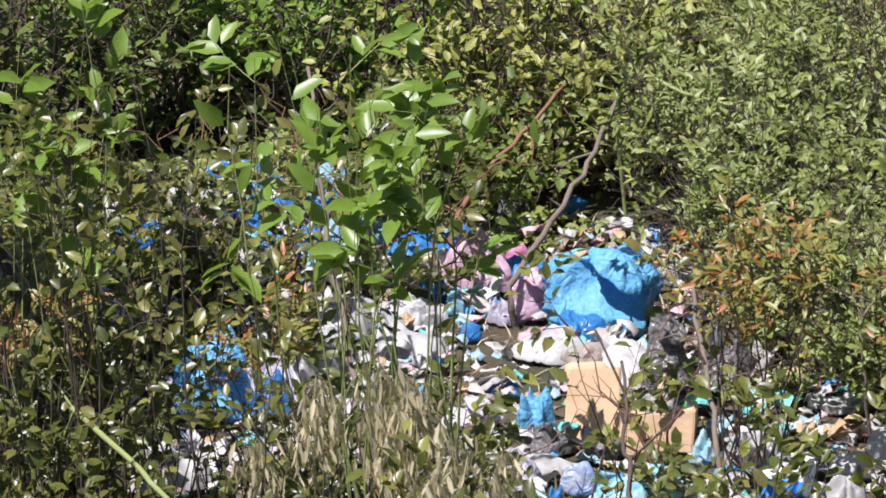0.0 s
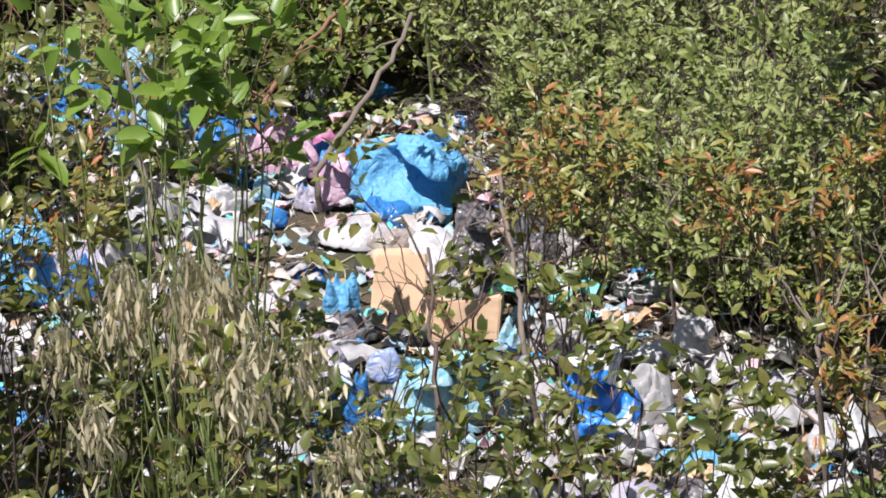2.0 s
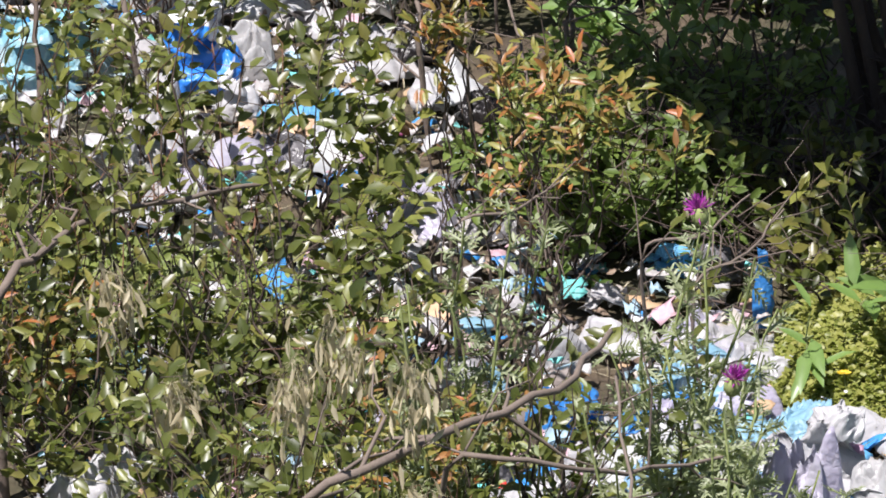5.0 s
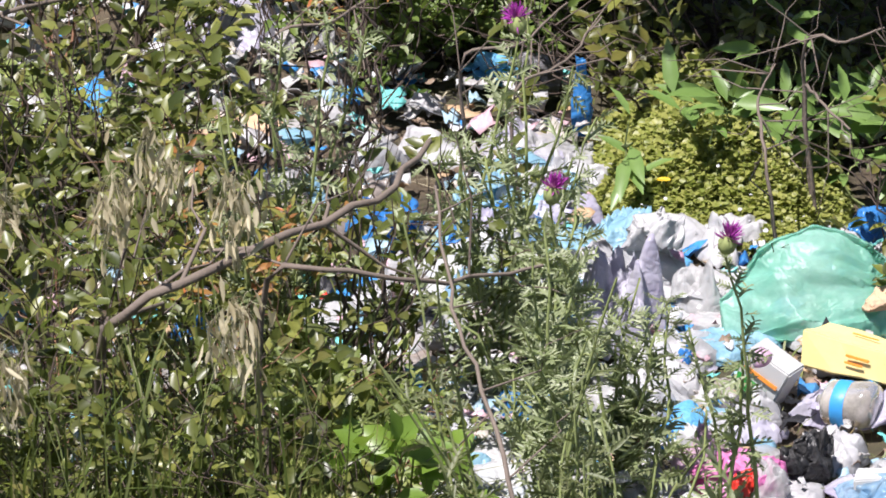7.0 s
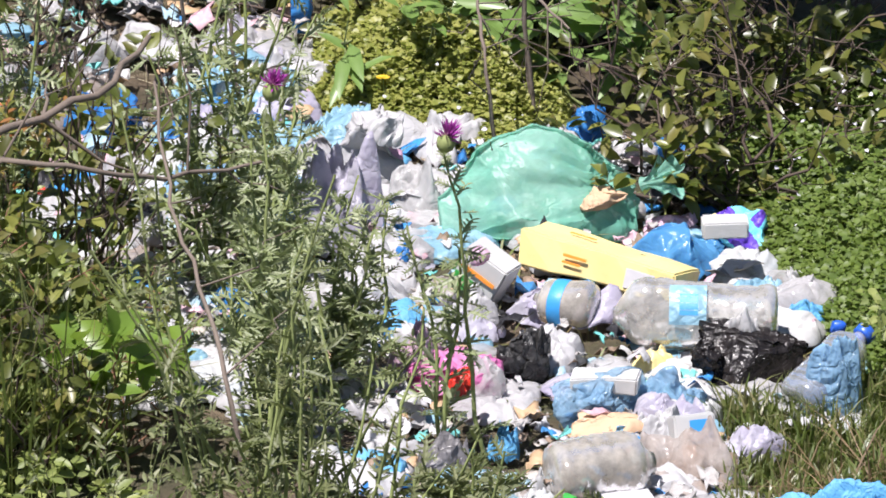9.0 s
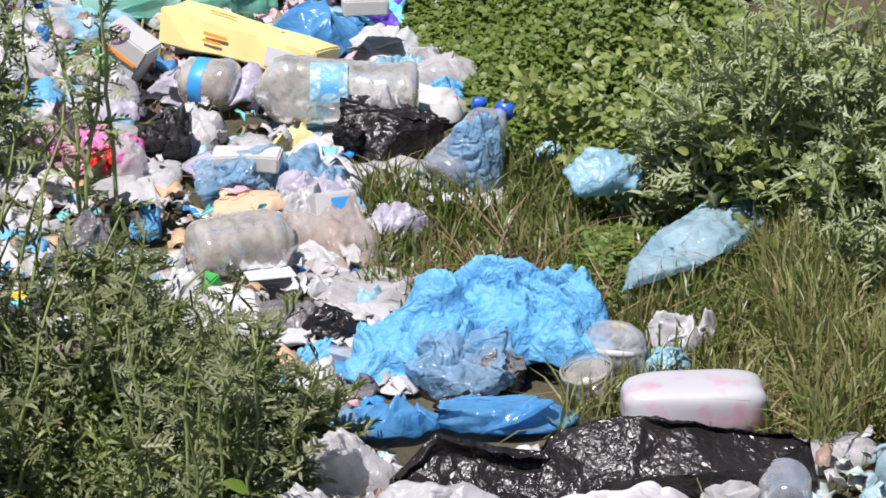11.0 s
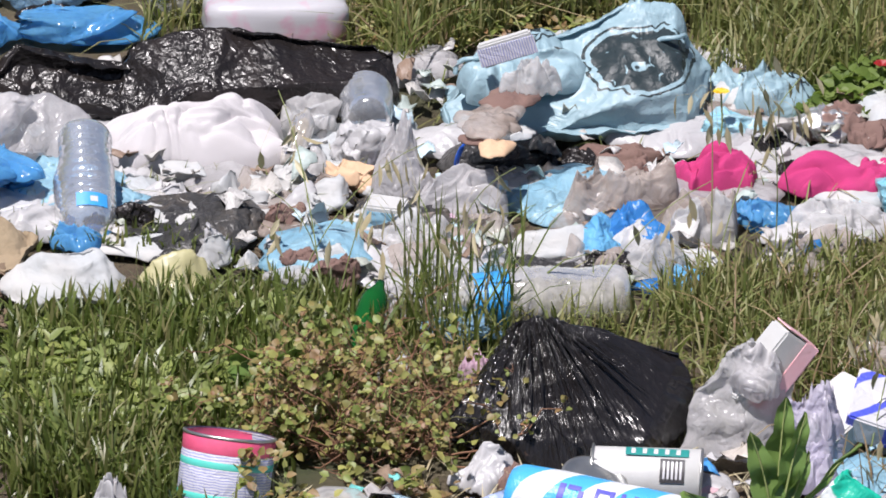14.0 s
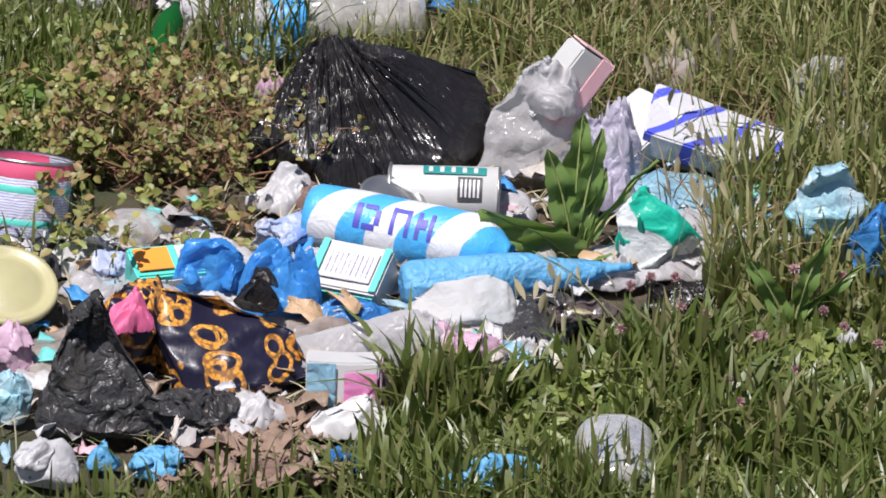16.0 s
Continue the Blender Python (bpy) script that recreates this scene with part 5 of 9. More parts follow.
sheet(2.398, 12.186, 0.108, 0.081, 0.052, M_WHITE, "crumpled dirty white paper", 59, name="paper_sheet", cat="paper", fine=0.9)
bag(2.584, 12.319, 0.229, 0.092, 0.102, M_MILKY, "clear plastic tray of packaging", 60, facets=10, sharp=14, fold=0.08, dents=5, flaps=1)
taut(2.743, 12.460, 0.196, 0.118, 0.086, M_DIAPER, "folded soiled white nappy", 61, ROUND, name="nappy", cat="nappy", crease=0.005, scale=14, smooth=4)
bag(2.721, 12.297, 0.109, 0.082, 0.071, M_PINKISH, "pale pink film bag", 62)
bag(2.825, 12.317, 0.086, 0.064, 0.043, M_WHITE, "white paper scrap with red stain", 162, fold=0.3, loose=True)
carton(2.527, 12.225, 0.10, 0.06, 0.075, -14, M_WHITECARD, "small open carton, white with pink and blue", rx=-10, panels=[("front", -0.028, 0.04, 0.04, 0.066, M_PALEBLUE), ("front", 0.026, 0.036, 0.045, 0.05, M_PINKFILM), ("right", 0, 0.04, 0.05, 0.055, M_PINKISH)], warp=0.012)
sheet(2.521, 12.148, 0.131, 0.078, 0.048, M_WHITECARD, "flattened white card box", 63, name="flat_card", cat="card", fine=0.5)
taut(2.895, 12.392, 0.137, 0.086, 0.052, M_UMBER, "brown-grey shiny film, soiled", 64, ROUND, crease=0.008, scale=16, z=0.025)
bag(3.047, 12.444, 0.103, 0.077, 0.055, M_BLACK, "black film under dry stalks", 65, fold=0.3)
bag(2.662, 11.871, 0.159, 0.075, 0.047, M_LBLUE, "bright blue crumpled film in grass", 66, loose=True, z=0.045)
bottle(2.839, 11.905, 0.20, 0.055, 80, M_WATER, "clear dented bottle sunk in grass", seed=11, tilt=10)
taut(2.087, 12.057, 0.122, 0.091, 0.075, M_WHITE, "white crumpled plastic bag", 67, ROUND, crease=0.006, scale=15, smooth=4)
bag(2.172, 12.094, 0.050, 0.037, 0.040, M_LBLUE, "small light blue film", 68, loose=True)
bag(2.242, 12.059, 0.076, 0.057, 0.044, M_LBLUE, "small light blue film on soil", 69, fold=0.3)
bag(2.491, 12.028, 0.050, 0.037, 0.044, M_BLUE, "small blue film scrap", 70, loose=True)
bag(3.238, 12.254, 0.035, 0.026, 0.053, M_WHITE, "white paper scrap in grass", 71)
bag(2.089, 12.377, 0.070, 0.052, 0.092, M_PINKISH, "white and pink packaging", 72)
bag(2.068, 12.255, 0.066, 0.049, 0.078, M_AQUA, "pale green printed packaging", 73)
lid_m = Matrix.Translation((2.112, 12.555, 0.055)) @ pose(0, 0, 0, 20, 5, -6)
ob = tagged(empty("round_cover", lid_m), "cream round plastic lid leaning on packaging", "lid")
v, f = lathe([(0, 0.074), (0.004, 0.076), (0.011, 0.075), (0.012, 0.068), (0.007, 0.065), (0.007, 0.052), (0.009, 0.050), (0.009, 0.02), (0.010, 0.018), (0.010, 0.001)], 48)
build("disc", v, f, M_CREAM, ob, pose(0, 0, 0, 0, -90))
tin(0, 0, 0.066, 0.115, Matrix.Translation((2.180, 12.835, 0.0)) @ pose(0, 0, 0, -17, 9, 0), M_TEXT, "pink and white printed tin without lid", stripes=[(0.78, 0.98, M_PINKTIN), (0.6, 0.68, M_AQUACARD), (0.2, 0.27, M_AQUACARD)])
carton(2.066, 12.702, 0.10, 0.08, 0.06, 20, M_WHITECARD, "white milk carton with yellow corner", rx=18, panels=[("front", 0.0, 0.03, 0.03, 0.045, M_YELLOWCARD), ("top", 0.02, 0, 0.03, 0.05, M_TEXT)])
carton(1.993, 12.693, 0.07, 0.08, 0.08, -20, M_WHITECARD, "white and red drink carton", rx=18, panels=[("front", 0.0, 0.04, 0.03, 0.05, M_REDINK)])
bag(2.016, 12.805, 0.060, 0.045, 0.082, M_WHITE, "white crumpled kitchen paper", 74, name="paper", cat="paper", fold=0.4, loose=True)
sheet(2.40, 12.02, 0.10, 0.07, 0.035, M_BROWNCLOTH, "flat brown sodden rag on soil", 75, name="rag", cat="rag")

# ---- middle of the dump ----
long_bag = tagged(empty("plastic_bag", at(2.346, 14.270, 0)), "long shiny black bin bag slumped across the litter", "plastic bag")
v, f = hull([(0.12, 0, 1.0), (-0.12, 0.1, 0.78), (0.45, 0, 0.82), (0.5, -0.2, 0.74), (0.5, -0.3, 0), (0.5, 0.4, 0), (-0.2, -0.4, 0), (-0.2, 0.4, 0), (0.0, -0.46, 0.5), (0.35, -0.46, 0.55), (0.28, 0, 0.86), (0.45, -0.48, 0), (-0.1, -0.48, 0)], 0.691, 0.22, 0.165, 81, crease=0.0035, scale=17, sag=0.02, smooth=3, res=0.011)
build("body", v, f, M_BLACK, long_bag)
v, f = hull([(-0.37, 0.1, 0.95), (-0.5, 0, 0.5), (-0.25, 0.1, 0.8), (-0.02, 0, 0.7), (0, -0.4, 0), (0, 0.4, 0), (-0.5, -0.3, 0.1), (-0.45, 0.3, 0), (-0.25, -0.5, 0.15)], 0.691, 0.22, 0.15, 82, crease=0.006, scale=18, sag=0.02, smooth=2, res=0.011)
build("slack_end", v, f, M_BLACK, long_bag)
jug = tagged(empty("white_container", at(2.541, 14.545, -4)), "white plastic container with pink stains", "container")
v, f = pillow(0.228, 0.12, 0.086, 4.6)
build("body", v, f, M_STAIN, jug)
sheet(2.535, 14.791, 0.090, 0.068, 0.039, M_PALEBLUE, "pale blue folded paper corner", 82, name="paper", cat="paper")
cup = tagged(empty("plastic_tub", Matrix.Translation((2.450, 14.79, 0.0)) @ pose(0, 0, 0, -12, 8, 0)), "clear round tub with a printed band", "tub")
v, f = pillow(0.10, 0.10, 0.085, 2.6)
build("bowl", v, f, M_CLEAR, cup)
v, f = lathe([(0, 0.05), (0.002, 0.053), (0.010, 0.053), (0.012, 0.048)], 32)
build("band", v, f[:1], M_WHITEPAD, cup, pose(0, 0, 0.035, 0, -90))
jar = tagged(empty("plastic_jar", Matrix.Translation((2.405, 14.68, 0.0)) @ pose(0, 0, 0, 10, -14, 0)), "clear round plastic jar half hidden by grass", "jar")
v, f = pillow(0.085, 0.085, 0.07, 2.4)
build("bowl", v, f, M_WATER, jar)
v, f = lathe([(0, 0.040), (0.002, 0.043), (0.008, 0.043), (0.010, 0.040)], 32)
build("rim", v, f[:1], M_WATER, jar, pose(0, 0, 0.058, 0, -90))
BLUEHEAP = tagged(empty("plastic_bag", at(2.252, 14.88, 0)), "light blue crumpled plastic bag lying on the heap", "plastic bag")
v, f = film(0.38, 0.27, 0.13, 83, n=96, ragged=0.3, fine=1.1)
build("body", v, f, M_LBLUE, BLUEHEAP, pose(0.02, 0.02, 0.02))
v, f = film(0.20, 0.14, 0.08, 84, n=56, fine=1.5)
build("handle_fold", v, f, M_LBLUE, BLUEHEAP, pose(-0.14, -0.05, 0.0, 0, 0, 30))
v, f = film(0.17, 0.14, 0.08, 86, n=56, fine=1.5)
build("corner", v, f, M_LBLUE, BLUEHEAP, pose(0.13, -0.07, 0.03, 0, 0, -35))
bag(2.100, 14.911, 0.135, 0.100, 0.051, M_LBLUE, "light blue plastic bag handle spread out", 84, loose=True)
bag(2.204, 14.751, 0.188, 0.141, 0.092, M_CBLUE, "see-through blue bag with waste in it", 85, fold=0.3)
bag(2.264, 14.753, 0.090, 0.067, 0.068, M_GREY, "grey torn film strip", 185, fold=0.4, streak=2.5)
bag(2.077, 14.613, 0.151, 0.113, 0.062, M_SKYFILM, "blue plastic film, crumpled", 86, fold=0.35, loose=True)
bag(2.253, 14.594, 0.240, 0.097, 0.050, M_SKYFILM, "blue plastic film, crumpled", 87, fold=0.35)
sheet(2.204, 14.681, 0.116, 0.049, 0.025, M_BLACK, "black film strip over blue film", 88)
bag(2.031, 14.959, 0.113, 0.085, 0.075, M_BLACK, "black plastic film, bunched", 89, fold=0.3)
taut(1.987, 14.419, 0.184, 0.138, 0.080, M_WHITE, "white plastic bag with blue print", 90, [(0.05, 0, 1.0), (-0.45, 0, 0.5), (-0.5, -0.2, 0), (0.5, -0.1, 0.12), (0.1, -0.5, 0.05), (-0.3, -0.4, 0.2), (0.3, 0.4, 0), (-0.4, 0.4, 0), (-0.15, 0, 0.95)], pleat=0.012, top=(0.05, 0, 1.0), crease=0.004, res=0.011)
taut(2.066, 14.113, 0.280, 0.168, 0.127, M_MILKY, "clear plastic sack full of rubbish", 91, ROUND, crease=0.006, smooth=6, scale=12)
taut(2.173, 14.238, 0.096, 0.072, 0.054, M_CBLUE, "bluish clear bag end, rounded", 92, ROUND, crease=0.004, smooth=5)
bag(1.886, 14.158, 0.138, 0.104, 0.096, M_WHITE, "white film bag", 192, fold=0.25, loose=True)
bag(1.939, 13.977, 0.292, 0.161, 0.087, M_SKYFILM, "bright blue torn plastic bag with dark waste inside", 93, fold=0.5, n=84, streak=2)
bag(1.958, 13.924, 0.171, 0.064, 0.035, M_SKYFILM, "dark inside fold of blue bag", 94, z=0.06, fold=0.5, loose=True)
bag(1.876, 13.914, 0.077, 0.058, 0.036, M_PINKISH, "pinkish soiled waste in a torn bag", 95, z=0.03)
bottle(2.135, 13.85, 0.235, 0.047, -95, M_BLUEWALL, "bluish ribbed water bottle leaning on bags", patches=[(0.1, 0.2, 50, 110, M_BLUEINK), (0.13, 0.17, 70, 84, M_WHITEPAD)], tilt=-33, z=0.055, seed=3, ribs=10)
sheet(2.350, 14.109, 0.289, 0.185, 0.099, M_TISSUE, "crumpled white towel lying over litter", 96, name="towel", cat="towel", n=84, soft=True, fine=0.42)
bag(2.530, 14.148, 0.096, 0.072, 0.076, M_CLEAR, "soiled white paper bag", 97, fold=0.2)
sheet(2.334, 14.067, 0.229, 0.078, 0.042, M_YELLOWCARD, "stained yellowish card edge", 98, name="card", cat="card")
bottle(2.622, 14.175, 0.16, 0.044, 84, M_BLUEWALL, "bluish ribbed bottle lying end on", seed=6, ribs=9)
bottle(2.496, 14.050, 0.11, 0.018, 60, M_SMOKE, "small clear medicine bottle", tilt=40, z=0.05, ribs=0, dent=0.0)
bag(2.588, 14.030, 0.095, 0.071, 0.078, M_WHITE, "crumpled white paper bag", 99, fold=0.25)
bag(2.633, 13.876, 0.107, 0.080, 0.145, M_MILKY, "clear crumpled bag, dusty", 100, fold=0.25, loose=True)
bag(2.559, 13.941, 0.082, 0.061, 0.055, M_CARD, "brown stained paper", 101, name="paper", cat="paper")
carton(2.583, 13.778, 0.06, 0.05, 0.055, -25, M_WHITECARD, "small white carton with pale blue print", panels=[("front", 0, 0.028, 0.045, 0.04, M_PALEBLUE)])
for i, (sx, sy, sw, sd, sh) in enumerate([(2.264, 13.913, 0.145, 0.102, 0.055), (2.308, 14.003, 0.120, 0.078, 0.042), (2.479, 13.799, 0.077, 0.057, 0.090), (2.312, 13.709, 0.089, 0.067, 0.077), (2.400, 13.882, 0.098, 0.074, 0.052), (2.306, 14.009, 0.060, 0.045, 0.039), (2.239, 14.006, 0.086, 0.064, 0.035), (2.377, 13.836, 0.102, 0.064, 0.035), (2.612, 13.742, 0.085, 0.064, 0.064), (2.401, 13.721, 0.068, 0.051, 0.047), (2.284, 13.818, 0.060, 0.045, 0.049)]):
    taut(sx, sy, sw, sd, sh, M_DIAPER if i % 3 else M_WHITE, "used white nappy or wad of tissue, soiled", 110 + i, [tuple(np.array(q) * (1 + 0.2 * math.sin(7 * i + 9 * q[0] + 5 * q[1]))) for q in ROUND], name="nappy", cat="nappy", group="nappies", crease=0.008, scale=17, smooth=3, sag=0.018)
bag(2.200, 13.810, 0.068, 0.051, 0.062, M_BLACK, "black film scrap", 118, fold=0.4)
bag(2.430, 13.814, 0.043, 0.032, 0.047, M_BROWNCLOTH, "burnt dark rag", 119, name="rag", cat="rag", fold=0.4)
shop = taut(2.944, 14.187, 0.465, 0.279, 0.200, M_EMBLEM, "pale blue shopping bag with dark emblem, spilling waste", 120, [(0.23, 0.1, 1.0), (0.36, 0.1, 0.93), (-0.07, 0.1, 0.8), (-0.38, 0, 0.5), (-0.5, -0.1, 0.2), (-0.45, -0.3, 0), (0.5, 0, 0.4), (0.47, -0.2, 0), (0.1, -0.48, 0.4), (0.35, -0.42, 0.45), (-0.2, -0.45, 0.15), (-0.3, -0.5, 0), (0.4, -0.5, 0), (-0.4, 0.4, 0), (0.4, 0.5, 0)], crease=0.006, scale=13, sag=0.02, smooth=3, res=0.011, folds=False)
v, f = film(0.20, 0.15, 0.05, 1201, n=48)
build("torn_mouth", v, f, M_EMBLEM, shop, pose(-0.09, -0.03, 0.085, 18, -12, 20))
for hx in (-0.16, 0.15):
    loop = np.linspace(0, math.pi, 12)
    v, f = prongs(np.stack([0.03 * np.cos(loop), 0.006 * np.sin(3 * loop), 0.035 * np.sin(loop)], 1)[None], np.full((1, 12), 0.004), 6)
    build("handle", v, f, M_EMBLEM, shop, pose(hx, -0.03, 0.10 if hx < 0 else 0.12, 25, 0, 15))
rng = np.random.RandomState(61)
for k, (fx, fy) in enumerate(inside([(2.695, 13.834), (2.765, 14.068), (2.863, 14.169), (2.902, 14.096), (2.817, 13.928)], 8, 61)):
    mat, lab = ((M_BROWNFILM, "brownish film with food waste"), (M_DIAPER, "white wad of food waste"), (M_BROWNCLOTH, "dark brown rotten food scrap"), (M_CARD, "tan crust of old food"), (M_BROWNFILM, "stained film with food waste"))[k % 5]
    w = rng.uniform(0.026, 0.055)
    bag(fx, fy - 0.06, w * 2.1, w * 1.5, w * 0.3, mat, lab, 1210 + k, yaw=rng.uniform(0, 360), z=0.10 + rng.uniform(0, 0.02), name="food_scrap", cat="food waste", group="food waste in the bag", loose=True, n=22)
bag(2.822, 13.899, 0.095, 0.057, 0.061, M_CLEAR, "crumpled clear film on waste", 122, z=0.17, fold=0.4, loose=True)
carton(2.827, 14.076, 0.085, 0.015, 0.04, -8, M_WHITECARD, "torn white printed card", z=0.15, ry=-18, panels=[("front", 0, 0.02, 0.09, 0.03, M_TEXT)])

bag(2.810, 13.999, 0.177, 0.098, 0.052, M_DUSTY, "dark film fold under a shopping bag", 123, fold=0.3)
bag(2.706, 13.833, 0.145, 0.109, 0.083, M_MILKY, "clear bag of nappies with a pink seam", 124, fold=0.2, n=72, loose=True)
sheet(2.693, 13.802, 0.132, 0.045, 0.024, M_PINKISH, "dark pink seam of a film bag", 125, fine=0.8)
ring = np.linspace(0, math.pi * 1.15, 14)
hoop = np.stack([0.035 * np.cos(ring), 0.01 * np.sin(ring * 2), 0.045 * np.sin(ring)], 1)
v, f = prongs(hoop[None], np.full((1, 14), 0.004), 7)
tagged(build("bag_handle", v, f, M_BLUECAP, m=at(2.746, 13.908, 20, 0.07)), "thick blue plastic handle loop", "handle")
bag(2.944, 13.786, 0.184, 0.083, 0.106, M_BROWNFILM, "stained clear film bags in a heap", 126, fold=0.35, n=80, loose=True)
bag(3.054, 13.717, 0.119, 0.089, 0.088, M_BROWNFILM, "stained clear film bag", 226, fold=0.35, loose=True)
taut(2.823, 13.657, 0.199, 0.089, 0.067, M_DIAPER, "bulky folded white nappy", 127, ROUND, name="nappy", cat="nappy", group="nappies", crease=0.006, scale=15, smooth=4)
bag(2.955, 13.575, 0.101, 0.076, 0.080, M_CLEAR, "clear film with dark waste", 128, fold=0.3, loose=True)
bag(2.884, 13.564, 0.076, 0.057, 0.045, M_BLACK, "black rag with red mark", 129, name="rag", cat="rag", fold=0.4)
bag(2.610, 13.713, 0.135, 0.101, 0.055, M_CLEAR, "clear film sheet, crumpled", 130, fold=0.35, loose=True)
bottle(2.737, 13.415, 0.29, 0.048, 176, M_WATER, "large clear ribbed bottle lying in grass", band=(M_BLUEINK, 0.12, 0.3), seed=9, dent=0.35)
bag(2.626, 13.370, 0.149, 0.079, 0.044, M_CBLUE, "blue clear film in grass", 131, fold=0.3)
bag(2.613, 13.209, 0.049, 0.037, 0.068, M_PINKISH, "pale clear film in grass", 132, fold=0.3)
bottle(2.478, 13.345, 0.17, 0.021, 62, M_GREENGLASS, "green glass bottle lying in grass", ribs=0, dent=0.0, name="glass_bottle", tilt=30, z=0.055)
clod = taut(1.877, 13.729, 0.385, 0.17, 0.105, M_EARTH, "sandy yellow clod of earth", 133, ROUND, name="earth_clod", cat="earth", crease=0.007, scale=20, smooth=6, sag=0.02, res=0.011)
taut(2.065, 13.590, 0.225, 0.158, 0.096, M_DIAPER, "swollen white nappy with pale blue edge", 134, ROUND, name="nappy", cat="nappy", group="nappies", crease=0.005, scale=14, smooth=6)
taut(2.232, 13.589, 0.121, 0.085, 0.083, M_CREAM, "yellowed white nappy", 135, ROUND, name="nappy", cat="nappy", group="nappies", crease=0.006, scale=18, smooth=3)
bag(2.500, 13.245, 0.054, 0.040, 0.048, M_WHITE, "white tissue among weeds", 136, name="tissue", cat="tissue", fold=0.35, loose=True)
for i, (sx, sy, sw, sd, sh) in enumerate([(2.471, 13.594, 0.080, 0.060, 0.054), (2.430, 13.655, 0.063, 0.047, 0.038)]):
    bag(sx, sy, sw, sd, sh, M_BROWNCLOTH, "reddish brown matted fibre", 137 + i, name="fibre_wad", cat="rag", fold=0.6)
bag(2.405, 13.593, 0.092, 0.062, 0.034, M_CLEAR, "clear film in grass", 139, fold=0.35)
sheet(3.244, 14.199, 0.193, 0.135, 0.071, M_EMBLEM, "pale blue printed film spread flat", 140)
bag(3.187, 14.061, 0.139, 0.093, 0.049, M_AQUA, "white and pale blue film", 141, fold=0.3)
sheet(3.116, 13.888, 0.138, 0.103, 0.066, M_PINKCLOTH, "bright pink cloth, bunched", 142, name="pink_cloth", cat="cloth", soft=True, n=48, fine=0.8)
sheet(3.316, 13.865, 0.203, 0.104, 0.056, M_PINKCLOTH, "bright pink cloth trailing over litter", 143, name="pink_cloth", cat="cloth", soft=True, n=48, fine=0.8)
sheet(3.491, 13.924, 0.094, 0.046, 0.025, M_PINKCLOTH, "bright pink cloth strip", 144, name="pink_cloth", cat="cloth", soft=True, n=48, fine=0.8)
M_FOIL = paint("silver_foil", (0.75, 0.74, 0.72), 0.25, 0.8, 0.4, 1.0)
bag(3.325, 14.056, 0.131, 0.093, 0.049, M_FOIL, "crumpled silver foil with soot", 145, name="foil", cat="foil", fold=0.5)
bag(3.220, 14.004, 0.070, 0.052, 0.038, M_BLACK, "charred dark film", 246, fold=0.5)
bag(3.401, 13.998, 0.113, 0.085, 0.061, M_BROWNCLOTH, "charred waste and ash", 247, name="ash_heap", cat="ash", fold=0.6)
bag(2.984, 14.003, 0.147, 0.059, 0.031, M_BROWNCLOTH, "dark rotted organic waste", 248, name="rotted_waste", cat="waste", fold=0.6, loose=True)
bag(3.164, 13.740, 0.103, 0.077, 0.051, M_SKYFILM, "blue torn wrapper", 249, fold=0.4)
bag(3.260, 13.699, 0.154, 0.102, 0.055, M_CLEAR, "clear film heap", 250, fold=0.3, loose=True)
bag(3.421, 13.771, 0.161, 0.116, 0.062, M_AQUA, "white film with pale blue print", 251, fold=0.4, n=80)
bag(3.053, 13.692, 0.111, 0.083, 0.089, M_CLEAR, "clear torn film", 252, fold=0.3, loose=True)
bag(2.967, 13.654, 0.093, 0.070, 0.043, M_CLEAR, "grey clear film", 253, fold=0.3)
carton(3.45, 13.70, 0.13, 0.06, 0.03, 40, M_BLUESTRIPE, "blue and white wrapper packet", z=0.05, ry=-22, warp=0.02)

# ---- the heap below the green cover ----
bottle(2.155, 15.905, 0.285, 0.066, 171, M_WATER, "big clear five litre water bottle on the heap", patches=[(-0.08, 0.14, 8, 72, M_PALEBLUE), (-0.03, 0.08, 22, 55, M_BLUEINK)], seed=12, ribs=6, neck=0.05, dent=0.35, z=0.075, cap=None)
bag(2.086, 16.023, 0.101, 0.076, 0.072, M_BROWNFILM, "amber film behind a bottle", 300, fold=0.1)
carton(2.045, 16.235, 0.30, 0.11, 0.06, -33, M_YELLOWCARD, "pale yellow card box crushed on the heap", rx=-12, ry=7, z=0.02, warp=0.018, panels=[("front", -0.04, 0.038, 0.045, 0.005, M_ORANGE), ("front", -0.045, 0.026, 0.035, 0.004, M_ORANGE), ("front", 0.085, 0.03, 0.055, 0.035, M_WHITEPAD), ("top", 0.08, 0.0, 0.05, 0.005, M_BLACKINK), ("top", -0.06, 0.01, 0.05, 0.005, M_ORANGE)])
carton(1.814, 16.182, 0.085, 0.06, 0.085, -35, M_WHITECARD, "white carton with green and orange side", ry=28, z=0.03, panels=[("front", -0.01, 0.02, 0.06, 0.03, M_GREENCARD), ("front", 0, 0.05, 0.07, 0.008, M_ORANGE), ("left", 0, 0.04, 0.05, 0.03, M_GREENCARD)])
bag(1.810, 16.072, 0.035, 0.028, 0.033, M_PINKISH, "pink bottle cap", 301, name="cap", cat="cap", z=0.12, facets=30, sharp=4, n=20, fold=0.02, dents=2, flaps=0)
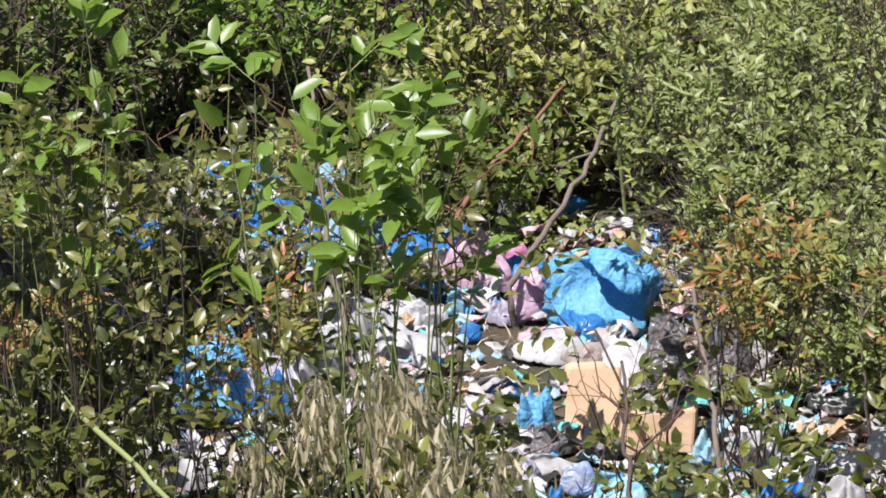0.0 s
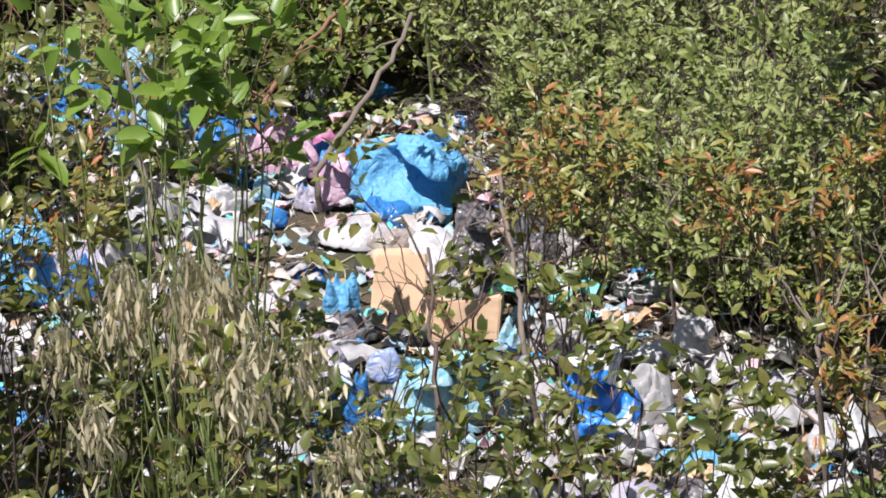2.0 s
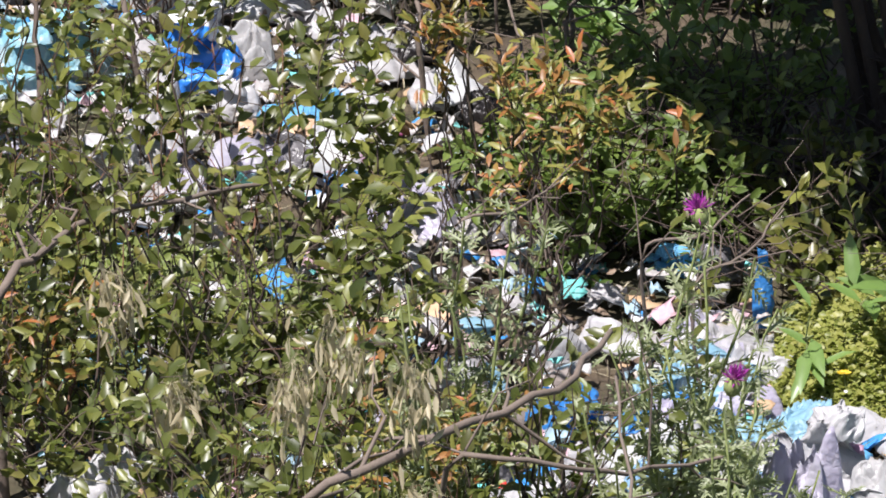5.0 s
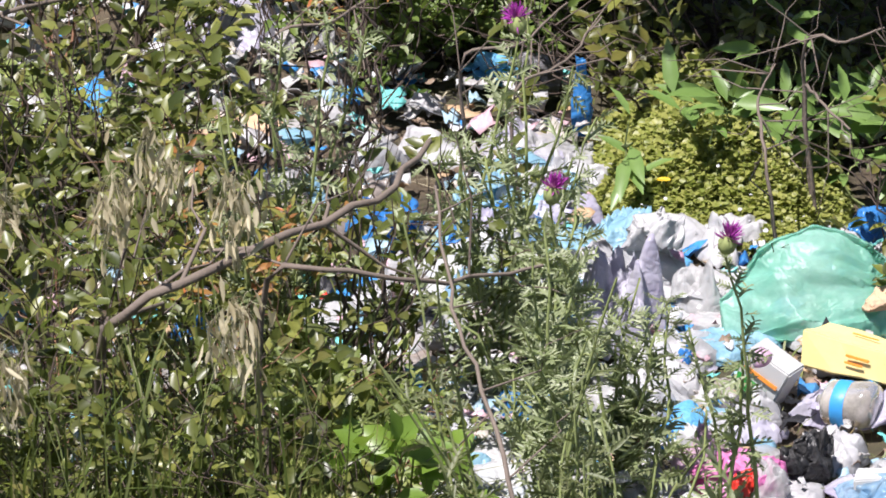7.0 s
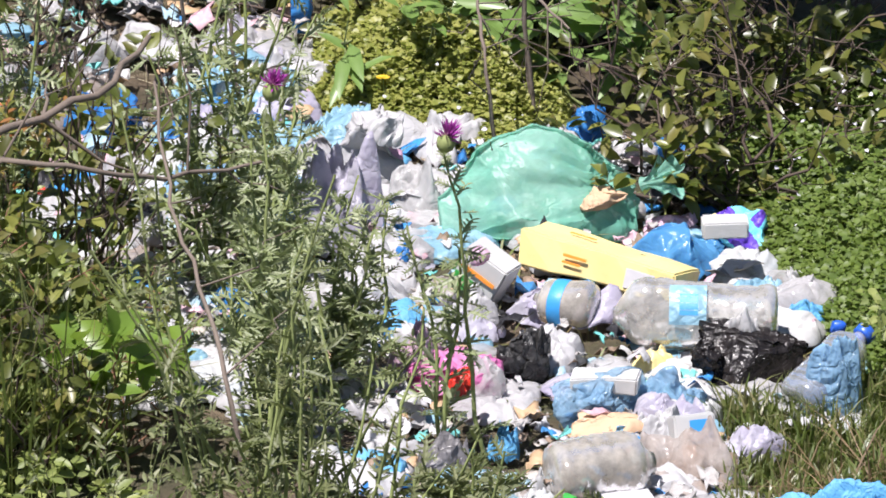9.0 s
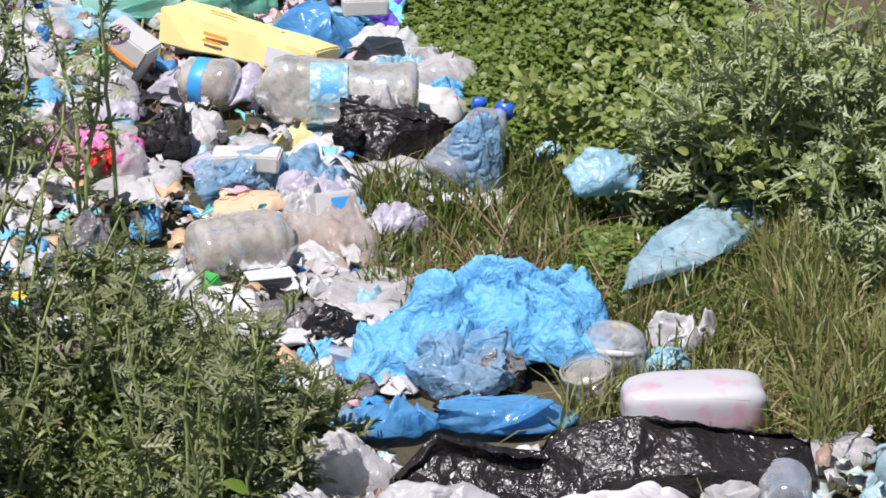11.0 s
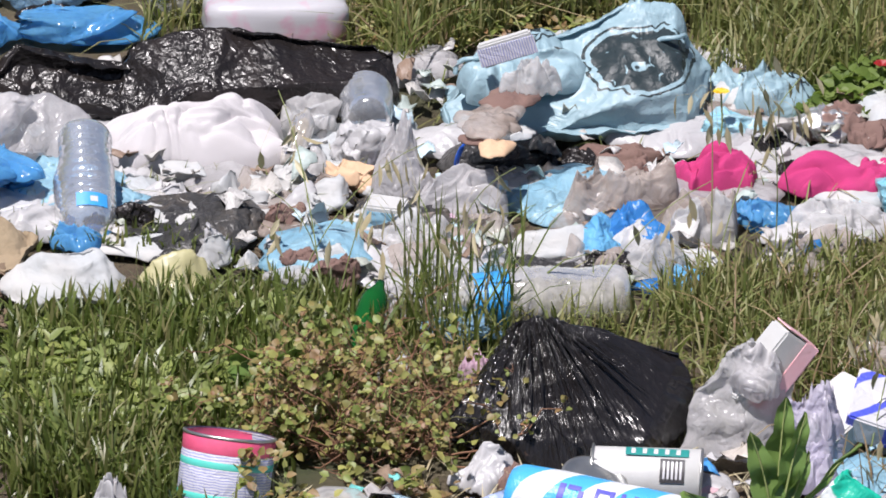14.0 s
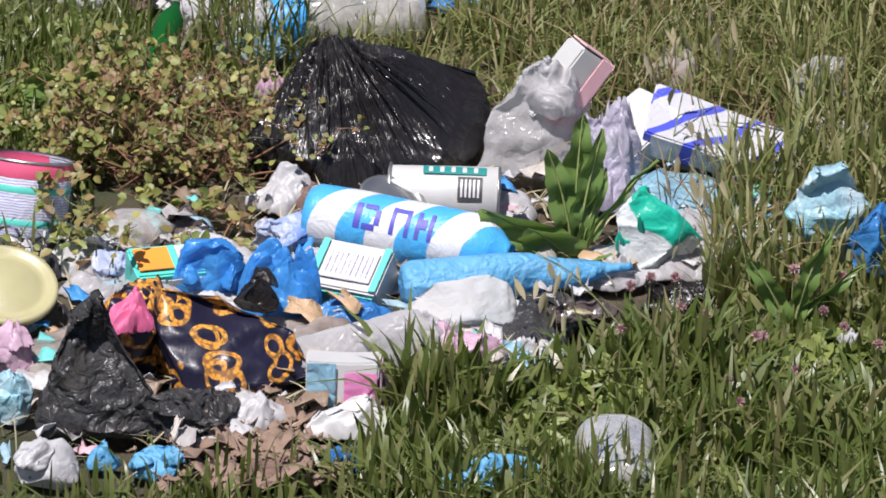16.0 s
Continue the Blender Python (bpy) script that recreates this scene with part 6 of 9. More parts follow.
mint = taut(1.958, 16.553, 0.388, 0.272, 0.213, M_MINT, "translucent mint green bag with a knotted end", 302, [(-0.3, 0, 0.85), (0.0, 0.1, 1.0), (0.3, 0.05, 0.85), (0.5, -0.1, 0.5), (0.47, -0.3, 0.1), (-0.5, -0.1, 0.4), (-0.45, -0.3, 0), (-0.1, -0.5, 0.35), (0.2, -0.5, 0.3), (0.1, -0.5, 0), (-0.4, 0.4, 0), (0.4, 0.4, 0)], pleat=0.03, top=(0.5, -0.1, 0.45), crease=0.004, scale=9, sag=0.02, smooth=3, res=0.012, folds=False)
v, f = frill(0.06, 0.06, 3)
build("knot", v, f, M_MINT, mint, pose(0.185, -0.06, 0.10, 25, 65, 0))
bag(2.071, 16.460, 0.089, 0.066, 0.031, M_CARD, "brown card seen through a torn bag", 303, z=0.07)
bag(2.220, 16.645, 0.119, 0.089, 0.100, M_DUSTY, "grey-black bin bag, dusty", 304, fold=0.35, streak=2)
bag(2.110, 17.013, 0.081, 0.061, 0.063, M_BLUE, "blue knotted bag on the heap", 305, fold=0.3)
bag(2.177, 16.888, 0.129, 0.097, 0.050, M_WHITE, "white and beige rags", 306, name="rag", cat="rag", fold=0.4, loose=True)
bag(2.250, 16.828, 0.091, 0.073, 0.059, M_BLUE, "blue plastic bag", 307, fold=0.35)
bag(2.176, 16.315, 0.175, 0.132, 0.084, M_SKYFILM, "blue plastic bag, crumpled", 308, fold=0.35, loose=True)
bag(2.240, 16.394, 0.069, 0.052, 0.029, M_SKYFILM, "blue plastic film", 309, fold=0.35)
bag(2.195, 16.499, 0.108, 0.081, 0.040, M_PINKISH, "beige and pink wrapper", 310, fold=0.3)
bag(2.299, 16.419, 0.118, 0.088, 0.071, M_PURPLEWRAP, "purple and aqua snack wrapper", 311, fold=0.35)
bag(2.265, 16.427, 0.039, 0.030, 0.022, M_YELLOWCARD, "yellow wrapper corner", 312, z=0.04)
carton(2.252, 16.225, 0.08, 0.05, 0.03, -3, M_WHITECARD, "flat white card box", z=0.10)
bag(2.348, 16.194, 0.063, 0.047, 0.046, M_CLEAR, "clear film beside weeds", 313, fold=0.3)
bag(2.362, 16.032, 0.077, 0.058, 0.048, M_LBLUE, "light blue film", 314, fold=0.3, loose=True)
bag(2.237, 15.768, 0.189, 0.142, 0.105, M_BLACK, "black and clear film bag, knotted", 315, fold=0.4, streak=2.2, n=80)
bag(2.229, 15.817, 0.105, 0.078, 0.124, M_CLEAR, "clear crumpled film", 316, fold=0.3, loose=True)
bag(2.155, 15.730, 0.057, 0.043, 0.040, M_BLACK, "black film twist", 317, z=0.05, fold=0.4)
bottle(2.352, 15.63, 0.19, 0.045, 40, M_BLUEWALL, "bluish bottle with dark blue cap", cap=M_BLUECAP, tilt=25, z=0.08, seed=4)
bag(2.346, 15.590, 0.103, 0.078, 0.155, M_CBLUE, "clear blue film", 318, fold=0.25, loose=True)
bag(2.376, 15.733, 0.028, 0.021, 0.023, M_BLUECAP, "dark blue bottle cap", 319, z=0.1, facets=30, sharp=4, n=20, fold=0.02, name="cap", cat="cap", dents=2, flaps=0)
taut(2.536, 15.425, 0.145, 0.108, 0.084, M_PALEBLUE, "light blue bag lying in weeds", 3201, ROUND, z=0.07, crease=0.008, scale=14)
bag(2.494, 15.735, 0.052, 0.039, 0.035, M_AQUA, "white and aqua packet", 321, fold=0.3)
bag(2.650, 15.614, 0.066, 0.050, 0.044, M_CLEAR, "clear film in weeds", 322, fold=0.35, loose=True)
bag(1.962, 15.639, 0.169, 0.127, 0.086, M_CBLUE, "clear bluish sack on the heap", 323, fold=0.25, n=72, facets=11, sharp=13, dents=5, flaps=1)
bag(2.084, 15.664, 0.141, 0.106, 0.064, M_CBLUE, "clear bluish sack on the heap", 324, fold=0.25, loose=True)
sheet(2.077, 15.841, 0.081, 0.061, 0.042, M_YELLOWCARD, "yellow film strip", 325, yaw=20, fine=0.8)
bag(1.811, 16.056, 0.096, 0.072, 0.062, M_DUSTY, "grey-black crumpled bag", 326, fold=0.35)
bag(1.852, 15.810, 0.100, 0.075, 0.103, M_DUSTY, "grey-black crumpled bag", 327, fold=0.35)
bag(1.920, 16.108, 0.125, 0.094, 0.063, M_LILAC, "pale grey lilac bag", 328, fold=0.3)
bottle(1.953, 16.070, 0.12, 0.045, 150, M_SMOKE, "dark dusty jar with blue band", band=(M_BLUEINK, -0.1, 0.1), ribs=0)
bag(1.737, 15.767, 0.156, 0.117, 0.083, M_PINKFILM, "bright pink printed plastic bag", 329, fold=0.3, n=72)
bag(1.726, 15.598, 0.047, 0.035, 0.046, M_REDINK, "red print on a pink bag", 330, z=0.07, fold=0.4)
bag(1.788, 15.727, 0.066, 0.050, 0.086, M_CLEAR, "clear film round a pink bag", 331, fold=0.3)
bag(1.711, 16.022, 0.115, 0.086, 0.048, M_WHITE, "white plastic bag", 332, fold=0.35, loose=True)
bag(1.638, 16.061, 0.048, 0.036, 0.053, M_BLUE, "small blue bag", 333, fold=0.35)
bag(1.594, 15.807, 0.071, 0.053, 0.054, M_WHITE, "white crumpled plastic", 334, fold=0.35, loose=True)
bag(1.550, 16.070, 0.043, 0.032, 0.037, M_BROWNCLOTH, "brown rag", 335, fold=0.4, name="rag", cat="rag")
taut(1.618, 16.464, 0.118, 0.088, 0.149, M_LILAC, "pale lilac-white sack", 336, ROUND, crease=0.01, scale=11, sag=0.03, smooth=2)
taut(1.686, 16.737, 0.179, 0.134, 0.198, M_WHITE, "white sack, crumpled", 337, ROUND, crease=0.01, scale=11, sag=0.03, smooth=2)
bag(1.693, 16.428, 0.049, 0.037, 0.065, M_BLUE, "blue film", 338, fold=0.3, loose=True)
carton(1.972, 15.639, 0.12, 0.06, 0.03, -15, M_WHITECARD, "flat white carton", z=0.05, warp=0.02)
bottle(1.924, 15.261, 0.19, 0.062, 10, M_SMOKE, "dusty grey plastic bottle", seed=14, ribs=5)
bag(1.969, 15.543, 0.168, 0.092, 0.045, M_CARD, "straw and paper shreds", 339, name="shredded_paper", cat="paper", fold=0.7)
carton(2.095, 15.428, 0.07, 0.04, 0.08, 10, M_WHITECARD, "white and blue printed carton", rx=-20, panels=[("front", 0.01, 0.05, 0.04, 0.04, M_BLUEINK), ("front", -0.015, 0.02, 0.025, 0.02, M_ORANGE)])
bag(2.046, 15.518, 0.084, 0.063, 0.072, M_WHITE, "white torn film", 340, fold=0.4, loose=True)
carton(1.851, 15.158, 0.065, 0.03, 0.05, 35, M_GREENCARD, "green juice packet", ry=-25, warp=0.01)
v, f = lathe([(0, 0.014), (0.002, 0.017), (0.008, 0.017), (0.010, 0.014), (0.010, 0.001)], 24)
tagged(build("cap", v, f, M_WHITEPAD, m=Matrix.Translation((1.812, 15.064, 0.02)) @ pose(0, 0, 0, 30) @ pose(0, 0, 0, 0, -90)), "white round bottle cap", "cap")
carton(1.953, 15.194, 0.09, 0.06, 0.035, 8, M_BLACKINK, "black food tray with white rim", warp=0.01, panels=[("top", 0, 0, 0.08, 0.045, M_WHITEPAD)])
bag(2.033, 15.154, 0.050, 0.038, 0.044, M_WHITE, "white paper", 341, name="paper", cat="paper", fold=0.4)
bag(2.106, 15.107, 0.050, 0.038, 0.044, M_AQUA, "white and aqua carton scrap", 342, fold=0.3, loose=True)
bag(1.930, 15.162, 0.037, 0.027, 0.026, M_WHITE, "white paper scrap", 343, fold=0.4)
bag(1.809, 15.234, 0.055, 0.041, 0.075, M_CLEAR, "torn clear film with red", 344, fold=0.4, loose=True)
bag(1.717, 15.121, 0.119, 0.089, 0.106, M_AQUA, "turquoise film behind thistles", 345, fold=0.4)
bag(1.780, 15.465, 0.056, 0.042, 0.065, M_LBLUE, "light blue film behind thistles", 346, fold=0.4, loose=True)
taut(2.675, 15.209, 0.56, 0.15, 0.045, M_PALECLEAR, "long pale blue clear film sheet in grass", 347, [(-0.5, 0, 0.1), (-0.2, -0.4, 0.2), (0.2, -0.5, 0.3), (0.5, 0.1, 0.6), (0.35, 0.4, 0.5), (-0.1, 0.5, 0.3), (-0.35, 0.3, 0.15), (0.1, 0, 1.0), (-0.2, 0.05, 0.8), (0.3, 0, 0.95), (0, 0, 0)], yaw=50, z=0.05, crease=0.008, scale=17, res=0.01)
bag(2.578, 14.867, 0.127, 0.095, 0.073, M_WHITE, "white crumpled film in grass", 348, fold=0.4, loose=True)

bag(2.128, 13.787, 0.111, 0.089, 0.040, M_SKYFILM, "torn blue film under a bottle", 349, loose=True)

bag(2.572, 12.643, 0.104, 0.083, 0.035, M_MILKY, "clear crumpled film between bottles and cartons", 350, loose=True)
bag(2.827, 12.658, 0.096, 0.077, 0.039, M_SKYFILM, "pale blue clear film under a sleeved bottle", 351, loose=True)
bag(2.977, 12.558, 0.088, 0.070, 0.041, M_MILKY, "milky film under a dock plant", 352, loose=True)
bag(2.680, 12.376, 0.102, 0.082, 0.047, M_MILKY, "milky clear film beside a nappy", 353, loose=True)
bag(3.015, 12.807, 0.106, 0.084, 0.070, M_LILAC, "pale lilac folded film behind a dock plant", 354, loose=True)
bag(2.411, 12.781, 0.088, 0.071, 0.053, M_UMBER, "dark brown soiled film by weeds", 355, loose=True)

# ---- upper dump, seen through the shrubs ----
for sx, sy, sw, sd, sh, mat, lab, sd2 in [
    (1.613, 16.492, 0.170, 0.136, 0.218, M_LILAC, "pale lilac-white plastic sack", 400),
    (1.747, 17.014, 0.214, 0.171, 0.076, M_WHITE, "grey-white plastic bag", 401),
    (1.713, 16.786, 0.121, 0.097, 0.124, M_PINKISH, "white bag with pink print", 402),
    (1.763, 16.647, 0.110, 0.088, 0.113, M_CLEAR, "clear film bag", 403),
    (1.710, 17.251, 0.092, 0.074, 0.041, M_BLUE, "blue film", 404),
    (1.669, 17.360, 0.062, 0.049, 0.020, M_YELLOWCARD, "yellow packet", 405),
    (1.684, 16.371, 0.079, 0.063, 0.070, M_BLUE, "blue film behind thistles", 406),
    (1.636, 16.016, 0.058, 0.046, 0.059, M_BLUE, "blue film behind thistles", 407),
    (1.241, 17.098, 0.194, 0.155, 0.106, M_BLUE, "blue plastic bags in a heap", 408),
    (1.123, 17.286, 0.113, 0.091, 0.081, M_PALEBLUE, "pale blue film", 409),
    (1.443, 17.253, 0.165, 0.132, 0.087, M_PALEBLUE, "pale blue film with a red corner", 410),
    (1.461, 17.167, 0.092, 0.074, 0.048, M_YELLOWCARD, "yellow packet on pale film", 411),
    (1.440, 17.285, 0.041, 0.033, 0.021, M_REDINK, "red wrapper corner", 412),
    (1.566, 17.199, 0.134, 0.107, 0.102, M_PALEBLUE, "pale grey blue film", 413),
    (1.045, 16.624, 0.089, 0.072, 0.081, M_WHITE, "white printed box", 414),
    (1.116, 16.785, 0.042, 0.034, 0.027, M_REDINK, "red plastic cap", 415),
    (1.655, 17.633, 0.079, 0.063, 0.166, M_BLUE, "blue bag hanging in the brambles", 416),
    (1.596, 17.846, 0.160, 0.128, 0.116, M_GREY, "dark grey sheet", 417),
    (1.233, 18.225, 0.183, 0.147, 0.063, M_GREY, "dark grey film", 418),
    (1.005, 18.015, 0.117, 0.094, 0.066, M_WHITE, "white card with a blue star", 419),
    (1.012, 18.046, 0.032, 0.026, 0.033, M_BLUE, "blue print", 420),
    (1.039, 17.736, 0.189, 0.133, 0.040, M_CARD, "beige card and paper", 421),
    (0.980, 18.306, 0.065, 0.052, 0.042, M_BLUE, "blue film", 422),
    (0.684, 15.955, 0.183, 0.147, 0.166, M_AQUA, "pale aqua film in the shade", 423),
    (0.870, 15.898, 0.057, 0.046, 0.069, M_AQUA, "pale aqua film in the shade", 424),
    (1.310, 16.249, 0.097, 0.078, 0.030, M_WHITE, "white and red wrapper", 425),
    (1.302, 15.942, 0.086, 0.069, 0.056, M_PALEBLUE, "pale blue film", 426),
    (1.472, 16.215, 0.058, 0.047, 0.060, M_LILAC, "pale lilac film", 427),
    (1.415, 16.075, 0.067, 0.054, 0.036, M_AQUA, "aqua film", 428),
    (1.191, 16.848, 0.110, 0.088, 0.043, M_GREY, "grey film", 429),
    (1.273, 16.874, 0.091, 0.072, 0.059, M_CLEAR, "clear film", 430),
    (1.465, 16.445, 0.109, 0.087, 0.078, M_WHITE, "white film", 431),
    (1.544, 15.965, 0.086, 0.069, 0.056, M_CARD, "brown wrapper", 432),
    (1.426, 15.835, 0.105, 0.084, 0.064, M_WHITE, "white film", 433),
    (1.017, 17.242, 0.113, 0.090, 0.057, M_WHITE, "white film among twigs", 434),
    (1.137, 17.486, 0.083, 0.066, 0.050, M_CLEAR, "clear film among twigs", 435),
    (0.879, 16.662, 0.089, 0.072, 0.058, M_BLUE, "blue wrapper among twigs", 436),
    (0.753, 16.899, 0.090, 0.072, 0.047, M_WHITE, "white scrap among twigs", 437),
    (0.335, 20.78, 0.30, 0.30, 0.20, M_LBLUE, "light blue plastic bag half hidden by twigs", 440),
    (-0.498, 20.156, 0.238, 0.191, 0.204, M_LBLUE, "light blue plastic bag behind twigs", 441),
    (-0.364, 20.098, 0.106, 0.085, 0.121, M_BLUE, "blue plastic bag behind twigs", 442),
    (-0.449, 20.829, 0.085, 0.068, 0.100, M_LBLUE, "light blue film behind twigs", 443),
    (-0.353, 21.642, 0.278, 0.222, 0.100, M_BLUE, "blue bag behind leaves", 444),
    (-0.483, 21.984, 0.141, 0.113, 0.073, M_BLUE, "blue film behind leaves", 445),
    (-0.574, 21.393, 0.112, 0.090, 0.073, M_BLUE, "blue film behind leaves", 446),
    (-0.277, 21.407, 0.112, 0.090, 0.073, M_BLUE, "blue film behind leaves", 447),
    (0.068, 21.067, 0.161, 0.128, 0.136, M_PINKISH, "pale pink plastic bag", 448),
    (0.161, 21.234, 0.087, 0.069, 0.075, M_PINKFILM, "magenta wrapper", 449),
    (0.180, 20.819, 0.134, 0.107, 0.136, M_PINKISH, "pale pink film", 450),
    (0.131, 20.815, 0.085, 0.068, 0.060, M_LILAC, "lilac film", 451),
    (0.292, 20.674, 0.157, 0.126, 0.066, M_BLUE, "blue bag", 452),
    (0.350, 20.847, 0.085, 0.068, 0.113, M_DUSTY, "dark grey film", 453),
    (0.236, 20.560, 0.204, 0.163, 0.073, M_WHITE, "white film", 454),
    (0.316, 20.380, 0.179, 0.143, 0.090, M_BROWNFILM, "stained white film", 455),
    (0.456, 20.272, 0.132, 0.105, 0.197, M_GREY, "shiny grey streaked film", 456),
    (0.586, 20.282, 0.120, 0.096, 0.211, M_GREY, "shiny grey streaked film", 457),
    (0.504, 20.119, 0.153, 0.123, 0.091, M_GREY, "shiny grey streaked film", 458),
    (0.501, 20.009, 0.065, 0.052, 0.084, M_GREENCARD, "green paper cup", 459),
    (0.523, 19.773, 0.070, 0.056, 0.071, M_AQUA, "teal packet", 460),
    (0.441, 19.287, 0.308, 0.246, 0.162, M_AQUA, "white and aqua printed bag", 461),
    (0.325, 19.144, 0.170, 0.136, 0.198, M_AQUA, "white and aqua printed bag", 462),
    (0.186, 19.229, 0.136, 0.109, 0.139, M_BLUE, "blue sleeve of a bottle", 463),
    (0.160, 19.379, 0.080, 0.064, 0.081, M_GREENCARD, "green printed packet", 464),
    (0.260, 19.580, 0.092, 0.074, 0.094, M_BLUEWHITE, "blue and white printed packet", 465),
    (0.207, 19.858, 0.105, 0.084, 0.068, M_GREY, "grey food tray", 466),
    (0.684, 19.153, 0.217, 0.20, 0.235, M_BLUEPATCH, "white bag with bright blue print", 467),
    (0.665, 19.247, 0.091, 0.073, 0.141, M_BLUE, "bright blue printed fold", 468),
    (0.778, 19.280, 0.114, 0.091, 0.116, M_CLEAR, "pale clear film", 469),
    (0.879, 19.613, 0.127, 0.102, 0.129, M_WHITE, "white card with dark marks", 470),
    (0.817, 19.908, 0.128, 0.103, 0.059, M_CARD, "beige paper", 471),
    (0.964, 20.059, 0.094, 0.075, 0.083, M_WHITE, "white film", 472),
    (0.814, 20.109, 0.165, 0.132, 0.047, M_WHITE, "white film scraps", 473),
    (0.749, 18.990, 0.123, 0.099, 0.101, M_WHITE, "white bag in the shade of twigs", 474),
    (0.961, 18.888, 0.134, 0.107, 0.087, M_WHITE, "white film", 475),
    (0.882, 18.863, 0.122, 0.098, 0.049, M_CARD, "beige and white paper", 476),
    (0.487, 18.591, 0.187, 0.149, 0.105, M_WHITE, "white plastic bag", 477),
    (0.615, 18.804, 0.133, 0.107, 0.099, M_WHITE, "white plastic bag", 478),
    (0.226, 18.637, 0.154, 0.124, 0.121, M_LILAC, "lilac film bag", 479),
    (0.122, 19.076, 0.101, 0.081, 0.039, M_WHITE, "white packet", 480),
    (0.155, 19.069, 0.067, 0.054, 0.031, M_LBLUE, "light blue wrapper", 481),
    (1.125, 19.044, 0.107, 0.085, 0.097, M_WHITE, "white tied bag", 482),
    (1.128, 19.278, 0.183, 0.146, 0.149, M_BLACK, "black bin bag, streaked", 483),
    (1.219, 18.939, 0.101, 0.080, 0.078, M_BLACK, "black film", 484),
    (0.719, 18.668, 0.055, 0.044, 0.044, M_LBLUE, "light blue scrap", 485),
    (0.853, 18.728, 0.044, 0.035, 0.027, M_BLUE, "blue scrap", 486),
    (1.013, 18.631, 0.055, 0.044, 0.044, M_PINKISH, "pink scrap", 487),
    (1.052, 18.849, 0.044, 0.035, 0.027, M_PINKFILM, "pink scrap", 488),
    (-0.085, 21.068, 0.197, 0.158, 0.092, M_WHITE, "white film bag", 489),
    (-0.062, 20.831, 0.158, 0.126, 0.051, M_WHITE, "white paper", 490),
    (-0.265, 20.441, 0.168, 0.134, 0.092, M_BROWNFILM, "beige stained film", 491),
    (-0.087, 20.511, 0.156, 0.125, 0.079, M_WHITE, "white film", 492),
    (-0.019, 20.984, 0.086, 0.069, 0.074, M_BLUE, "blue film", 493),
    (0.023, 20.851, 0.098, 0.078, 0.099, M_PALEBLUE, "pale blue film", 494),
    (0.052, 20.690, 0.072, 0.058, 0.054, M_BLUE, "blue film", 495),
    (-0.275, 21.177, 0.074, 0.059, 0.075, M_AQUA, "mint green packet", 496),
    (-0.246, 21.564, 0.189, 0.151, 0.110, M_BLUE, "blue bag behind leaves", 497),
    (0.113, 20.264, 0.107, 0.085, 0.070, M_BLUE, "blue film behind twigs", 498),
    (0.180, 20.013, 0.082, 0.066, 0.096, M_LBLUE, "light blue film", 499),
    (0.277, 18.634, 0.187, 0.150, 0.092, M_LILAC, "lilac film bag", 500),
    (0.187, 18.500, 0.044, 0.035, 0.035, M_GREENPRINT, "lime green cap", 501),
    (0.474, 18.662, 0.121, 0.097, 0.087, M_WHITE, "white plastic bag", 502),
    (0.715, 18.661, 0.066, 0.053, 0.043, M_PALEBLUE, "pale blue wrapper", 503),
    (0.444, 17.648, 0.115, 0.092, 0.083, M_LBLUE, "light blue film behind oats", 504),
    (0.408, 17.459, 0.072, 0.058, 0.063, M_LBLUE, "light blue film behind oats", 505),
    (0.546, 17.886, 0.106, 0.085, 0.048, M_CLEAR, "clear bottle in the shade", 506),
    (0.907, 18.137, 0.107, 0.086, 0.074, M_WHITE, "white card", 507),
    (0.564, 18.415, 0.087, 0.069, 0.039, M_PALEBLUE, "pale blue scrap", 508),
    (0.321, 18.670, 0.077, 0.062, 0.066, M_BLUE, "blue wrapper", 509),
    (0.940, 18.576, 0.131, 0.105, 0.030, M_BLUE, "blue printed strip", 510),
    (0.986, 18.604, 0.055, 0.044, 0.056, M_PINKISH, "pink scrap", 511),
    (1.120, 18.478, 0.186, 0.148, 0.064, M_GREY, "dark grey film", 512),
    (0.739, 17.501, 0.083, 0.066, 0.050, M_CARD, "beige scrap", 513),
    (0.512, 17.508, 0.125, 0.100, 0.056, M_PALEBLUE, "pale film", 514),
    (0.407, 18.200, 0.150, 0.120, 0.055, M_LILAC, "lilac grey film in the shade", 515),
    (1.123, 17.679, 0.136, 0.109, 0.041, M_PALEBLUE, "pale blue film among thistles", 516),
    (1.038, 17.657, 0.084, 0.067, 0.038, M_WHITE, "white film", 517),
]:
    if sd2 % 3 == 1:
        bag(sx, sy, sw, sd, sh, mat, lab, sd2, n=40, loose=True)
    else:
        corners = [tuple(np.array(q) * np.random.RandomState(sd2 + int(40 * q[0] + 90 * q[1])).uniform(0.75, 1.1, 3)) for q in ROUND]
        taut(sx, sy, sw, sd, sh, mat, lab, sd2, corners, res=0.016, crease=0.035 * sw + 0.002, scale=14, sag=0.1 * sw, smooth=2)
carton(0.294, 19.884, 0.11, 0.02, 0.17, -8, M_CARD, "plain brown cardboard flap", rx=-28, warp=0.02)
carton(0.426, 19.836, 0.16, 0.08, 0.09, -6, M_CARD, "brown cardboard box, crushed", rx=-14, warp=0.03)
bottle(0.302, 20.325, 0.11, 0.03, 10, M_CARD, "rolled brown paper", ribs=0, dent=0.2, name="paper_roll")

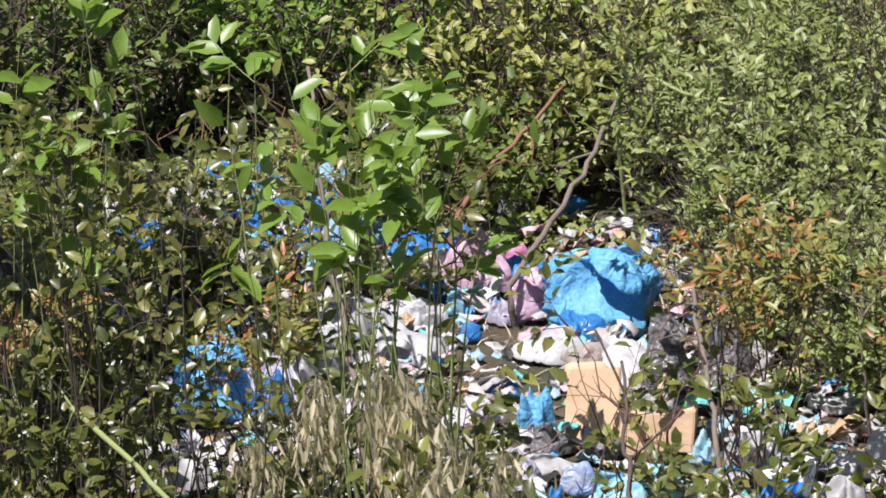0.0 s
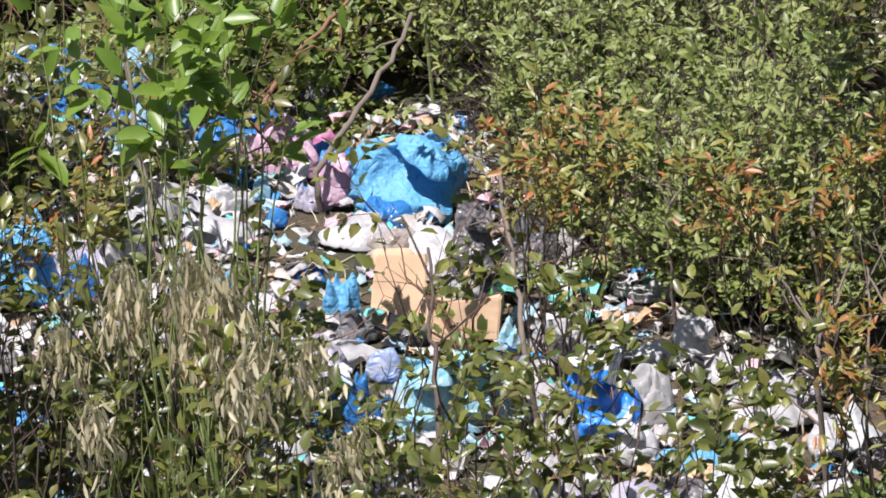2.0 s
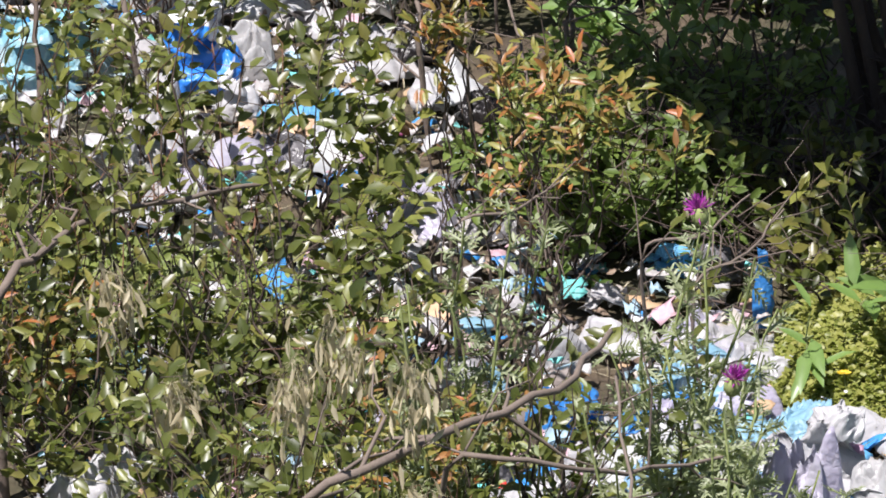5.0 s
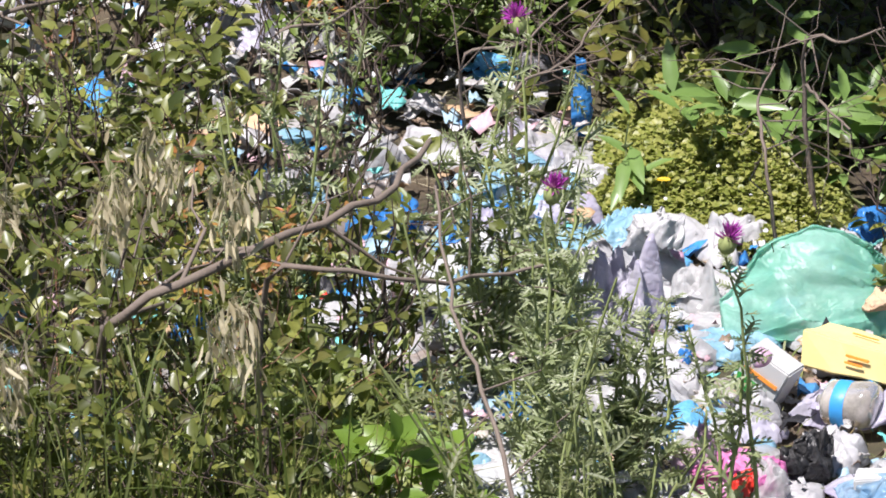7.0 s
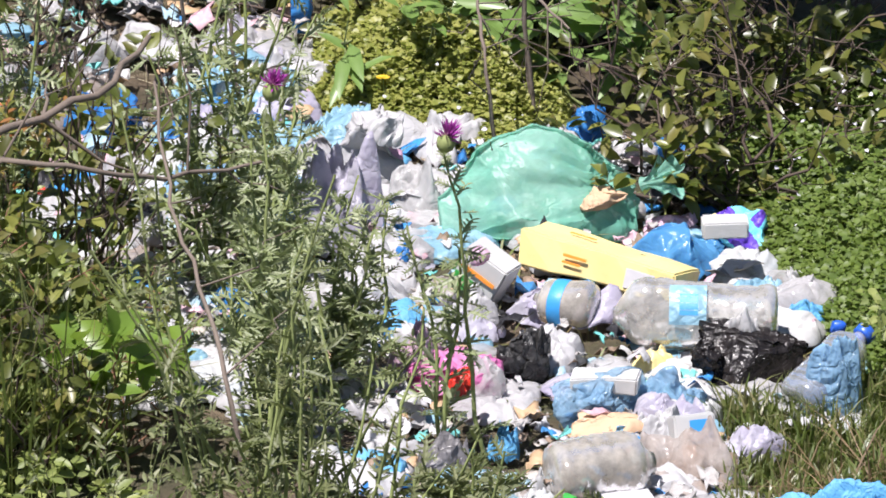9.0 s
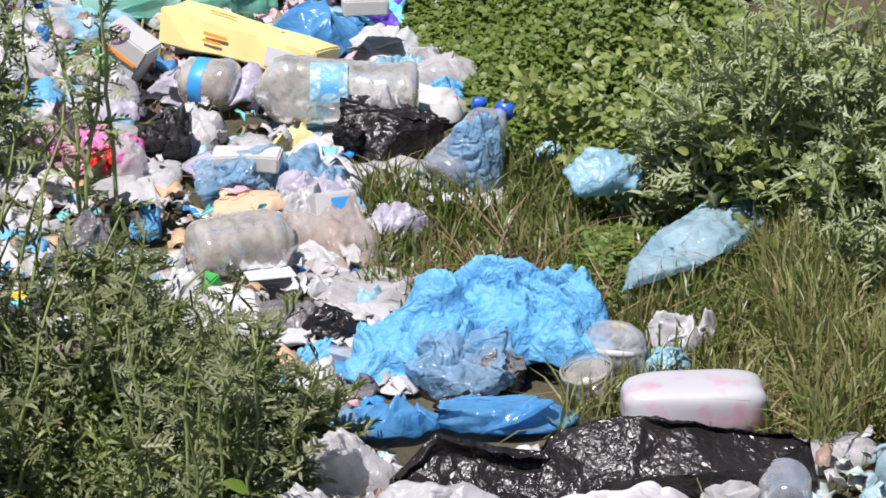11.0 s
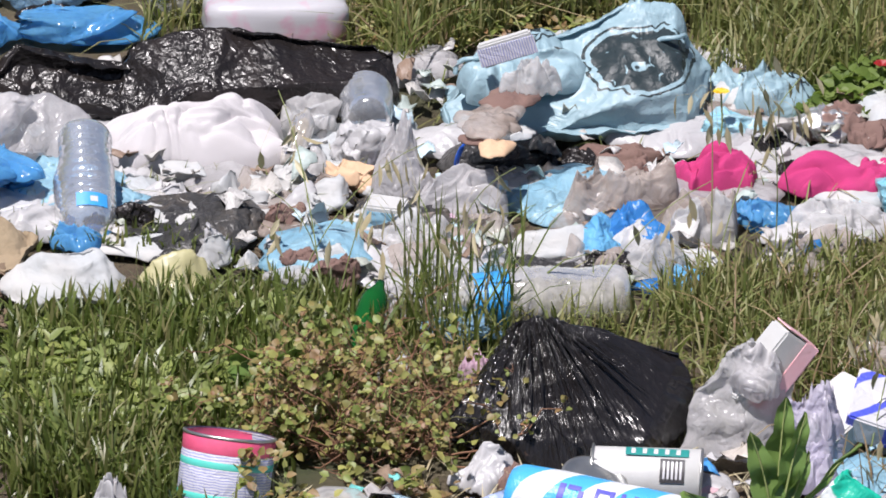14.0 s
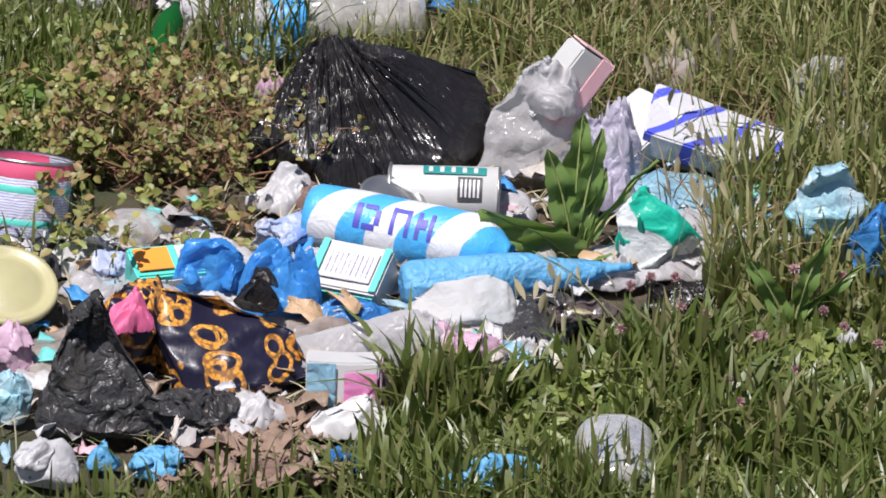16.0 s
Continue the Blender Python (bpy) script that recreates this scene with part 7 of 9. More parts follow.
for sx, sy, sw, sd, sh, mat, lab, sd2 in [
    (1.619, 16.098, 0.136, 0.109, 0.107, M_WHITE, "white plastic bag behind thistles", 520), (1.691, 15.871, 0.125, 0.100, 0.106, M_PINKISH, "pale pink and white bag behind thistles", 521),
    (1.543, 15.734, 0.124, 0.099, 0.083, M_CLEAR, "clear film bag behind thistles", 522), (1.792, 16.047, 0.106, 0.085, 0.087, M_WHITE, "white torn plastic bag", 523), (1.627, 15.636, 0.132, 0.106, 0.070, M_WHITE, "white plastic bag behind thistles", 524),
    (1.500, 15.976, 0.106, 0.085, 0.087, M_PALEBLUE, "pale blue plastic bag behind thistles", 525), (1.437, 16.219, 0.117, 0.094, 0.075, M_WHITE, "white plastic bag among thistles", 526), (1.369, 16.551, 0.129, 0.103, 0.087, M_CLEAR, "clear film among thistles", 527),
    (-0.180, 19.995, 0.199, 0.160, 0.099, M_WHITE, "crumpled white film sheet on the dump", 528), (-0.054, 19.770, 0.186, 0.149, 0.086, M_CLEAR, "crumpled clear film sheet on the dump", 529), (0.041, 20.036, 0.176, 0.141, 0.088, M_WHITE, "white crumpled paper on the dump", 530),
    (0.094, 19.586, 0.196, 0.157, 0.097, M_LILAC, "pale crumpled film on the dump", 531), (-0.021, 19.370, 0.205, 0.164, 0.094, M_CLEAR, "clear crumpled bag on the dump", 532), (-0.168, 19.546, 0.172, 0.138, 0.086, M_PALEBLUE, "pale blue crumpled film on the dump", 533),
    (0.354, 18.973, 0.179, 0.143, 0.095, M_WHITE, "white crumpled bag on the dump", 534), (0.625, 19.735, 0.139, 0.111, 0.078, M_CLEAR, "clear crumpled film on the dump", 535), (-0.284, 19.862, 0.175, 0.140, 0.088, M_WHITE, "white crumpled film on the dump", 536), (0.022, 19.053, 0.179, 0.144, 0.082, M_WHITE, "white torn film on the dump", 537)]:
    if sd2 % 2:
        bag(sx, sy, sw, sd, sh, mat, lab, sd2, n=40, loose=True)
    else:
        taut(sx, sy, sw, sd, sh, mat, lab, sd2, ROUND, res=0.015, crease=0.04 * sw, scale=14, sag=0.1 * sw, smooth=2)

# ---- loose litter between the larger pieces ----
DUMP_NEAR = [(2.262, 14.440), (3.127, 14.446), (3.560, 14.049), (3.461, 13.623), (2.936, 13.501), (2.523, 13.389), (2.447, 13.690), (2.176, 13.767), (1.786, 13.988), (1.894, 14.487)]
DUMP_FRONT = [(2.255, 12.861), (2.582, 12.947), (2.956, 12.950), (3.343, 12.992), (3.320, 12.551), (2.987, 12.526), (2.770, 12.266), (2.595, 12.186), (2.261, 12.079), (2.035, 12.113), (2.082, 12.698)]
DUMP_HEAP = [(1.584, 17.066), (1.986, 17.014), (2.239, 16.921), (2.314, 16.315), (2.435, 15.804), (2.389, 15.624), (2.128, 15.322), (2.242, 14.914), (1.958, 14.502), (1.789, 14.500), (1.585, 15.045), (1.361, 15.575), (1.475, 16.799)]
DUMP_FAR = [(-0.796, 21.773), (-0.332, 22.100), (0.499, 21.474), (0.587, 20.345), (0.994, 20.193), (1.135, 19.213), (1.604, 18.403), (1.683, 17.550), (1.634, 17.060), (1.790, 16.624), (1.552, 15.764), (1.083, 15.824), (0.612, 15.884), (0.079, 17.555), (-0.343, 18.739), (-0.689, 19.889)]
DUMP_WADS = [(2.20, 13.98), (2.60, 14.02), (2.72, 13.80), (3.05, 13.66), (2.95, 13.50), (2.62, 13.50), (2.40, 13.62), (2.18, 13.75)]
THISTLE_LITTER = [(1.154, 16.977), (1.591, 17.099), (1.498, 15.753), (1.104, 15.805)]
litter(DUMP_NEAR, 420, (0.012, 0.034), M_PALELOOSE, "pale scraps of nappies, film and paper", 601)
litter(DUMP_FRONT, 330, (0.012, 0.034), M_LOOSE, "scraps of film, card and paper", 602)
litter(DUMP_HEAP, 800, (0.012, 0.034), M_LOOSE, "scraps of film, card and paper", 603, h=0.03)
litter(DUMP_FAR, 3400, (0.016, 0.042), M_LOOSE, "scraps of film, card and paper under the shrubs", 604, h=0.03)
rng = np.random.RandomState(77)
FILMS = [(M_WHITE, "crumpled white plastic film among the litter"), (M_WHITE, "crumpled white plastic film among the litter"), (M_DIAPER, "soft white padding among the litter"), (M_MILKY, "milky film among the litter"), (M_CLEAR, "crumpled clear film among the litter"), (M_PALEBLUE, "crumpled pale blue film among the litter"), (M_WHITE, "crumpled white paper among the litter"), (M_LILAC, "crumpled pale lilac film among the litter"), (M_BROWNFILM, "stained brownish film among the litter"), (M_BLUE, "crumpled blue film among the litter"), (M_GREY, "crumpled dark grey film among the litter"), (M_LBLUE, "light blue torn film among the litter")]
for poly, many in ((DUMP_FAR, 160), (DUMP_HEAP, 130), (DUMP_NEAR, 84)):
    for k, (fx, fy) in enumerate(inside(poly, many, 40 + many)):
        mat, lab = FILMS[rng.randint(len(FILMS))]
        if many == 84 and (2.62 < fx < 3.12 and fy > 13.75 or fx < 2.75 and fy > 14.08):
            continue
        w = rng.uniform(0.07, 0.17) * (1.6 if many == 160 else 0.8 if many == 84 else 1.1)
        size = (w, w * rng.uniform(0.5, 0.9), w * rng.uniform(0.25, 0.55))
        turn = rng.uniform(0, 360)
        if k % 5 < 3:
            corners = [tuple(np.array(q) * rng.uniform(0.7, 1.15, 3)) for q in ROUND]
            taut(fx, fy, *size, mat, lab, 2000 + many * 10 + k, corners, yaw=turn, res=0.02 + 0.06 * w, crease=0.05 * w, scale=1.7 / w, sag=0.12 * w, smooth=2, name="film_scrap", cat="plastic film", group="crumpled film scraps")
        else:
            bag(fx, fy, *size, mat, lab, 2000 + many * 10 + k, yaw=turn, loose=True, n=26, name="film_scrap", cat="plastic film", group="crumpled film scraps")
BED = [(M_WHITE, "flattened white plastic sheet under the litter"), (M_DIAPER, "soiled white padding spread under the litter"), (M_MILKY, "milky film spread under the litter"), (M_BROWNFILM, "stained clear film spread under the litter"), (M_PALEBLUE, "pale blue film spread under the litter"), (M_DUSTY, "dusty dark film spread under the litter")]
for poly, many, wide in ((DUMP_NEAR, 46, 0.24), (DUMP_FRONT, 26, 0.2), (DUMP_HEAP, 36, 0.22), (THISTLE_LITTER, 34, 0.2)):
    for k, (fx, fy) in enumerate(inside(poly, many, 300 + many)):
        mat, lab = BED[(0, 1, 2, 3, 0, 4, 2, 1, 5, 0)[k % 10]]
        w = wide * rng.uniform(0.7, 1.2)
        bag(fx, fy, w, w * rng.uniform(0.55, 0.9), rng.uniform(0.022, 0.042), mat, lab, 5000 + many * 50 + k, yaw=rng.uniform(0, 360), loose=True, n=34, name="film_sheet", cat="plastic film", group="flattened film")
PALE_SLOPE = [(1.381, 17.499), (1.678, 17.554), (1.709, 16.666), (1.363, 16.597)]
for k, (fx, fy) in enumerate(inside(PALE_SLOPE, 26, 93)):
    mat, lab = ((M_PALEBLUE, "pale blue film heaped behind thistles"), (M_WHITE, "white film heaped behind thistles"), (M_CBLUE, "clear blue film heaped behind thistles"), (M_LILAC, "pale lilac film heaped behind thistles"))[k % 4]
    w = rng.uniform(0.10, 0.19)
    bag(fx, fy, w, w * 0.8, w * rng.uniform(0.35, 0.6), mat, lab, 7200 + k, yaw=rng.uniform(0, 360), loose=True, n=34, name="film_sheet", cat="plastic film", group="flattened film")
for k, (fx, fy) in enumerate(inside(DUMP_WADS, 46, 91)):
    w = rng.uniform(0.055, 0.11)
    corners = [tuple(np.array(q) * rng.uniform(0.75, 1.12, 3)) for q in ROUND]
    taut(fx, fy, w, w * rng.uniform(0.6, 0.9), w * rng.uniform(0.4, 0.65), (M_DIAPER, M_WHITE, M_MILKY, M_DIAPER, M_BROWNFILM)[k % 5], ("used white nappy rolled up", "white plastic wad", "milky plastic wad", "used white nappy rolled up", "stained film wad")[k % 5] + " in the litter", 7000 + k, corners, yaw=rng.uniform(0, 360), res=0.011, crease=0.05 * w, scale=1.6 / w, sag=0.1 * w, smooth=3, name="wad", cat="waste", group="nappies")
litter([(1.559, 13.741), (1.993, 13.685), (1.973, 13.481), (1.511, 13.320)], 500, (0.006, 0.022), paint("soil_crumbs", (0.17, 0.12, 0.08), 0.95, 0, 0.2, 0.8), "loose crumbs of dry soil and bark", 605, name="soil_crumbs", h=0.01)
litter([(2.283, 12.198), (2.487, 12.202), (2.493, 11.992), (2.231, 11.997)], 200, (0.008, 0.03), bark("bark_chips", (0.16, 0.1, 0.07), (0.28, 0.2, 0.15)), "brown bark and soil crumbs", 606, name="soil_crumbs", h=0.01)

for k, poly in enumerate((DUMP_NEAR, DUMP_FRONT, DUMP_HEAP, DUMP_FAR)):
    grass(poly, (900, 700, 900, 1500)[k], (0.02, 0.05), (0.002, 0.005), L_STRAW if k % 2 else L_DRYGRASS, "broken dry stalks and straw among litter", 690 + k, lean=2.2, name="straw_debris", droop=0.3)
# ---- grass and weeds on the open side ----
grass([(2.709, 14.383), (2.783, 14.443), (2.950, 14.562), (3.199, 14.530), (3.657, 15.443), (3.390, 16.708), (2.740, 15.150), (2.717, 14.734)], 16000, (0.05, 0.14), (0.003, 0.0055), L_DRYGRASS, "long green and straw-coloured meadow grass", 701, lean=0.6)
grass([(2.102, 15.184), (2.168, 15.662), (2.423, 15.708), (2.674, 15.596), (2.813, 15.191), (2.594, 14.729), (2.454, 14.940), (2.254, 15.201)], 5000, (0.025, 0.075), (0.003, 0.006), L_GRASS, "short green grass and weeds", 702, lean=0.6)
cover([(2.252, 15.189), (2.385, 15.451), (2.636, 15.367), (2.498, 14.983)], 2600, 0.05, (0.015, 0.035), L_COVER, "fresh green weeds with narrow leaves", 703, ratio=0.35)
grass([(2.789, 12.245), (2.990, 12.360), (3.339, 12.362), (3.254, 11.639), (2.404, 11.769), (2.559, 12.086)], 4300, (0.045, 0.12), (0.005, 0.016), L_GRASS, "lush broad-bladed green grass", 704, lean=0.55)
cover([(2.752, 12.180), (2.979, 12.307), (3.331, 12.327), (3.254, 11.639), (2.404, 11.769), (2.552, 12.052)], 2600, 0.055, (0.016, 0.045), L_HERB, "mixed clover and plantain leaves in grass", 714, ratio=0.42)
grass([(2.580, 12.153), (2.612, 12.272), (2.735, 12.253), (2.733, 12.094)], 160, (0.07, 0.13), (0.007, 0.014), L_GRASS, "broad grass clump by a carton", 715, lean=0.5)
grass([(2.029, 12.080), (2.255, 12.045), (2.503, 12.042), (2.463, 11.760), (1.988, 11.832)], 420, (0.03, 0.09), (0.004, 0.009), L_GRASS, "sparse grass in front of litter", 716, lean=0.5)
grass([(2.311, 14.526), (2.440, 14.889), (2.584, 15.092), (2.831, 15.011), (2.722, 14.404), (2.427, 14.581)], 1500, (0.03, 0.09), (0.003, 0.006), L_DRYGRASS, "rough grass round litter", 717, lean=0.8)
grass([(2.421, 12.971), (2.541, 13.494), (2.765, 13.462), (3.181, 13.401), (3.098, 13.028), (2.746, 12.942)], 1500, (0.03, 0.10), (0.003, 0.006), L_DRYGRASS, "rough grass round litter", 718, lean=0.8)
cover([(2.668, 14.457), (3.146, 14.537), (3.443, 15.339), (2.773, 15.320)], 3500, 0.05, (0.012, 0.03), L_PARSLEY, "weeds and dead leaves low in the grass", 719, ratio=0.4)
grass([(3.081, 12.438), (3.210, 12.854), (3.549, 12.804), (3.416, 12.278)], 1300, (0.06, 0.14), (0.004, 0.010), L_DRYGRASS, "tall mixed grass with brown stalks", 705, lean=0.45)
grass([(2.948, 13.496), (3.167, 13.595), (3.495, 13.619), (3.451, 13.067), (3.122, 13.108), (3.040, 13.198), (2.927, 13.395)], 3400, (0.04, 0.10), (0.003, 0.006), L_DRYGRASS, "rough grass with dry stalks", 706, lean=0.6)
grass([(2.579, 13.541), (2.743, 13.500), (2.692, 13.322), (2.562, 13.257), (2.528, 13.444)], 170, (0.08, 0.2), (0.003, 0.005), L_GRASS, "tall thin grass between litter", 707, lean=0.4)
grass([(1.976, 13.532), (2.469, 13.596), (2.496, 13.265), (2.289, 12.976), (2.152, 12.784), (1.888, 12.912)], 4600, (0.04, 0.095), (0.003, 0.008), L_GRASS, "thick green grass and weeds", 708, lean=0.5)
cover([(1.971, 13.492), (2.455, 13.515), (2.308, 13.091), (1.904, 13.025)], 1500, 0.05, (0.02, 0.05), L_HERB, "broad green weed leaves", 709, ratio=0.45)
grass([(1.378, 13.619), (1.973, 13.542), (2.391, 13.613), (2.460, 13.276), (2.305, 13.098), (1.336, 13.224)], 2800, (0.025, 0.06), (0.003, 0.007), L_GRASS, "short green grass in front of litter", 710, lean=0.6)
grass([(1.792, 13.901), (2.254, 13.821), (2.398, 13.654), (2.220, 13.719), (2.008, 13.788)], 380, (0.03, 0.075), (0.003, 0.006), L_GRASS, "grass tufts growing through litter", 711, lean=0.5)
cover([(3.281, 14.127), (3.401, 14.387), (3.784, 14.459), (3.667, 13.969), (3.464, 14.060)], 2600, 0.06, (0.012, 0.028), L_COVER, "clover patch beside litter", 712)
grass([(1.186, 13.362), (2.406, 13.203), (2.245, 12.742), (1.141, 12.887)], 1000, (0.03, 0.09), (0.003, 0.007), L_GRASS, "short grass on dry soil", 740, lean=0.6)
cover([(1.369, 13.539), (2.186, 13.392), (2.131, 13.043), (1.328, 13.147)], 520, 0.04, (0.012, 0.035), L_HERB, "low weeds on dry soil", 741, ratio=0.5)
grass([(3.138, 14.257), (3.278, 14.854), (3.799, 14.917), (3.652, 14.288), (3.318, 14.213)], 3600, (0.04, 0.12), (0.003, 0.006), L_DRYGRASS, "long meadow grass behind litter", 742, lean=0.6)
grass([(3.290, 12.842), (3.472, 13.612), (3.845, 13.623), (3.616, 12.736)], 2600, (0.05, 0.14), (0.003, 0.006), L_DRYGRASS, "tall mixed grass round film bags", 743, lean=0.6)
cover([(-1.081, 20.407), (-1.173, 22.677), (-0.711, 22.479), (-0.691, 21.578), (-0.801, 20.587)], 3200, 0.22, (0.018, 0.04), L_DARK, "dark weeds under the shrubs", 744, ratio=0.5)
cover([(-0.866, 22.014), (-0.333, 22.244), (0.326, 21.532), (0.223, 21.314), (-0.607, 21.753)], 1600, 0.16, (0.016, 0.035), L_HERB, "green weeds at the dump's upper edge", 745, ratio=0.5)
grass([(2.143, 15.079), (2.226, 15.268), (2.438, 15.190), (2.520, 14.834), (2.400, 14.947)], 900, (0.03, 0.08), (0.003, 0.006), L_GRASS, "short green grass beside a blue bag", 746, lean=0.7)
L_DEAD = leafy("dead_brown_stalk", [(0.20, 0.13, 0.07), (0.30, 0.21, 0.11), (0.14, 0.09, 0.05), (0.38, 0.30, 0.17)], 0.6, 0.2)
for k, (poly, n) in enumerate((([(2.709, 14.383), (2.95, 14.562), (3.199, 14.53), (3.657, 15.443), (3.39, 16.708), (2.74, 15.15)], 1500), ([(2.93, 13.45), (3.5, 13.6), (3.85, 13.6), (3.6, 12.75), (3.1, 12.45), (3.05, 13.05)], 700), ([(2.15, 15.15), (2.4, 15.3), (2.55, 14.9), (2.4, 14.85)], 300))):
    grass(poly, n, (0.05, 0.13), (0.002, 0.004), L_DEAD, "dead brown stalks leaning through the grass", 760 + k, lean=1.1, name="dead_stalks", droop=0.4)
# tall grass in the gaps on the near right
grass([(2.495, 11.923), (3.295, 11.802), (3.193, 11.401), (2.416, 11.521)], 2500, (0.06, 0.15), (0.005, 0.011), L_GRASS, "lush green grass nearest the viewer", 713, lean=0.5)
rng = np.random.RandomState(5)
for k, (fx, fy) in enumerate(inside([(2.808, 12.260), (2.955, 12.383), (3.324, 12.365), (3.205, 11.884), (2.924, 12.066)], 16, 8)):
    h = rng.uniform(0.07, 0.12)
    ob = tagged(empty("clover_flower", at(fx, fy)), "pink clover head on a thin stalk", "flower", "clover flowers")
    c = np.stack([[0, 0, -0.005], [0.004, 0, h / 2], [0.006, 0.002, h]])[None]
    v, f = prongs(np.array(c, float), np.full((1, 3), 0.001), 4)
    build("stalk", v, f, M_GREENSTEM, ob)
    d = unit(rng.normal(0, 1, (60, 3)) + np.array([0, 0, 0.5]))
    v, f = leaves(np.tile([0.006, 0.002, h], (60, 1)), d, rng.normal(0, 1, (60, 3)), np.full(60, 0.009), np.full(60, 0.003))
    build("petals", v, f, L_CLOVER, ob)
for k, (fx, fy, h) in enumerate([(2.578, 15.121, 0.055), (2.471, 14.841, 0.059), (1.516, 14.909, 0.136), (3.149, 14.031, 0.099), (1.757, 17.165, 0.076), (1.520, 14.966, 0.108)]):
    ob = tagged(empty("yellow_flower", at(fx, fy)), "small yellow daisy flower on a stalk", "flower", "yellow flowers")
    v, f = prongs(np.array([[[0, 0, -0.005], [0.004, 0, h / 2], [0, 0, h]]]), np.full((1, 3), 0.0015), 4)
    build("stalk", v, f, M_GREENSTEM, ob)
    a = np.linspace(0, 2 * math.pi, 14, endpoint=False)
    d = np.stack([np.cos(a), np.sin(a) * 0.8, np.full(14, 0.35)], 1)
    v, f = leaves(np.tile([0, 0, h], (14, 1)), d, np.tile([0, -0.4, 1.0], (14, 1)), np.full(14, 0.014), np.full(14, 0.006))
    build("petals", v, f, L_YELLOW, ob)


for k, (fx, fy, h) in enumerate([(3.436, 14.176, 0.07), (3.487, 14.102, 0.05)]):
    ob = tagged(empty("poppy", at(fx, fy)), "small dark red poppy on a thin stalk", "flower", "red flowers")
    v, f = prongs(np.array([[[0, 0, -0.005], [0.004, 0, h / 2], [0, 0, h]]]), np.full((1, 3), 0.0012), 4)
    build("stalk", v, f, M_GREENSTEM, ob)
    a = np.linspace(0, 2 * math.pi, 6, endpoint=False)
    d = np.stack([np.cos(a), np.sin(a), np.full(6, 0.5)], 1)
    v, f = leaves(np.tile([0, 0, h], (6, 1)), d, np.tile([0, -0.4, 1.0], (6, 1)), np.full(6, 0.015), np.full(6, 0.015))
    build("petals", v, f, L_POPPY, ob)


def dock(x, y, specs, label, seed):
    """A rosette of long upright dock leaves, each with a wavy edge and pale midrib."""
    ob = tagged(empty("dock_plant", at(x, y)), label, "weed")
    for k, (ax, ay, h, w, bend) in enumerate(specs):
        n = 15
        s = np.linspace(0, 1, n)
        mid = np.stack([ax * s + bend * s ** 2, ay * s, h * s * (1 - 0.12 * s)], 1)
        half = 1.8 * w * np.sin(np.pi * np.clip(s * 0.93 + 0.05, 0, 1)) ** 0.75 * (1 + 0.12 * np.sin(s * 26 + k)) * 0.5
        th = 0.4 * k
        side = np.array([math.cos(th * 0.5), 0.3 * math.sin(th), 0.0])
        cols = [mid - side * half[:, None] + np.array([0, -0.004, 0]), mid - side * half[:, None] * 0.5, mid + np.array([0, 0.004, 0]), mid + side * half[:, None] * 0.5, mid + side * half[:, None] + np.array([0, -0.004, 0])]
        top = np.stack(cols, 1).reshape(-1, 3)
        top[:, 1] += 0.006 * np.sin(top[:, 2] * 120 + k)
        build("leaf", top, [gridfaces(n, 5)], L_DOCK, ob)
        v, f = prongs(mid[None] + np.array([0, -0.002, 0]), np.linspace(0.003, 0.0008, n)[None], 4)
        build("midrib", v, f, M_GREENSTEM, ob)
    return ob


dock(2.940, 12.626, [(-0.11, -0.02, 0.12, 0.055, -0.03), (-0.06, -0.05, 0.10, 0.05, -0.02), (-0.02, 0.02, 0.20, 0.028, -0.02), (0.005, 0.05, 0.24, 0.036, 0.012), (0.03, 0.03, 0.22, 0.034, 0.012), (0.05, 0.03, 0.15, 0.03, 0.0), (0.09, 0.02, 0.17, 0.034, 0.03), (0.02, -0.06, 0.05, 0.03, 0.02)], "green dock plant with long upright leaves", 1)
dock(2.303, 13.209, [(-0.03, 0, 0.10, 0.04, 0), (0.03, 0.01, 0.09, 0.04, 0.02), (0.0, -0.02, 0.08, 0.035, 0.01)], "broad green weed with upright leaves", 2)
dock(3.190, 12.348, [(-0.05, 0, 0.15, 0.02, -0.02), (0.02, 0, 0.18, 0.018, 0.03), (0.05, 0, 0.12, 0.022, 0.05)], "tall broad grass-like weed", 3)
# browning herb beside the tin
for k, (bx, by) in enumerate([(2.299, 13.033), (2.392, 13.002), (2.484, 13.010), (2.378, 13.161), (2.479, 13.168)]):
    bush(bx, by, 0.17, 0.16, 0.15 - 0.02 * (k > 2), 30, 22, (0.007, 0.017), L_PARSLEY, "low browning herb with reddish stems", 720 + k, name="herb", ratio=0.85, wood=M_REDSTEM, thick=0.002, cat="weed", start=0.3, low=0.3, gaps=0.36)
bush(2.241, 12.736, 0.09, 0.08, 0.13, 14, 14, (0.010, 0.022), L_PARSLEY, "green lobed weed in front of a tin", 726, name="herb", ratio=0.7, wood=M_GREENSTEM, thick=0.0018, cat="weed", start=0.3)
bush(2.414, 12.751, 0.10, 0.08, 0.07, 14, 14, (0.010, 0.024), L_PARSLEY, "yellowish lobed weed among litter", 727, name="herb", ratio=0.7, wood=M_REDSTEM, thick=0.0018, cat="weed", start=0.3)
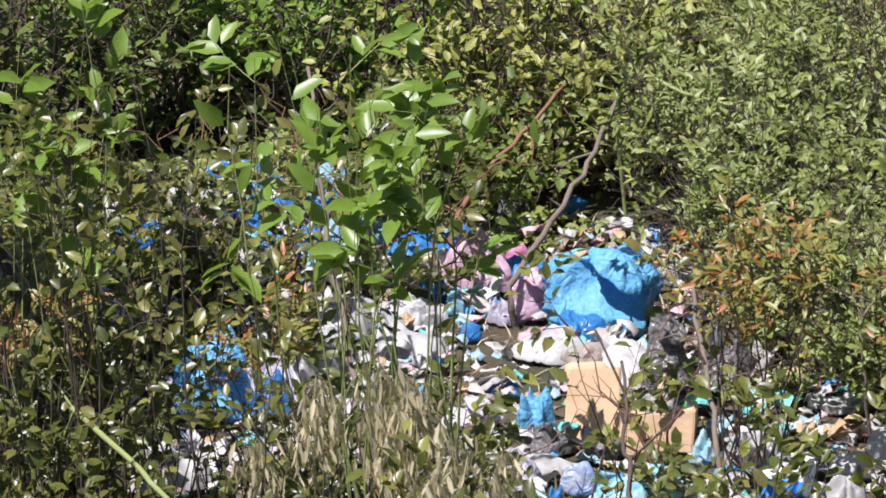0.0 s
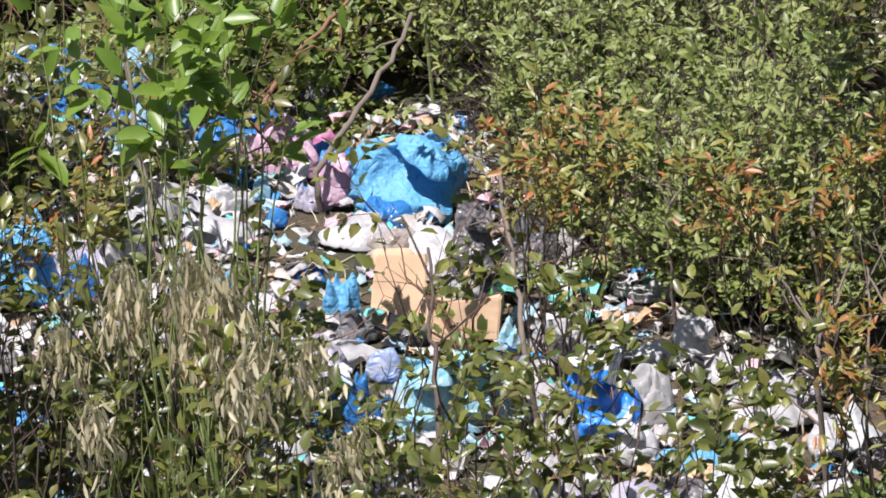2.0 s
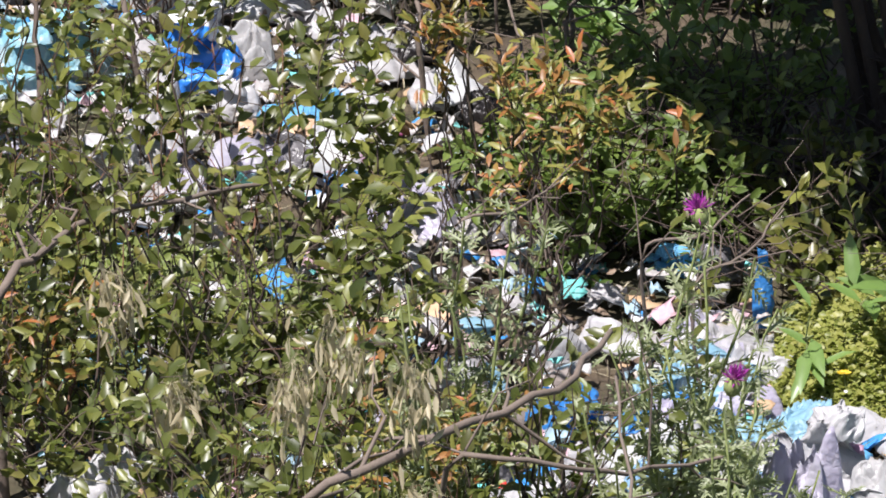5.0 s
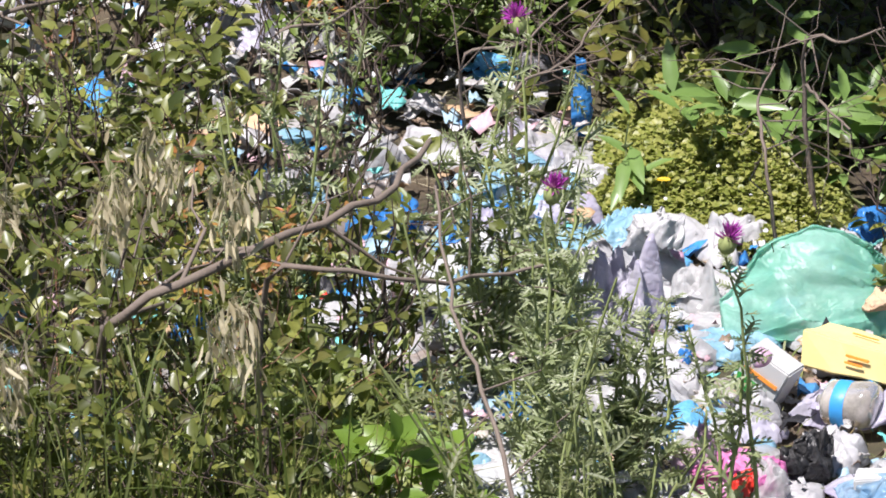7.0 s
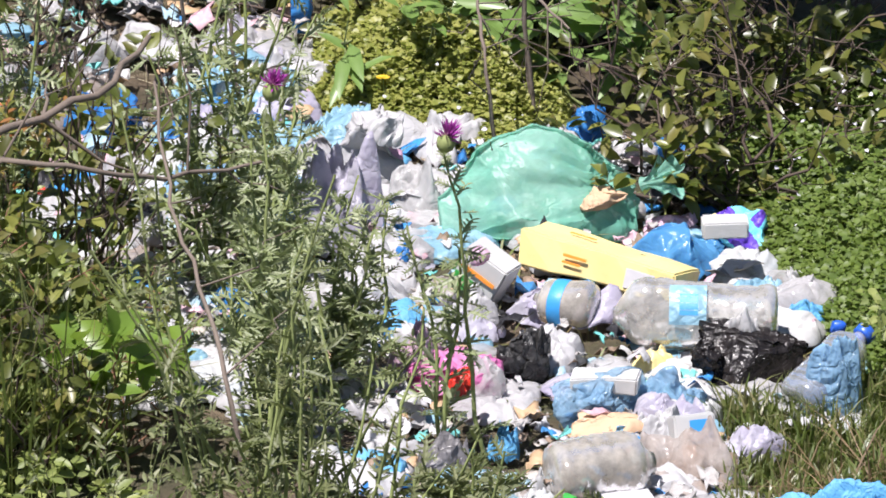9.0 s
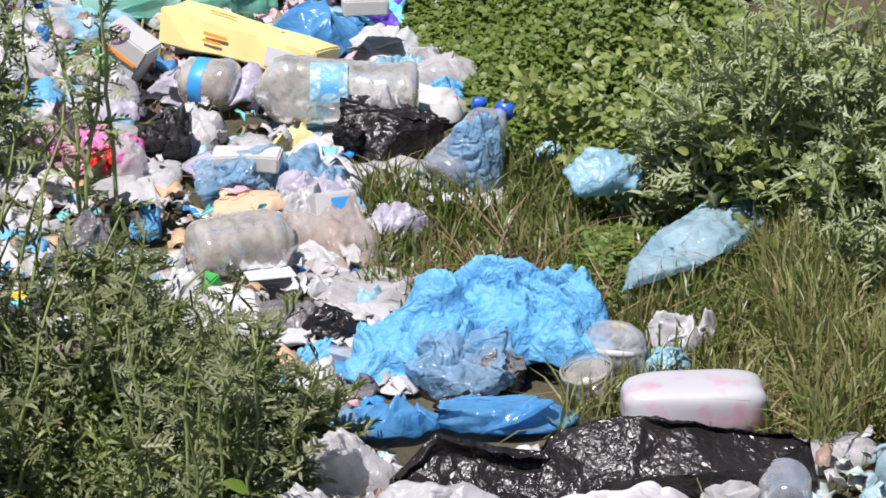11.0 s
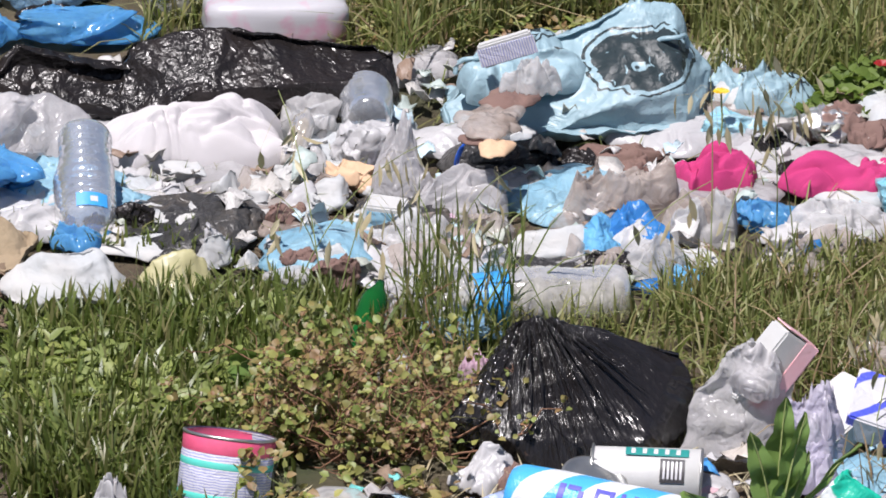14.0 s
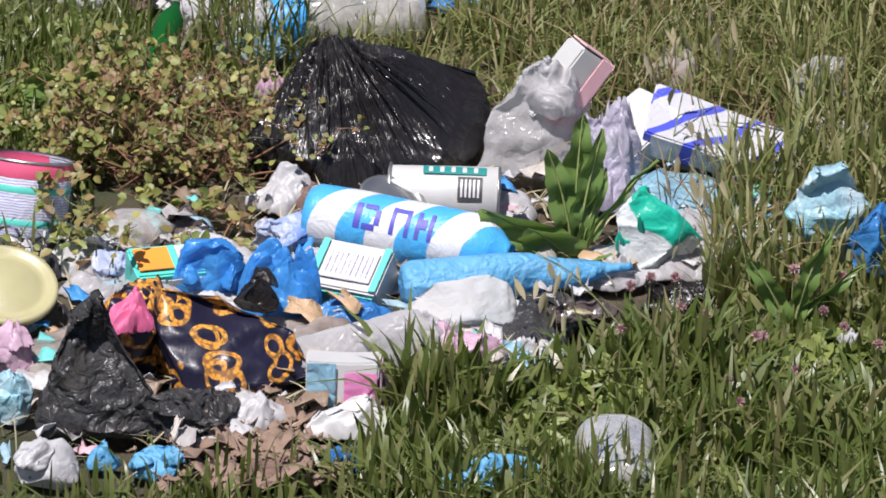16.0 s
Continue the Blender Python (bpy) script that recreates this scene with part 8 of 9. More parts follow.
# thin seed stalks standing over the litter
for k, (fx, fy, h) in enumerate([(3.158, 13.554, 0.407), (3.161, 12.906, 0.332), (2.751, 13.234, 0.327), (2.466, 13.431, 0.274), (2.537, 13.327, 0.346), (2.435, 13.565, 0.313), (3.023, 13.487, 0.369), (3.120, 12.432, 0.316), (2.916, 12.352, 0.174)]):
    oats(fx, fy, h, 730 + k, "thin green seeding grass stalk", heads=2, lean=(0.03 * (-1) ** k, 0), bits=7, green=True)

# ---- green cover and thistles behind the heap ----
COVER_A = [(1.610, 17.339), (1.712, 17.739), (1.928, 17.875), (2.106, 17.591), (2.086, 17.001), (1.925, 16.931), (1.690, 17.113)]
COVER_B = [(2.263, 16.667), (2.360, 16.225), (2.421, 15.779), (2.674, 15.613), (2.907, 16.182), (3.109, 17.351), (2.419, 17.440)]
for k, poly in enumerate((COVER_A, COVER_B)):
    cover(poly, (26000, 42000)[k], 0.16, (0.007, 0.017), (L_TREFOIL, L_COVER)[k], "dense low green cover of small round leaves", 801 + k, ratio=0.95, lumps=5.0)
    cover(poly, (160, 380)[k], 0.18, (0.006, 0.011), L_WHITEFLOWER, "tiny white flowers over green cover", 804 + k, name="white_flowers", cat="flowers", stalk=False)
for k, (fx, fy, h) in enumerate([(2.701, 15.358, 0.401), (2.785, 15.296, 0.380), (2.881, 15.309, 0.491), (2.946, 15.198, 0.409), (2.797, 15.475, 0.272), (2.909, 15.203, 0.269), (2.924, 14.976, 0.306), (2.663, 15.415, 0.282), (3.033, 15.162, 0.578)]):
    thistle(fx, fy, h, 820 + k, "pale green spiny thistle behind the litter", flowers=0, spread=0.35, leaf=0.055, stems=7, dense=24)
bush(2.815, 15.577, 0.9, 0.4, 0.26, 70, 40, (0.012, 0.03), L_HERB, "low green weeds under thistles", 830, name="weeds", ratio=0.6, wood=M_GREENSTEM, thick=0.002, cat="weeds")
bush(3.006, 15.421, 0.9, 0.6, 0.42, 90, 40, (0.012, 0.03), L_HERB, "low green weeds under thistles", 831, name="weeds", ratio=0.6, wood=M_GREENSTEM, thick=0.002, cat="weeds")

# ---- thistle thicket in front of the heap ----
for k, (fx, fy, h) in enumerate([(1.147, 14.400, 1.045), (1.268, 14.385, 0.950), (1.352, 14.351, 0.787), (1.449, 14.361, 0.636), (1.531, 14.306, 0.511), (1.285, 14.205, 0.687), (1.629, 14.315, 0.351), (1.727, 14.258, 0.331), (1.836, 14.288, 0.294), (1.401, 14.146, 0.470), (1.179, 14.175, 0.752), (1.896, 14.213, 0.265), (1.706, 13.827, 0.537), (1.775, 13.904, 0.354), (1.617, 13.588, 0.467), (1.897, 14.171, 0.273), (1.576, 13.594, 0.604), (2.016, 14.403, 0.200), (1.529, 15.720, 0.527), (1.402, 15.580, 0.543), (1.304, 15.541, 0.502), (1.693, 15.492, 0.582), (1.189, 15.504, 0.440), (1.429, 15.474, 0.440), (1.572, 15.405, 0.419), (1.351, 16.283, 0.602), (1.429, 16.273, 0.519), (1.056, 16.188, 0.744), (1.180, 16.171, 0.702), (1.382, 16.367, 0.646), (0.962, 16.091, 0.617), (1.105, 16.072, 0.575), (1.428, 16.444, 0.607)]):
    if k in (0, 10, 11, 13, 14, 15, 17, 20, 22, 24, 28, 29, 31):
        continue
    thistle(fx, fy, h, 840 + k, "grey-green spiny thistle in front of the litter", mat=L_THORN if k < 18 else None, flowers=1 if k in (18, 21, 25) else 0, spread=0.2 if 11 < k < 18 else 0.32, leaf=0.05, stems=8 if k < 18 else 3 if k == 21 else 5, dense=20 if k < 12 else 26)
for k, (fx, fy, h) in enumerate([(1.692, 14.857, 0.24), (1.749, 14.732, 0.22), (1.829, 14.652, 0.20), (1.938, 14.522, 0.13), (1.868, 14.462, 0.17), (1.671, 15.077, 0.20), (1.783, 14.431, 0.2), (1.702, 14.487, 0.26), (1.64, 14.564, 0.3), (1.422, 16.0, 0.34), (1.534, 15.772, 0.32), (1.491, 16.21, 0.3)]):
    thistle(fx, fy, h, 1840 + k, "pale feathery thistle over the litter", mat=L_THORN if k < 9 else None, flowers=0, spread=0.5, leaf=0.055, stems=5, dense=18)
for k, (bx, by, hh) in enumerate([(1.099, 16.041, 0.22), (1.012, 15.891, 0.26), (1.135, 15.77, 0.22), (0.905, 16.012, 0.24)]):
    bush(bx, by, 0.34, 0.28, hh, 34, 26, (0.012, 0.034), L_HERB, "shady green weeds among the litter", 1890 + k, name="weeds", ratio=0.42, wood=M_GREENSTEM, thick=0.002, cat="weeds", gaps=0.3)
for k, (bx, by, hh) in enumerate([(1.274, 14.272, 0.463), (1.461, 14.226, 0.396), (1.60, 14.24, 0.29), (1.64, 14.12, 0.2), (1.54, 13.547, 0.3), (1.097, 14.229, 0.640)]):
    bush(bx, by, 0.34, 0.3, hh, 46, 26, (0.010, 0.028), L_THORN if k % 2 else L_HERB, "leafy grey-green weeds under thistles", 880 + k, name="weeds", ratio=0.28, wood=M_GREENSTEM, thick=0.002, cat="weeds")
for k, (bx, by, hh, bw) in enumerate([(1.090, 16.129, 0.742, 0.45), (1.152, 17.327, 0.522, 0.35), (0.999, 17.337, 0.566, 0.3)]):
    bush(bx, by, bw, 0.3, hh, 12, 6, (0.014, 0.03), L_THISTLE, "half-bare dead shrub with crooked twigs", 870 + k, name="dead_shrub", ratio=0.35, thick=0.005, low=0.2, start=0.3, split=8, wood=M_DARKTWIG)
ob = bush(1.70, 13.80, 0.22, 0.2, 0.28, 14, 8, (0.04, 0.075), L_BRIGHT, "broad bright green leaves at the thicket's edge", 890, ratio=0.5, cat="weed", name="broad_weed")

# ---- shrubs in front of the upper dump ----
SHRUBS = [
    (-0.598, 20.461, 0.696, 0.5, 40, 36), (-0.406, 20.364, 0.619, 0.35, 24, 34),
    (-0.814, 18.680, 1.257, 0.75, 52, 36), (-0.614, 18.558, 1.319, 0.6, 52, 36), (-0.419, 18.645, 1.117, 0.4, 18, 30), (-0.759, 18.675, 0.946, 0.5, 30, 34), (-0.930, 18.866, 0.989, 0.5, 40, 34), (-0.824, 20.139, 0.687, 0.5, 44, 36), (-0.581, 20.359, 0.582, 0.4, 40, 36), (-0.945, 18.692, 0.773, 0.4, 16, 34),
    (-0.517, 18.619, 0.851, 0.5, 11, 28), (-0.200, 18.452, 1.199, 0.45, 8, 26), (-0.435, 18.287, 1.179, 0.5, 14, 28), (0.057, 18.053, 0.673, 0.4, 16, 24),
    (0.293, 18.169, 0.834, 0.34, 12, 22), (-0.178, 18.965, 0.700, 0.4, 14, 26), (-0.309, 18.620, 0.667, 0.45, 16, 28), (-0.024, 18.775, 0.683, 0.35, 10, 24), (-0.016, 18.404, 0.604, 0.35, 10, 24), (-0.211, 18.418, 0.741, 0.4, 12, 26), (0.175, 18.222, 0.542, 0.4, 14, 24), (0.342, 18.045, 0.796, 0.32, 12, 22), (0.530, 17.934, 0.714, 0.42, 11, 24), (0.751, 17.919, 0.803, 0.45, 9, 26),
    (0.909, 17.908, 0.647, 0.45, 9, 26), (0.321, 17.364, 0.870, 0.38, 14, 24), (0.503, 17.262, 0.704, 0.5, 21, 26), (0.727, 17.249, 0.650, 0.5, 22, 26),
    (0.197, 17.280, 0.520, 0.5, 21, 26), (0.572, 16.914, 0.608, 0.5, 22, 26), (0.320, 16.844, 0.553, 0.5, 21, 26), (0.628, 16.135, 0.762, 0.6, 20, 28), (0.825, 16.055, 0.718, 0.5, 15, 26),
    (1.113, 16.180, 0.702, 0.5, 14, 18), (0.548, 15.669, 0.564, 0.6, 22, 28), (0.765, 15.538, 0.461, 0.6, 24, 28), (0.965, 15.461, 0.419, 0.5, 18, 26), (0.840, 17.044, 0.537, 0.5, 20, 26)]
for k, (sx, sy, sh, w, tw, per) in enumerate(SHRUBS):
    bush(sx, sy, w, 0.35, sh, int(tw * (0.55 if k < 10 else 0.85)), per, (0.022, 0.042), L_OLIVE if k > 12 else L_DARK, "twiggy shrub with small dark green leaves", 900 + k, ratio=0.55, thick=0.0035, low=0.12, start=0.1, fan=0.16, gaps=0.4, group="twiggy shrubs")
for k, (sx, sy, sh) in enumerate([(-0.792, 18.678, 1.373), (-0.119, 18.451, 1.370), (-0.044, 18.445, 1.324)]):
    bush(sx, sy, 0.5, 0.3, sh, 12, 9, (0.05, 0.085), L_BRIGHT, "vine with large bright green pointed leaves", 930 + k, name="vine", ratio=0.45, wood=M_GREENSTEM, thick=0.004, low=0.75, cat="vine", start=0.7)
for k, (sx, sy, sh) in enumerate([(1.084, 15.548, 0.341), (1.139, 15.541, 0.241)]):
    bush(sx, sy, 0.22, 0.2, sh, 5, 5, (0.05, 0.075), L_BRIGHT, "bright green three-leaved bramble", 934 + k, name="bramble", ratio=0.62, wood=M_REDSTEM, thick=0.003, low=0.6, cat="bramble", start=0.5)
# reddish young shoots
for k, (sx, sy, sh, w) in enumerate([(0.605, 19.462, 0.715, 0.34), (0.645, 19.608, 0.720, 0.3), (1.001, 19.223, 0.685, 0.34), (1.160, 19.437, 0.691, 0.34), (1.332, 17.951, 0.571, 0.3), (1.255, 17.761, 0.510, 0.34), (-0.774, 19.214, 0.673, 0.2), (-0.361, 19.549, 0.526, 0.12), (0.326, 17.079, 0.387, 0.24), (0.876, 16.102, 0.483, 0.3), (1.163, 18.297, 0.613, 0.28)]):
    bush(sx, sy, w, 0.25, sh, 9, 28, (0.022, 0.042), L_RED, "shrub with orange-red young shoots", 940 + k, ratio=0.32, wood=M_DARKTWIG, thick=0.003, low=0.64, start=0.62, name="young_shrub", group="reddish shoots")
# sparse leafy sprays standing before the litter
for k, (sx, sy, sh) in enumerate([(-0.432, 21.039, 0.42), (-0.299, 21.161, 0.40), (-0.140, 20.931, 0.42), (-0.500, 21.488, 0.40), (-0.214, 21.466, 0.36), (-0.018, 21.008, 0.36), (-0.355, 20.649, 0.40), (-0.078, 21.456, 0.34), (-0.123, 19.191, 0.46), (0.42, 19.745, 0.51), (-0.188, 19.043, 0.43), (0.003, 19.25, 0.4), (0.158, 18.32, 0.47), (0.43, 18.035, 0.39), (0.576, 18.567, 0.47), (0.708, 18.083, 0.58), (0.866, 18.273, 0.56), (-0.058, 18.066, 0.55), (0.096, 17.605, 0.43), (0.255, 17.786, 0.5), (0.998, 17.932, 0.44), (0.6, 17.479, 0.42), (0.781, 17.374, 0.4), (0.463, 19.22, 0.43), (-0.152, 17.527, 0.58), (0.325, 17.19, 0.56), (0.926, 17.212, 0.56), (0.568, 16.089, 0.44), (0.684, 15.755, 0.34), (0.819, 15.949, 0.36), (0.933, 15.671, 0.41), (1.066, 15.81, 0.43), (0.66, 16.576, 0.45), (0.897, 16.431, 0.46), (1.064, 16.297, 0.32), (0.79, 16.79, 0.41), (1.221, 16.558, 0.42), (-0.268, 19.131, 0.48), (-0.747, 19.472, 0.4), (-0.123, 19.008, 0.59), (-0.332, 18.637, 0.5)]):
    bush(sx, sy, 0.42, 0.3, sh, 7 if k % 3 else 5, 26, (0.026, 0.05), (L_DARK, L_DARK, L_OLIVE)[k % 3], "sparse twiggy shrub with dark glossy leaves", 3900 + k, ratio=0.52, wood=(M_DARKTWIG, M_REDSTEM)[k % 2], thick=0.0035, low=0.35, start=0.3, fan=0.15, gaps=0.34, split=3, group="twiggy shrubs")
# wild oats, dry and drooping
for k, (fx, fy, h, lx) in enumerate([(-0.200, 18.249, 0.758, 0.0), (-0.115, 18.242, 0.701, 0.05), (-0.040, 18.235, 0.724, 0.03), (-0.136, 18.210, 0.621, -0.03), (-0.254, 18.220, 0.655, 0.0), (-0.051, 18.203, 0.576, 0.04), (-0.197, 17.567, 0.626, 0.0), (-0.021, 17.555, 0.625, 0.06), (0.927, 15.770, 0.830, 0.0), (0.961, 15.713, 0.828, 0.0), (0.721, 15.796, 0.669, 0.0), (0.782, 15.404, 0.617, 0.0), (0.644, 15.421, 0.538, 0.0), (0.423, 16.606, 0.589, 0.02), (0.600, 16.594, 0.399, 0.0), (-0.068, 17.265, 0.964, 0.03)]):
    oats(fx, fy, h, 960 + k, "dry straw-coloured wild oats, drooping", heads=2 if k < 6 else 1, lean=(lx, 0.0), bits=70, green=True)
grass([(-0.367, 17.559), (0.201, 17.526), (0.193, 17.069), (-0.361, 17.101)], 240, (0.25, 0.6), (0.004, 0.008), L_GRASS, "tall thin green grass before the shrubs", 980, lean=0.35)
grass([(0.306, 15.701), (1.069, 15.601), (1.042, 15.251), (0.294, 15.349)], 320, (0.15, 0.42), (0.003, 0.007), L_GRASS, "tall thin green grass before the shrubs", 981, lean=0.5)
grass([(0.57, 16.217), (1.236, 16.298), (1.162, 15.406), (0.537, 15.485)], 420, (0.2, 0.42), (0.003, 0.007), L_GRASS, "long green grass leaning before the shrubs", 985, lean=0.9)
cover([(0.325, 16.285), (1.133, 16.178), (1.181, 15.159), (0.291, 15.275)], 2600, 0.10, (0.018, 0.04), L_HERB, "shady green weeds before the shrubs", 982, ratio=0.5)
cover([(-0.875, 18.294), (0.731, 18.184), (1.261, 16.722), (-0.851, 17.642)], 6000, 0.2, (0.015, 0.035), L_HERB, "shady green weeds before the shrubs", 983, ratio=0.5)

# film on the bare earth before the heap
taut(1.970, 14.352, 0.21, 0.15, 0.125, M_MILKY, "white plastic bag with a faint blue print", 4400, [(-0.1, 0.1, 1.0), (0.06, 0.1, 0.92), (-0.45, -0.1, 0.1), (0.5, 0.1, 0.15), (0.3, -0.4, 0.1), (-0.3, -0.45, 0.05), (0.1, -0.5, 0), (0.4, 0.4, 0), (-0.4, 0.4, 0), (0.25, 0, 0.6), (-0.3, 0, 0.6)], crease=0.006, scale=15, sag=0.016, smooth=2)
sheet(1.912, 14.736, 0.12, 0.090, 0.035, M_LILAC, "pale film on dark earth", 4410, yaw=0)
sheet(1.983, 14.798, 0.12, 0.090, 0.035, M_WHITE, "white film on dark earth", 4411, yaw=63)
sheet(1.979, 14.633, 0.13, 0.098, 0.035, M_CBLUE, "clear blue film on dark earth", 4412, yaw=126)
sheet(1.923, 14.617, 0.10, 0.075, 0.035, M_LILAC, "pale film on dark earth", 4413, yaw=189)
sheet(1.859, 14.602, 0.10, 0.075, 0.035, M_WHITE, "white film on dark earth", 4414, yaw=252)
# burnt film between the pale litter
for k, (fx, fy, w, h) in enumerate([(3.227, 14.024, 0.10, 0.030), (3.346, 14.076, 0.13, 0.050), (3.423, 13.978, 0.12, 0.040), (2.924, 13.971, 0.09, 0.030), (2.989, 13.941, 0.10, 0.030), (2.853, 13.925, 0.09, 0.035), (2.514, 14.042, 0.07, 0.030), (2.436, 13.834, 0.07, 0.030), (2.884, 13.567, 0.07, 0.050), (2.532, 13.887, 0.07, 0.030), (2.205, 13.851, 0.09, 0.030), (2.794, 14.031, 0.12, 0.030), (3.248, 13.910, 0.08, 0.030), (3.504, 14.058, 0.09, 0.040)]):
    sheet(fx, fy, w, w * 0.8, h, (M_BLACK, M_BROWNCLOTH, M_BROWNFILM)[k % 3], ("black film, burnt and shrivelled among pale litter", "charred dark brown rag among pale litter", "brown stained film among pale litter")[k % 3], 4300 + k, yaw=47.0 * k, name="burnt_film", cat="plastic film", group="burnt films")

# ---- bare branches ----
limb([(0.646, 15.764, 0.30), (0.688, 15.593, 0.44), (0.810, 15.587, 0.5), (0.992, 15.812, 0.5), (1.121, 15.893, 0.5), (1.205, 15.996, 0.5), (1.262, 16.222, 0.5)], 0.0105, 0.005, M_TWIG, "thick grey-brown branch lying across the shrubs", side=7, seed=2)
limb([(0.918, 15.683, 0.5), (1.026, 15.627, 0.5), (1.176, 15.663, 0.45), (1.320, 15.810, 0.4), (1.418, 15.853, 0.4)], 0.006, 0.003, M_TWIG, "thin bent branch across leaves", side=5, seed=3)
limb([(1.311, 15.230, 0.25), (1.291, 15.411, 0.3), (1.256, 15.518, 0.4), (1.241, 15.654, 0.45), (1.252, 15.990, 0.5)], 0.0048, 0.0025, M_TWIG, "thin grey upright dead stem", side=5, seed=4)
limb([(0.207, 16.853, 0.4), (0.299, 16.970, 0.4), (0.375, 17.218, 0.4), (0.540, 17.303, 0.4), (0.737, 17.387, 0.4)], 0.010, 0.004, M_TWIG, "grey-brown branch among leaves", side=6, seed=5)
limb([(0.340, 18.176, 0.3), (0.346, 18.551, 0.35), (0.340, 18.721, 0.4), (0.343, 19.010, 0.45)], 0.007, 0.003, M_DARKTWIG, "thin dark upright twig", side=4, seed=15)
limb([(-0.169, 18.933, 0.35), (-0.184, 19.152, 0.4), (-0.221, 19.531, 0.5), (-0.253, 19.936, 0.6), (-0.270, 20.367, 0.7)], 0.008, 0.004, M_TWIG, "grey upright bare stem", side=4, seed=16)
limb([(0.530, 18.916, 0.3), (0.511, 19.329, 0.35), (0.502, 19.722, 0.4)], 0.007, 0.004, M_TWIG, "grey upright bare stem", side=3, seed=17)
limb([(0.125, 20.750, 0.1), (0.253, 21.003, 0.2), (0.333, 21.270, 0.25), (0.389, 21.502, 0.3)], 0.008, 0.005, M_TWIG, "pale slanting dry stem", side=2, seed=18)
limb([(0.008, 21.157, 0.1), (0.086, 21.292, 0.2), (0.201, 21.517, 0.25), (0.280, 21.657, 0.3)], 0.007, 0.004, M_REDSTEM, "brown slanting dry stem", side=4, seed=19)
limb([(-0.866, 19.195, 0.5), (-0.801, 18.879, 0.5), (-0.670, 18.491, 0.5), (-0.556, 18.155, 0.5), (-0.499, 17.903, 0.5)], 0.007, 0.005, M_GREENSTEM, "yellow-green climbing vine stem", side=2, seed=20)
limb([(0.378, 21.466, 0.4), (0.496, 21.286, 0.4), (0.599, 21.064, 0.4), (0.698, 21.100, 0.4), (0.866, 21.317, 0.4)], 0.005, 0.003, M_GREENSTEM, "pale green arching vine stem", side=6, seed=21)
for k, (p0, p1, p2) in enumerate([
    ((1.160, 18.420, 0.3), (1.189, 18.694, 0.35), (1.202, 18.982, 0.4)), ((1.271, 18.305, 0.3), (1.257, 18.653, 0.35), (1.203, 18.905, 0.4)),
    ((1.378, 18.732, 0.3), (1.408, 18.777, 0.4), (1.387, 18.943, 0.5)), ((1.364, 18.622, 0.3), (1.441, 18.700, 0.4), (1.508, 18.934, 0.5)),
    ((1.081, 18.716, 0.3), (1.129, 18.886, 0.35), (1.163, 18.985, 0.4)), ((1.259, 19.261, 0.35), (1.324, 18.910, 0.35), (1.390, 18.755, 0.35)),
    ((1.888, 16.685, 0.3), (1.901, 16.930, 0.3), (1.948, 17.113, 0.3)), ((1.994, 17.075, 0.3), (2.020, 16.868, 0.3), (2.046, 16.756, 0.3)),
    ((1.467, 17.081, 0.3), (1.576, 17.162, 0.3), (1.675, 17.439, 0.3)), ((1.989, 17.031, 0.4), (2.048, 16.928, 0.4), (2.139, 17.011, 0.4)),
    ((1.058, 17.455, 0.3), (1.182, 17.462, 0.3), (1.288, 17.652, 0.3)), ((1.397, 17.318, 0.3), (1.506, 17.279, 0.3), (1.621, 17.530, 0.3)),
    ((1.129, 19.667, 0.3), (1.166, 19.903, 0.35), (1.219, 20.189, 0.4)), ((0.992, 20.343, 0.3), (1.034, 20.466, 0.35), (1.079, 20.638, 0.4)), ((0.838, 19.810, 0.3), (0.928, 20.009, 0.3), (1.055, 20.210, 0.3))]):
    limb([p0, p1, p2], 0.007 if k in (2, 3, 4, 12, 13) else 0.004, 0.002, M_TWIG, "bare grey twig in front of the dark thicket", side=9, seed=30 + k, name="twig")

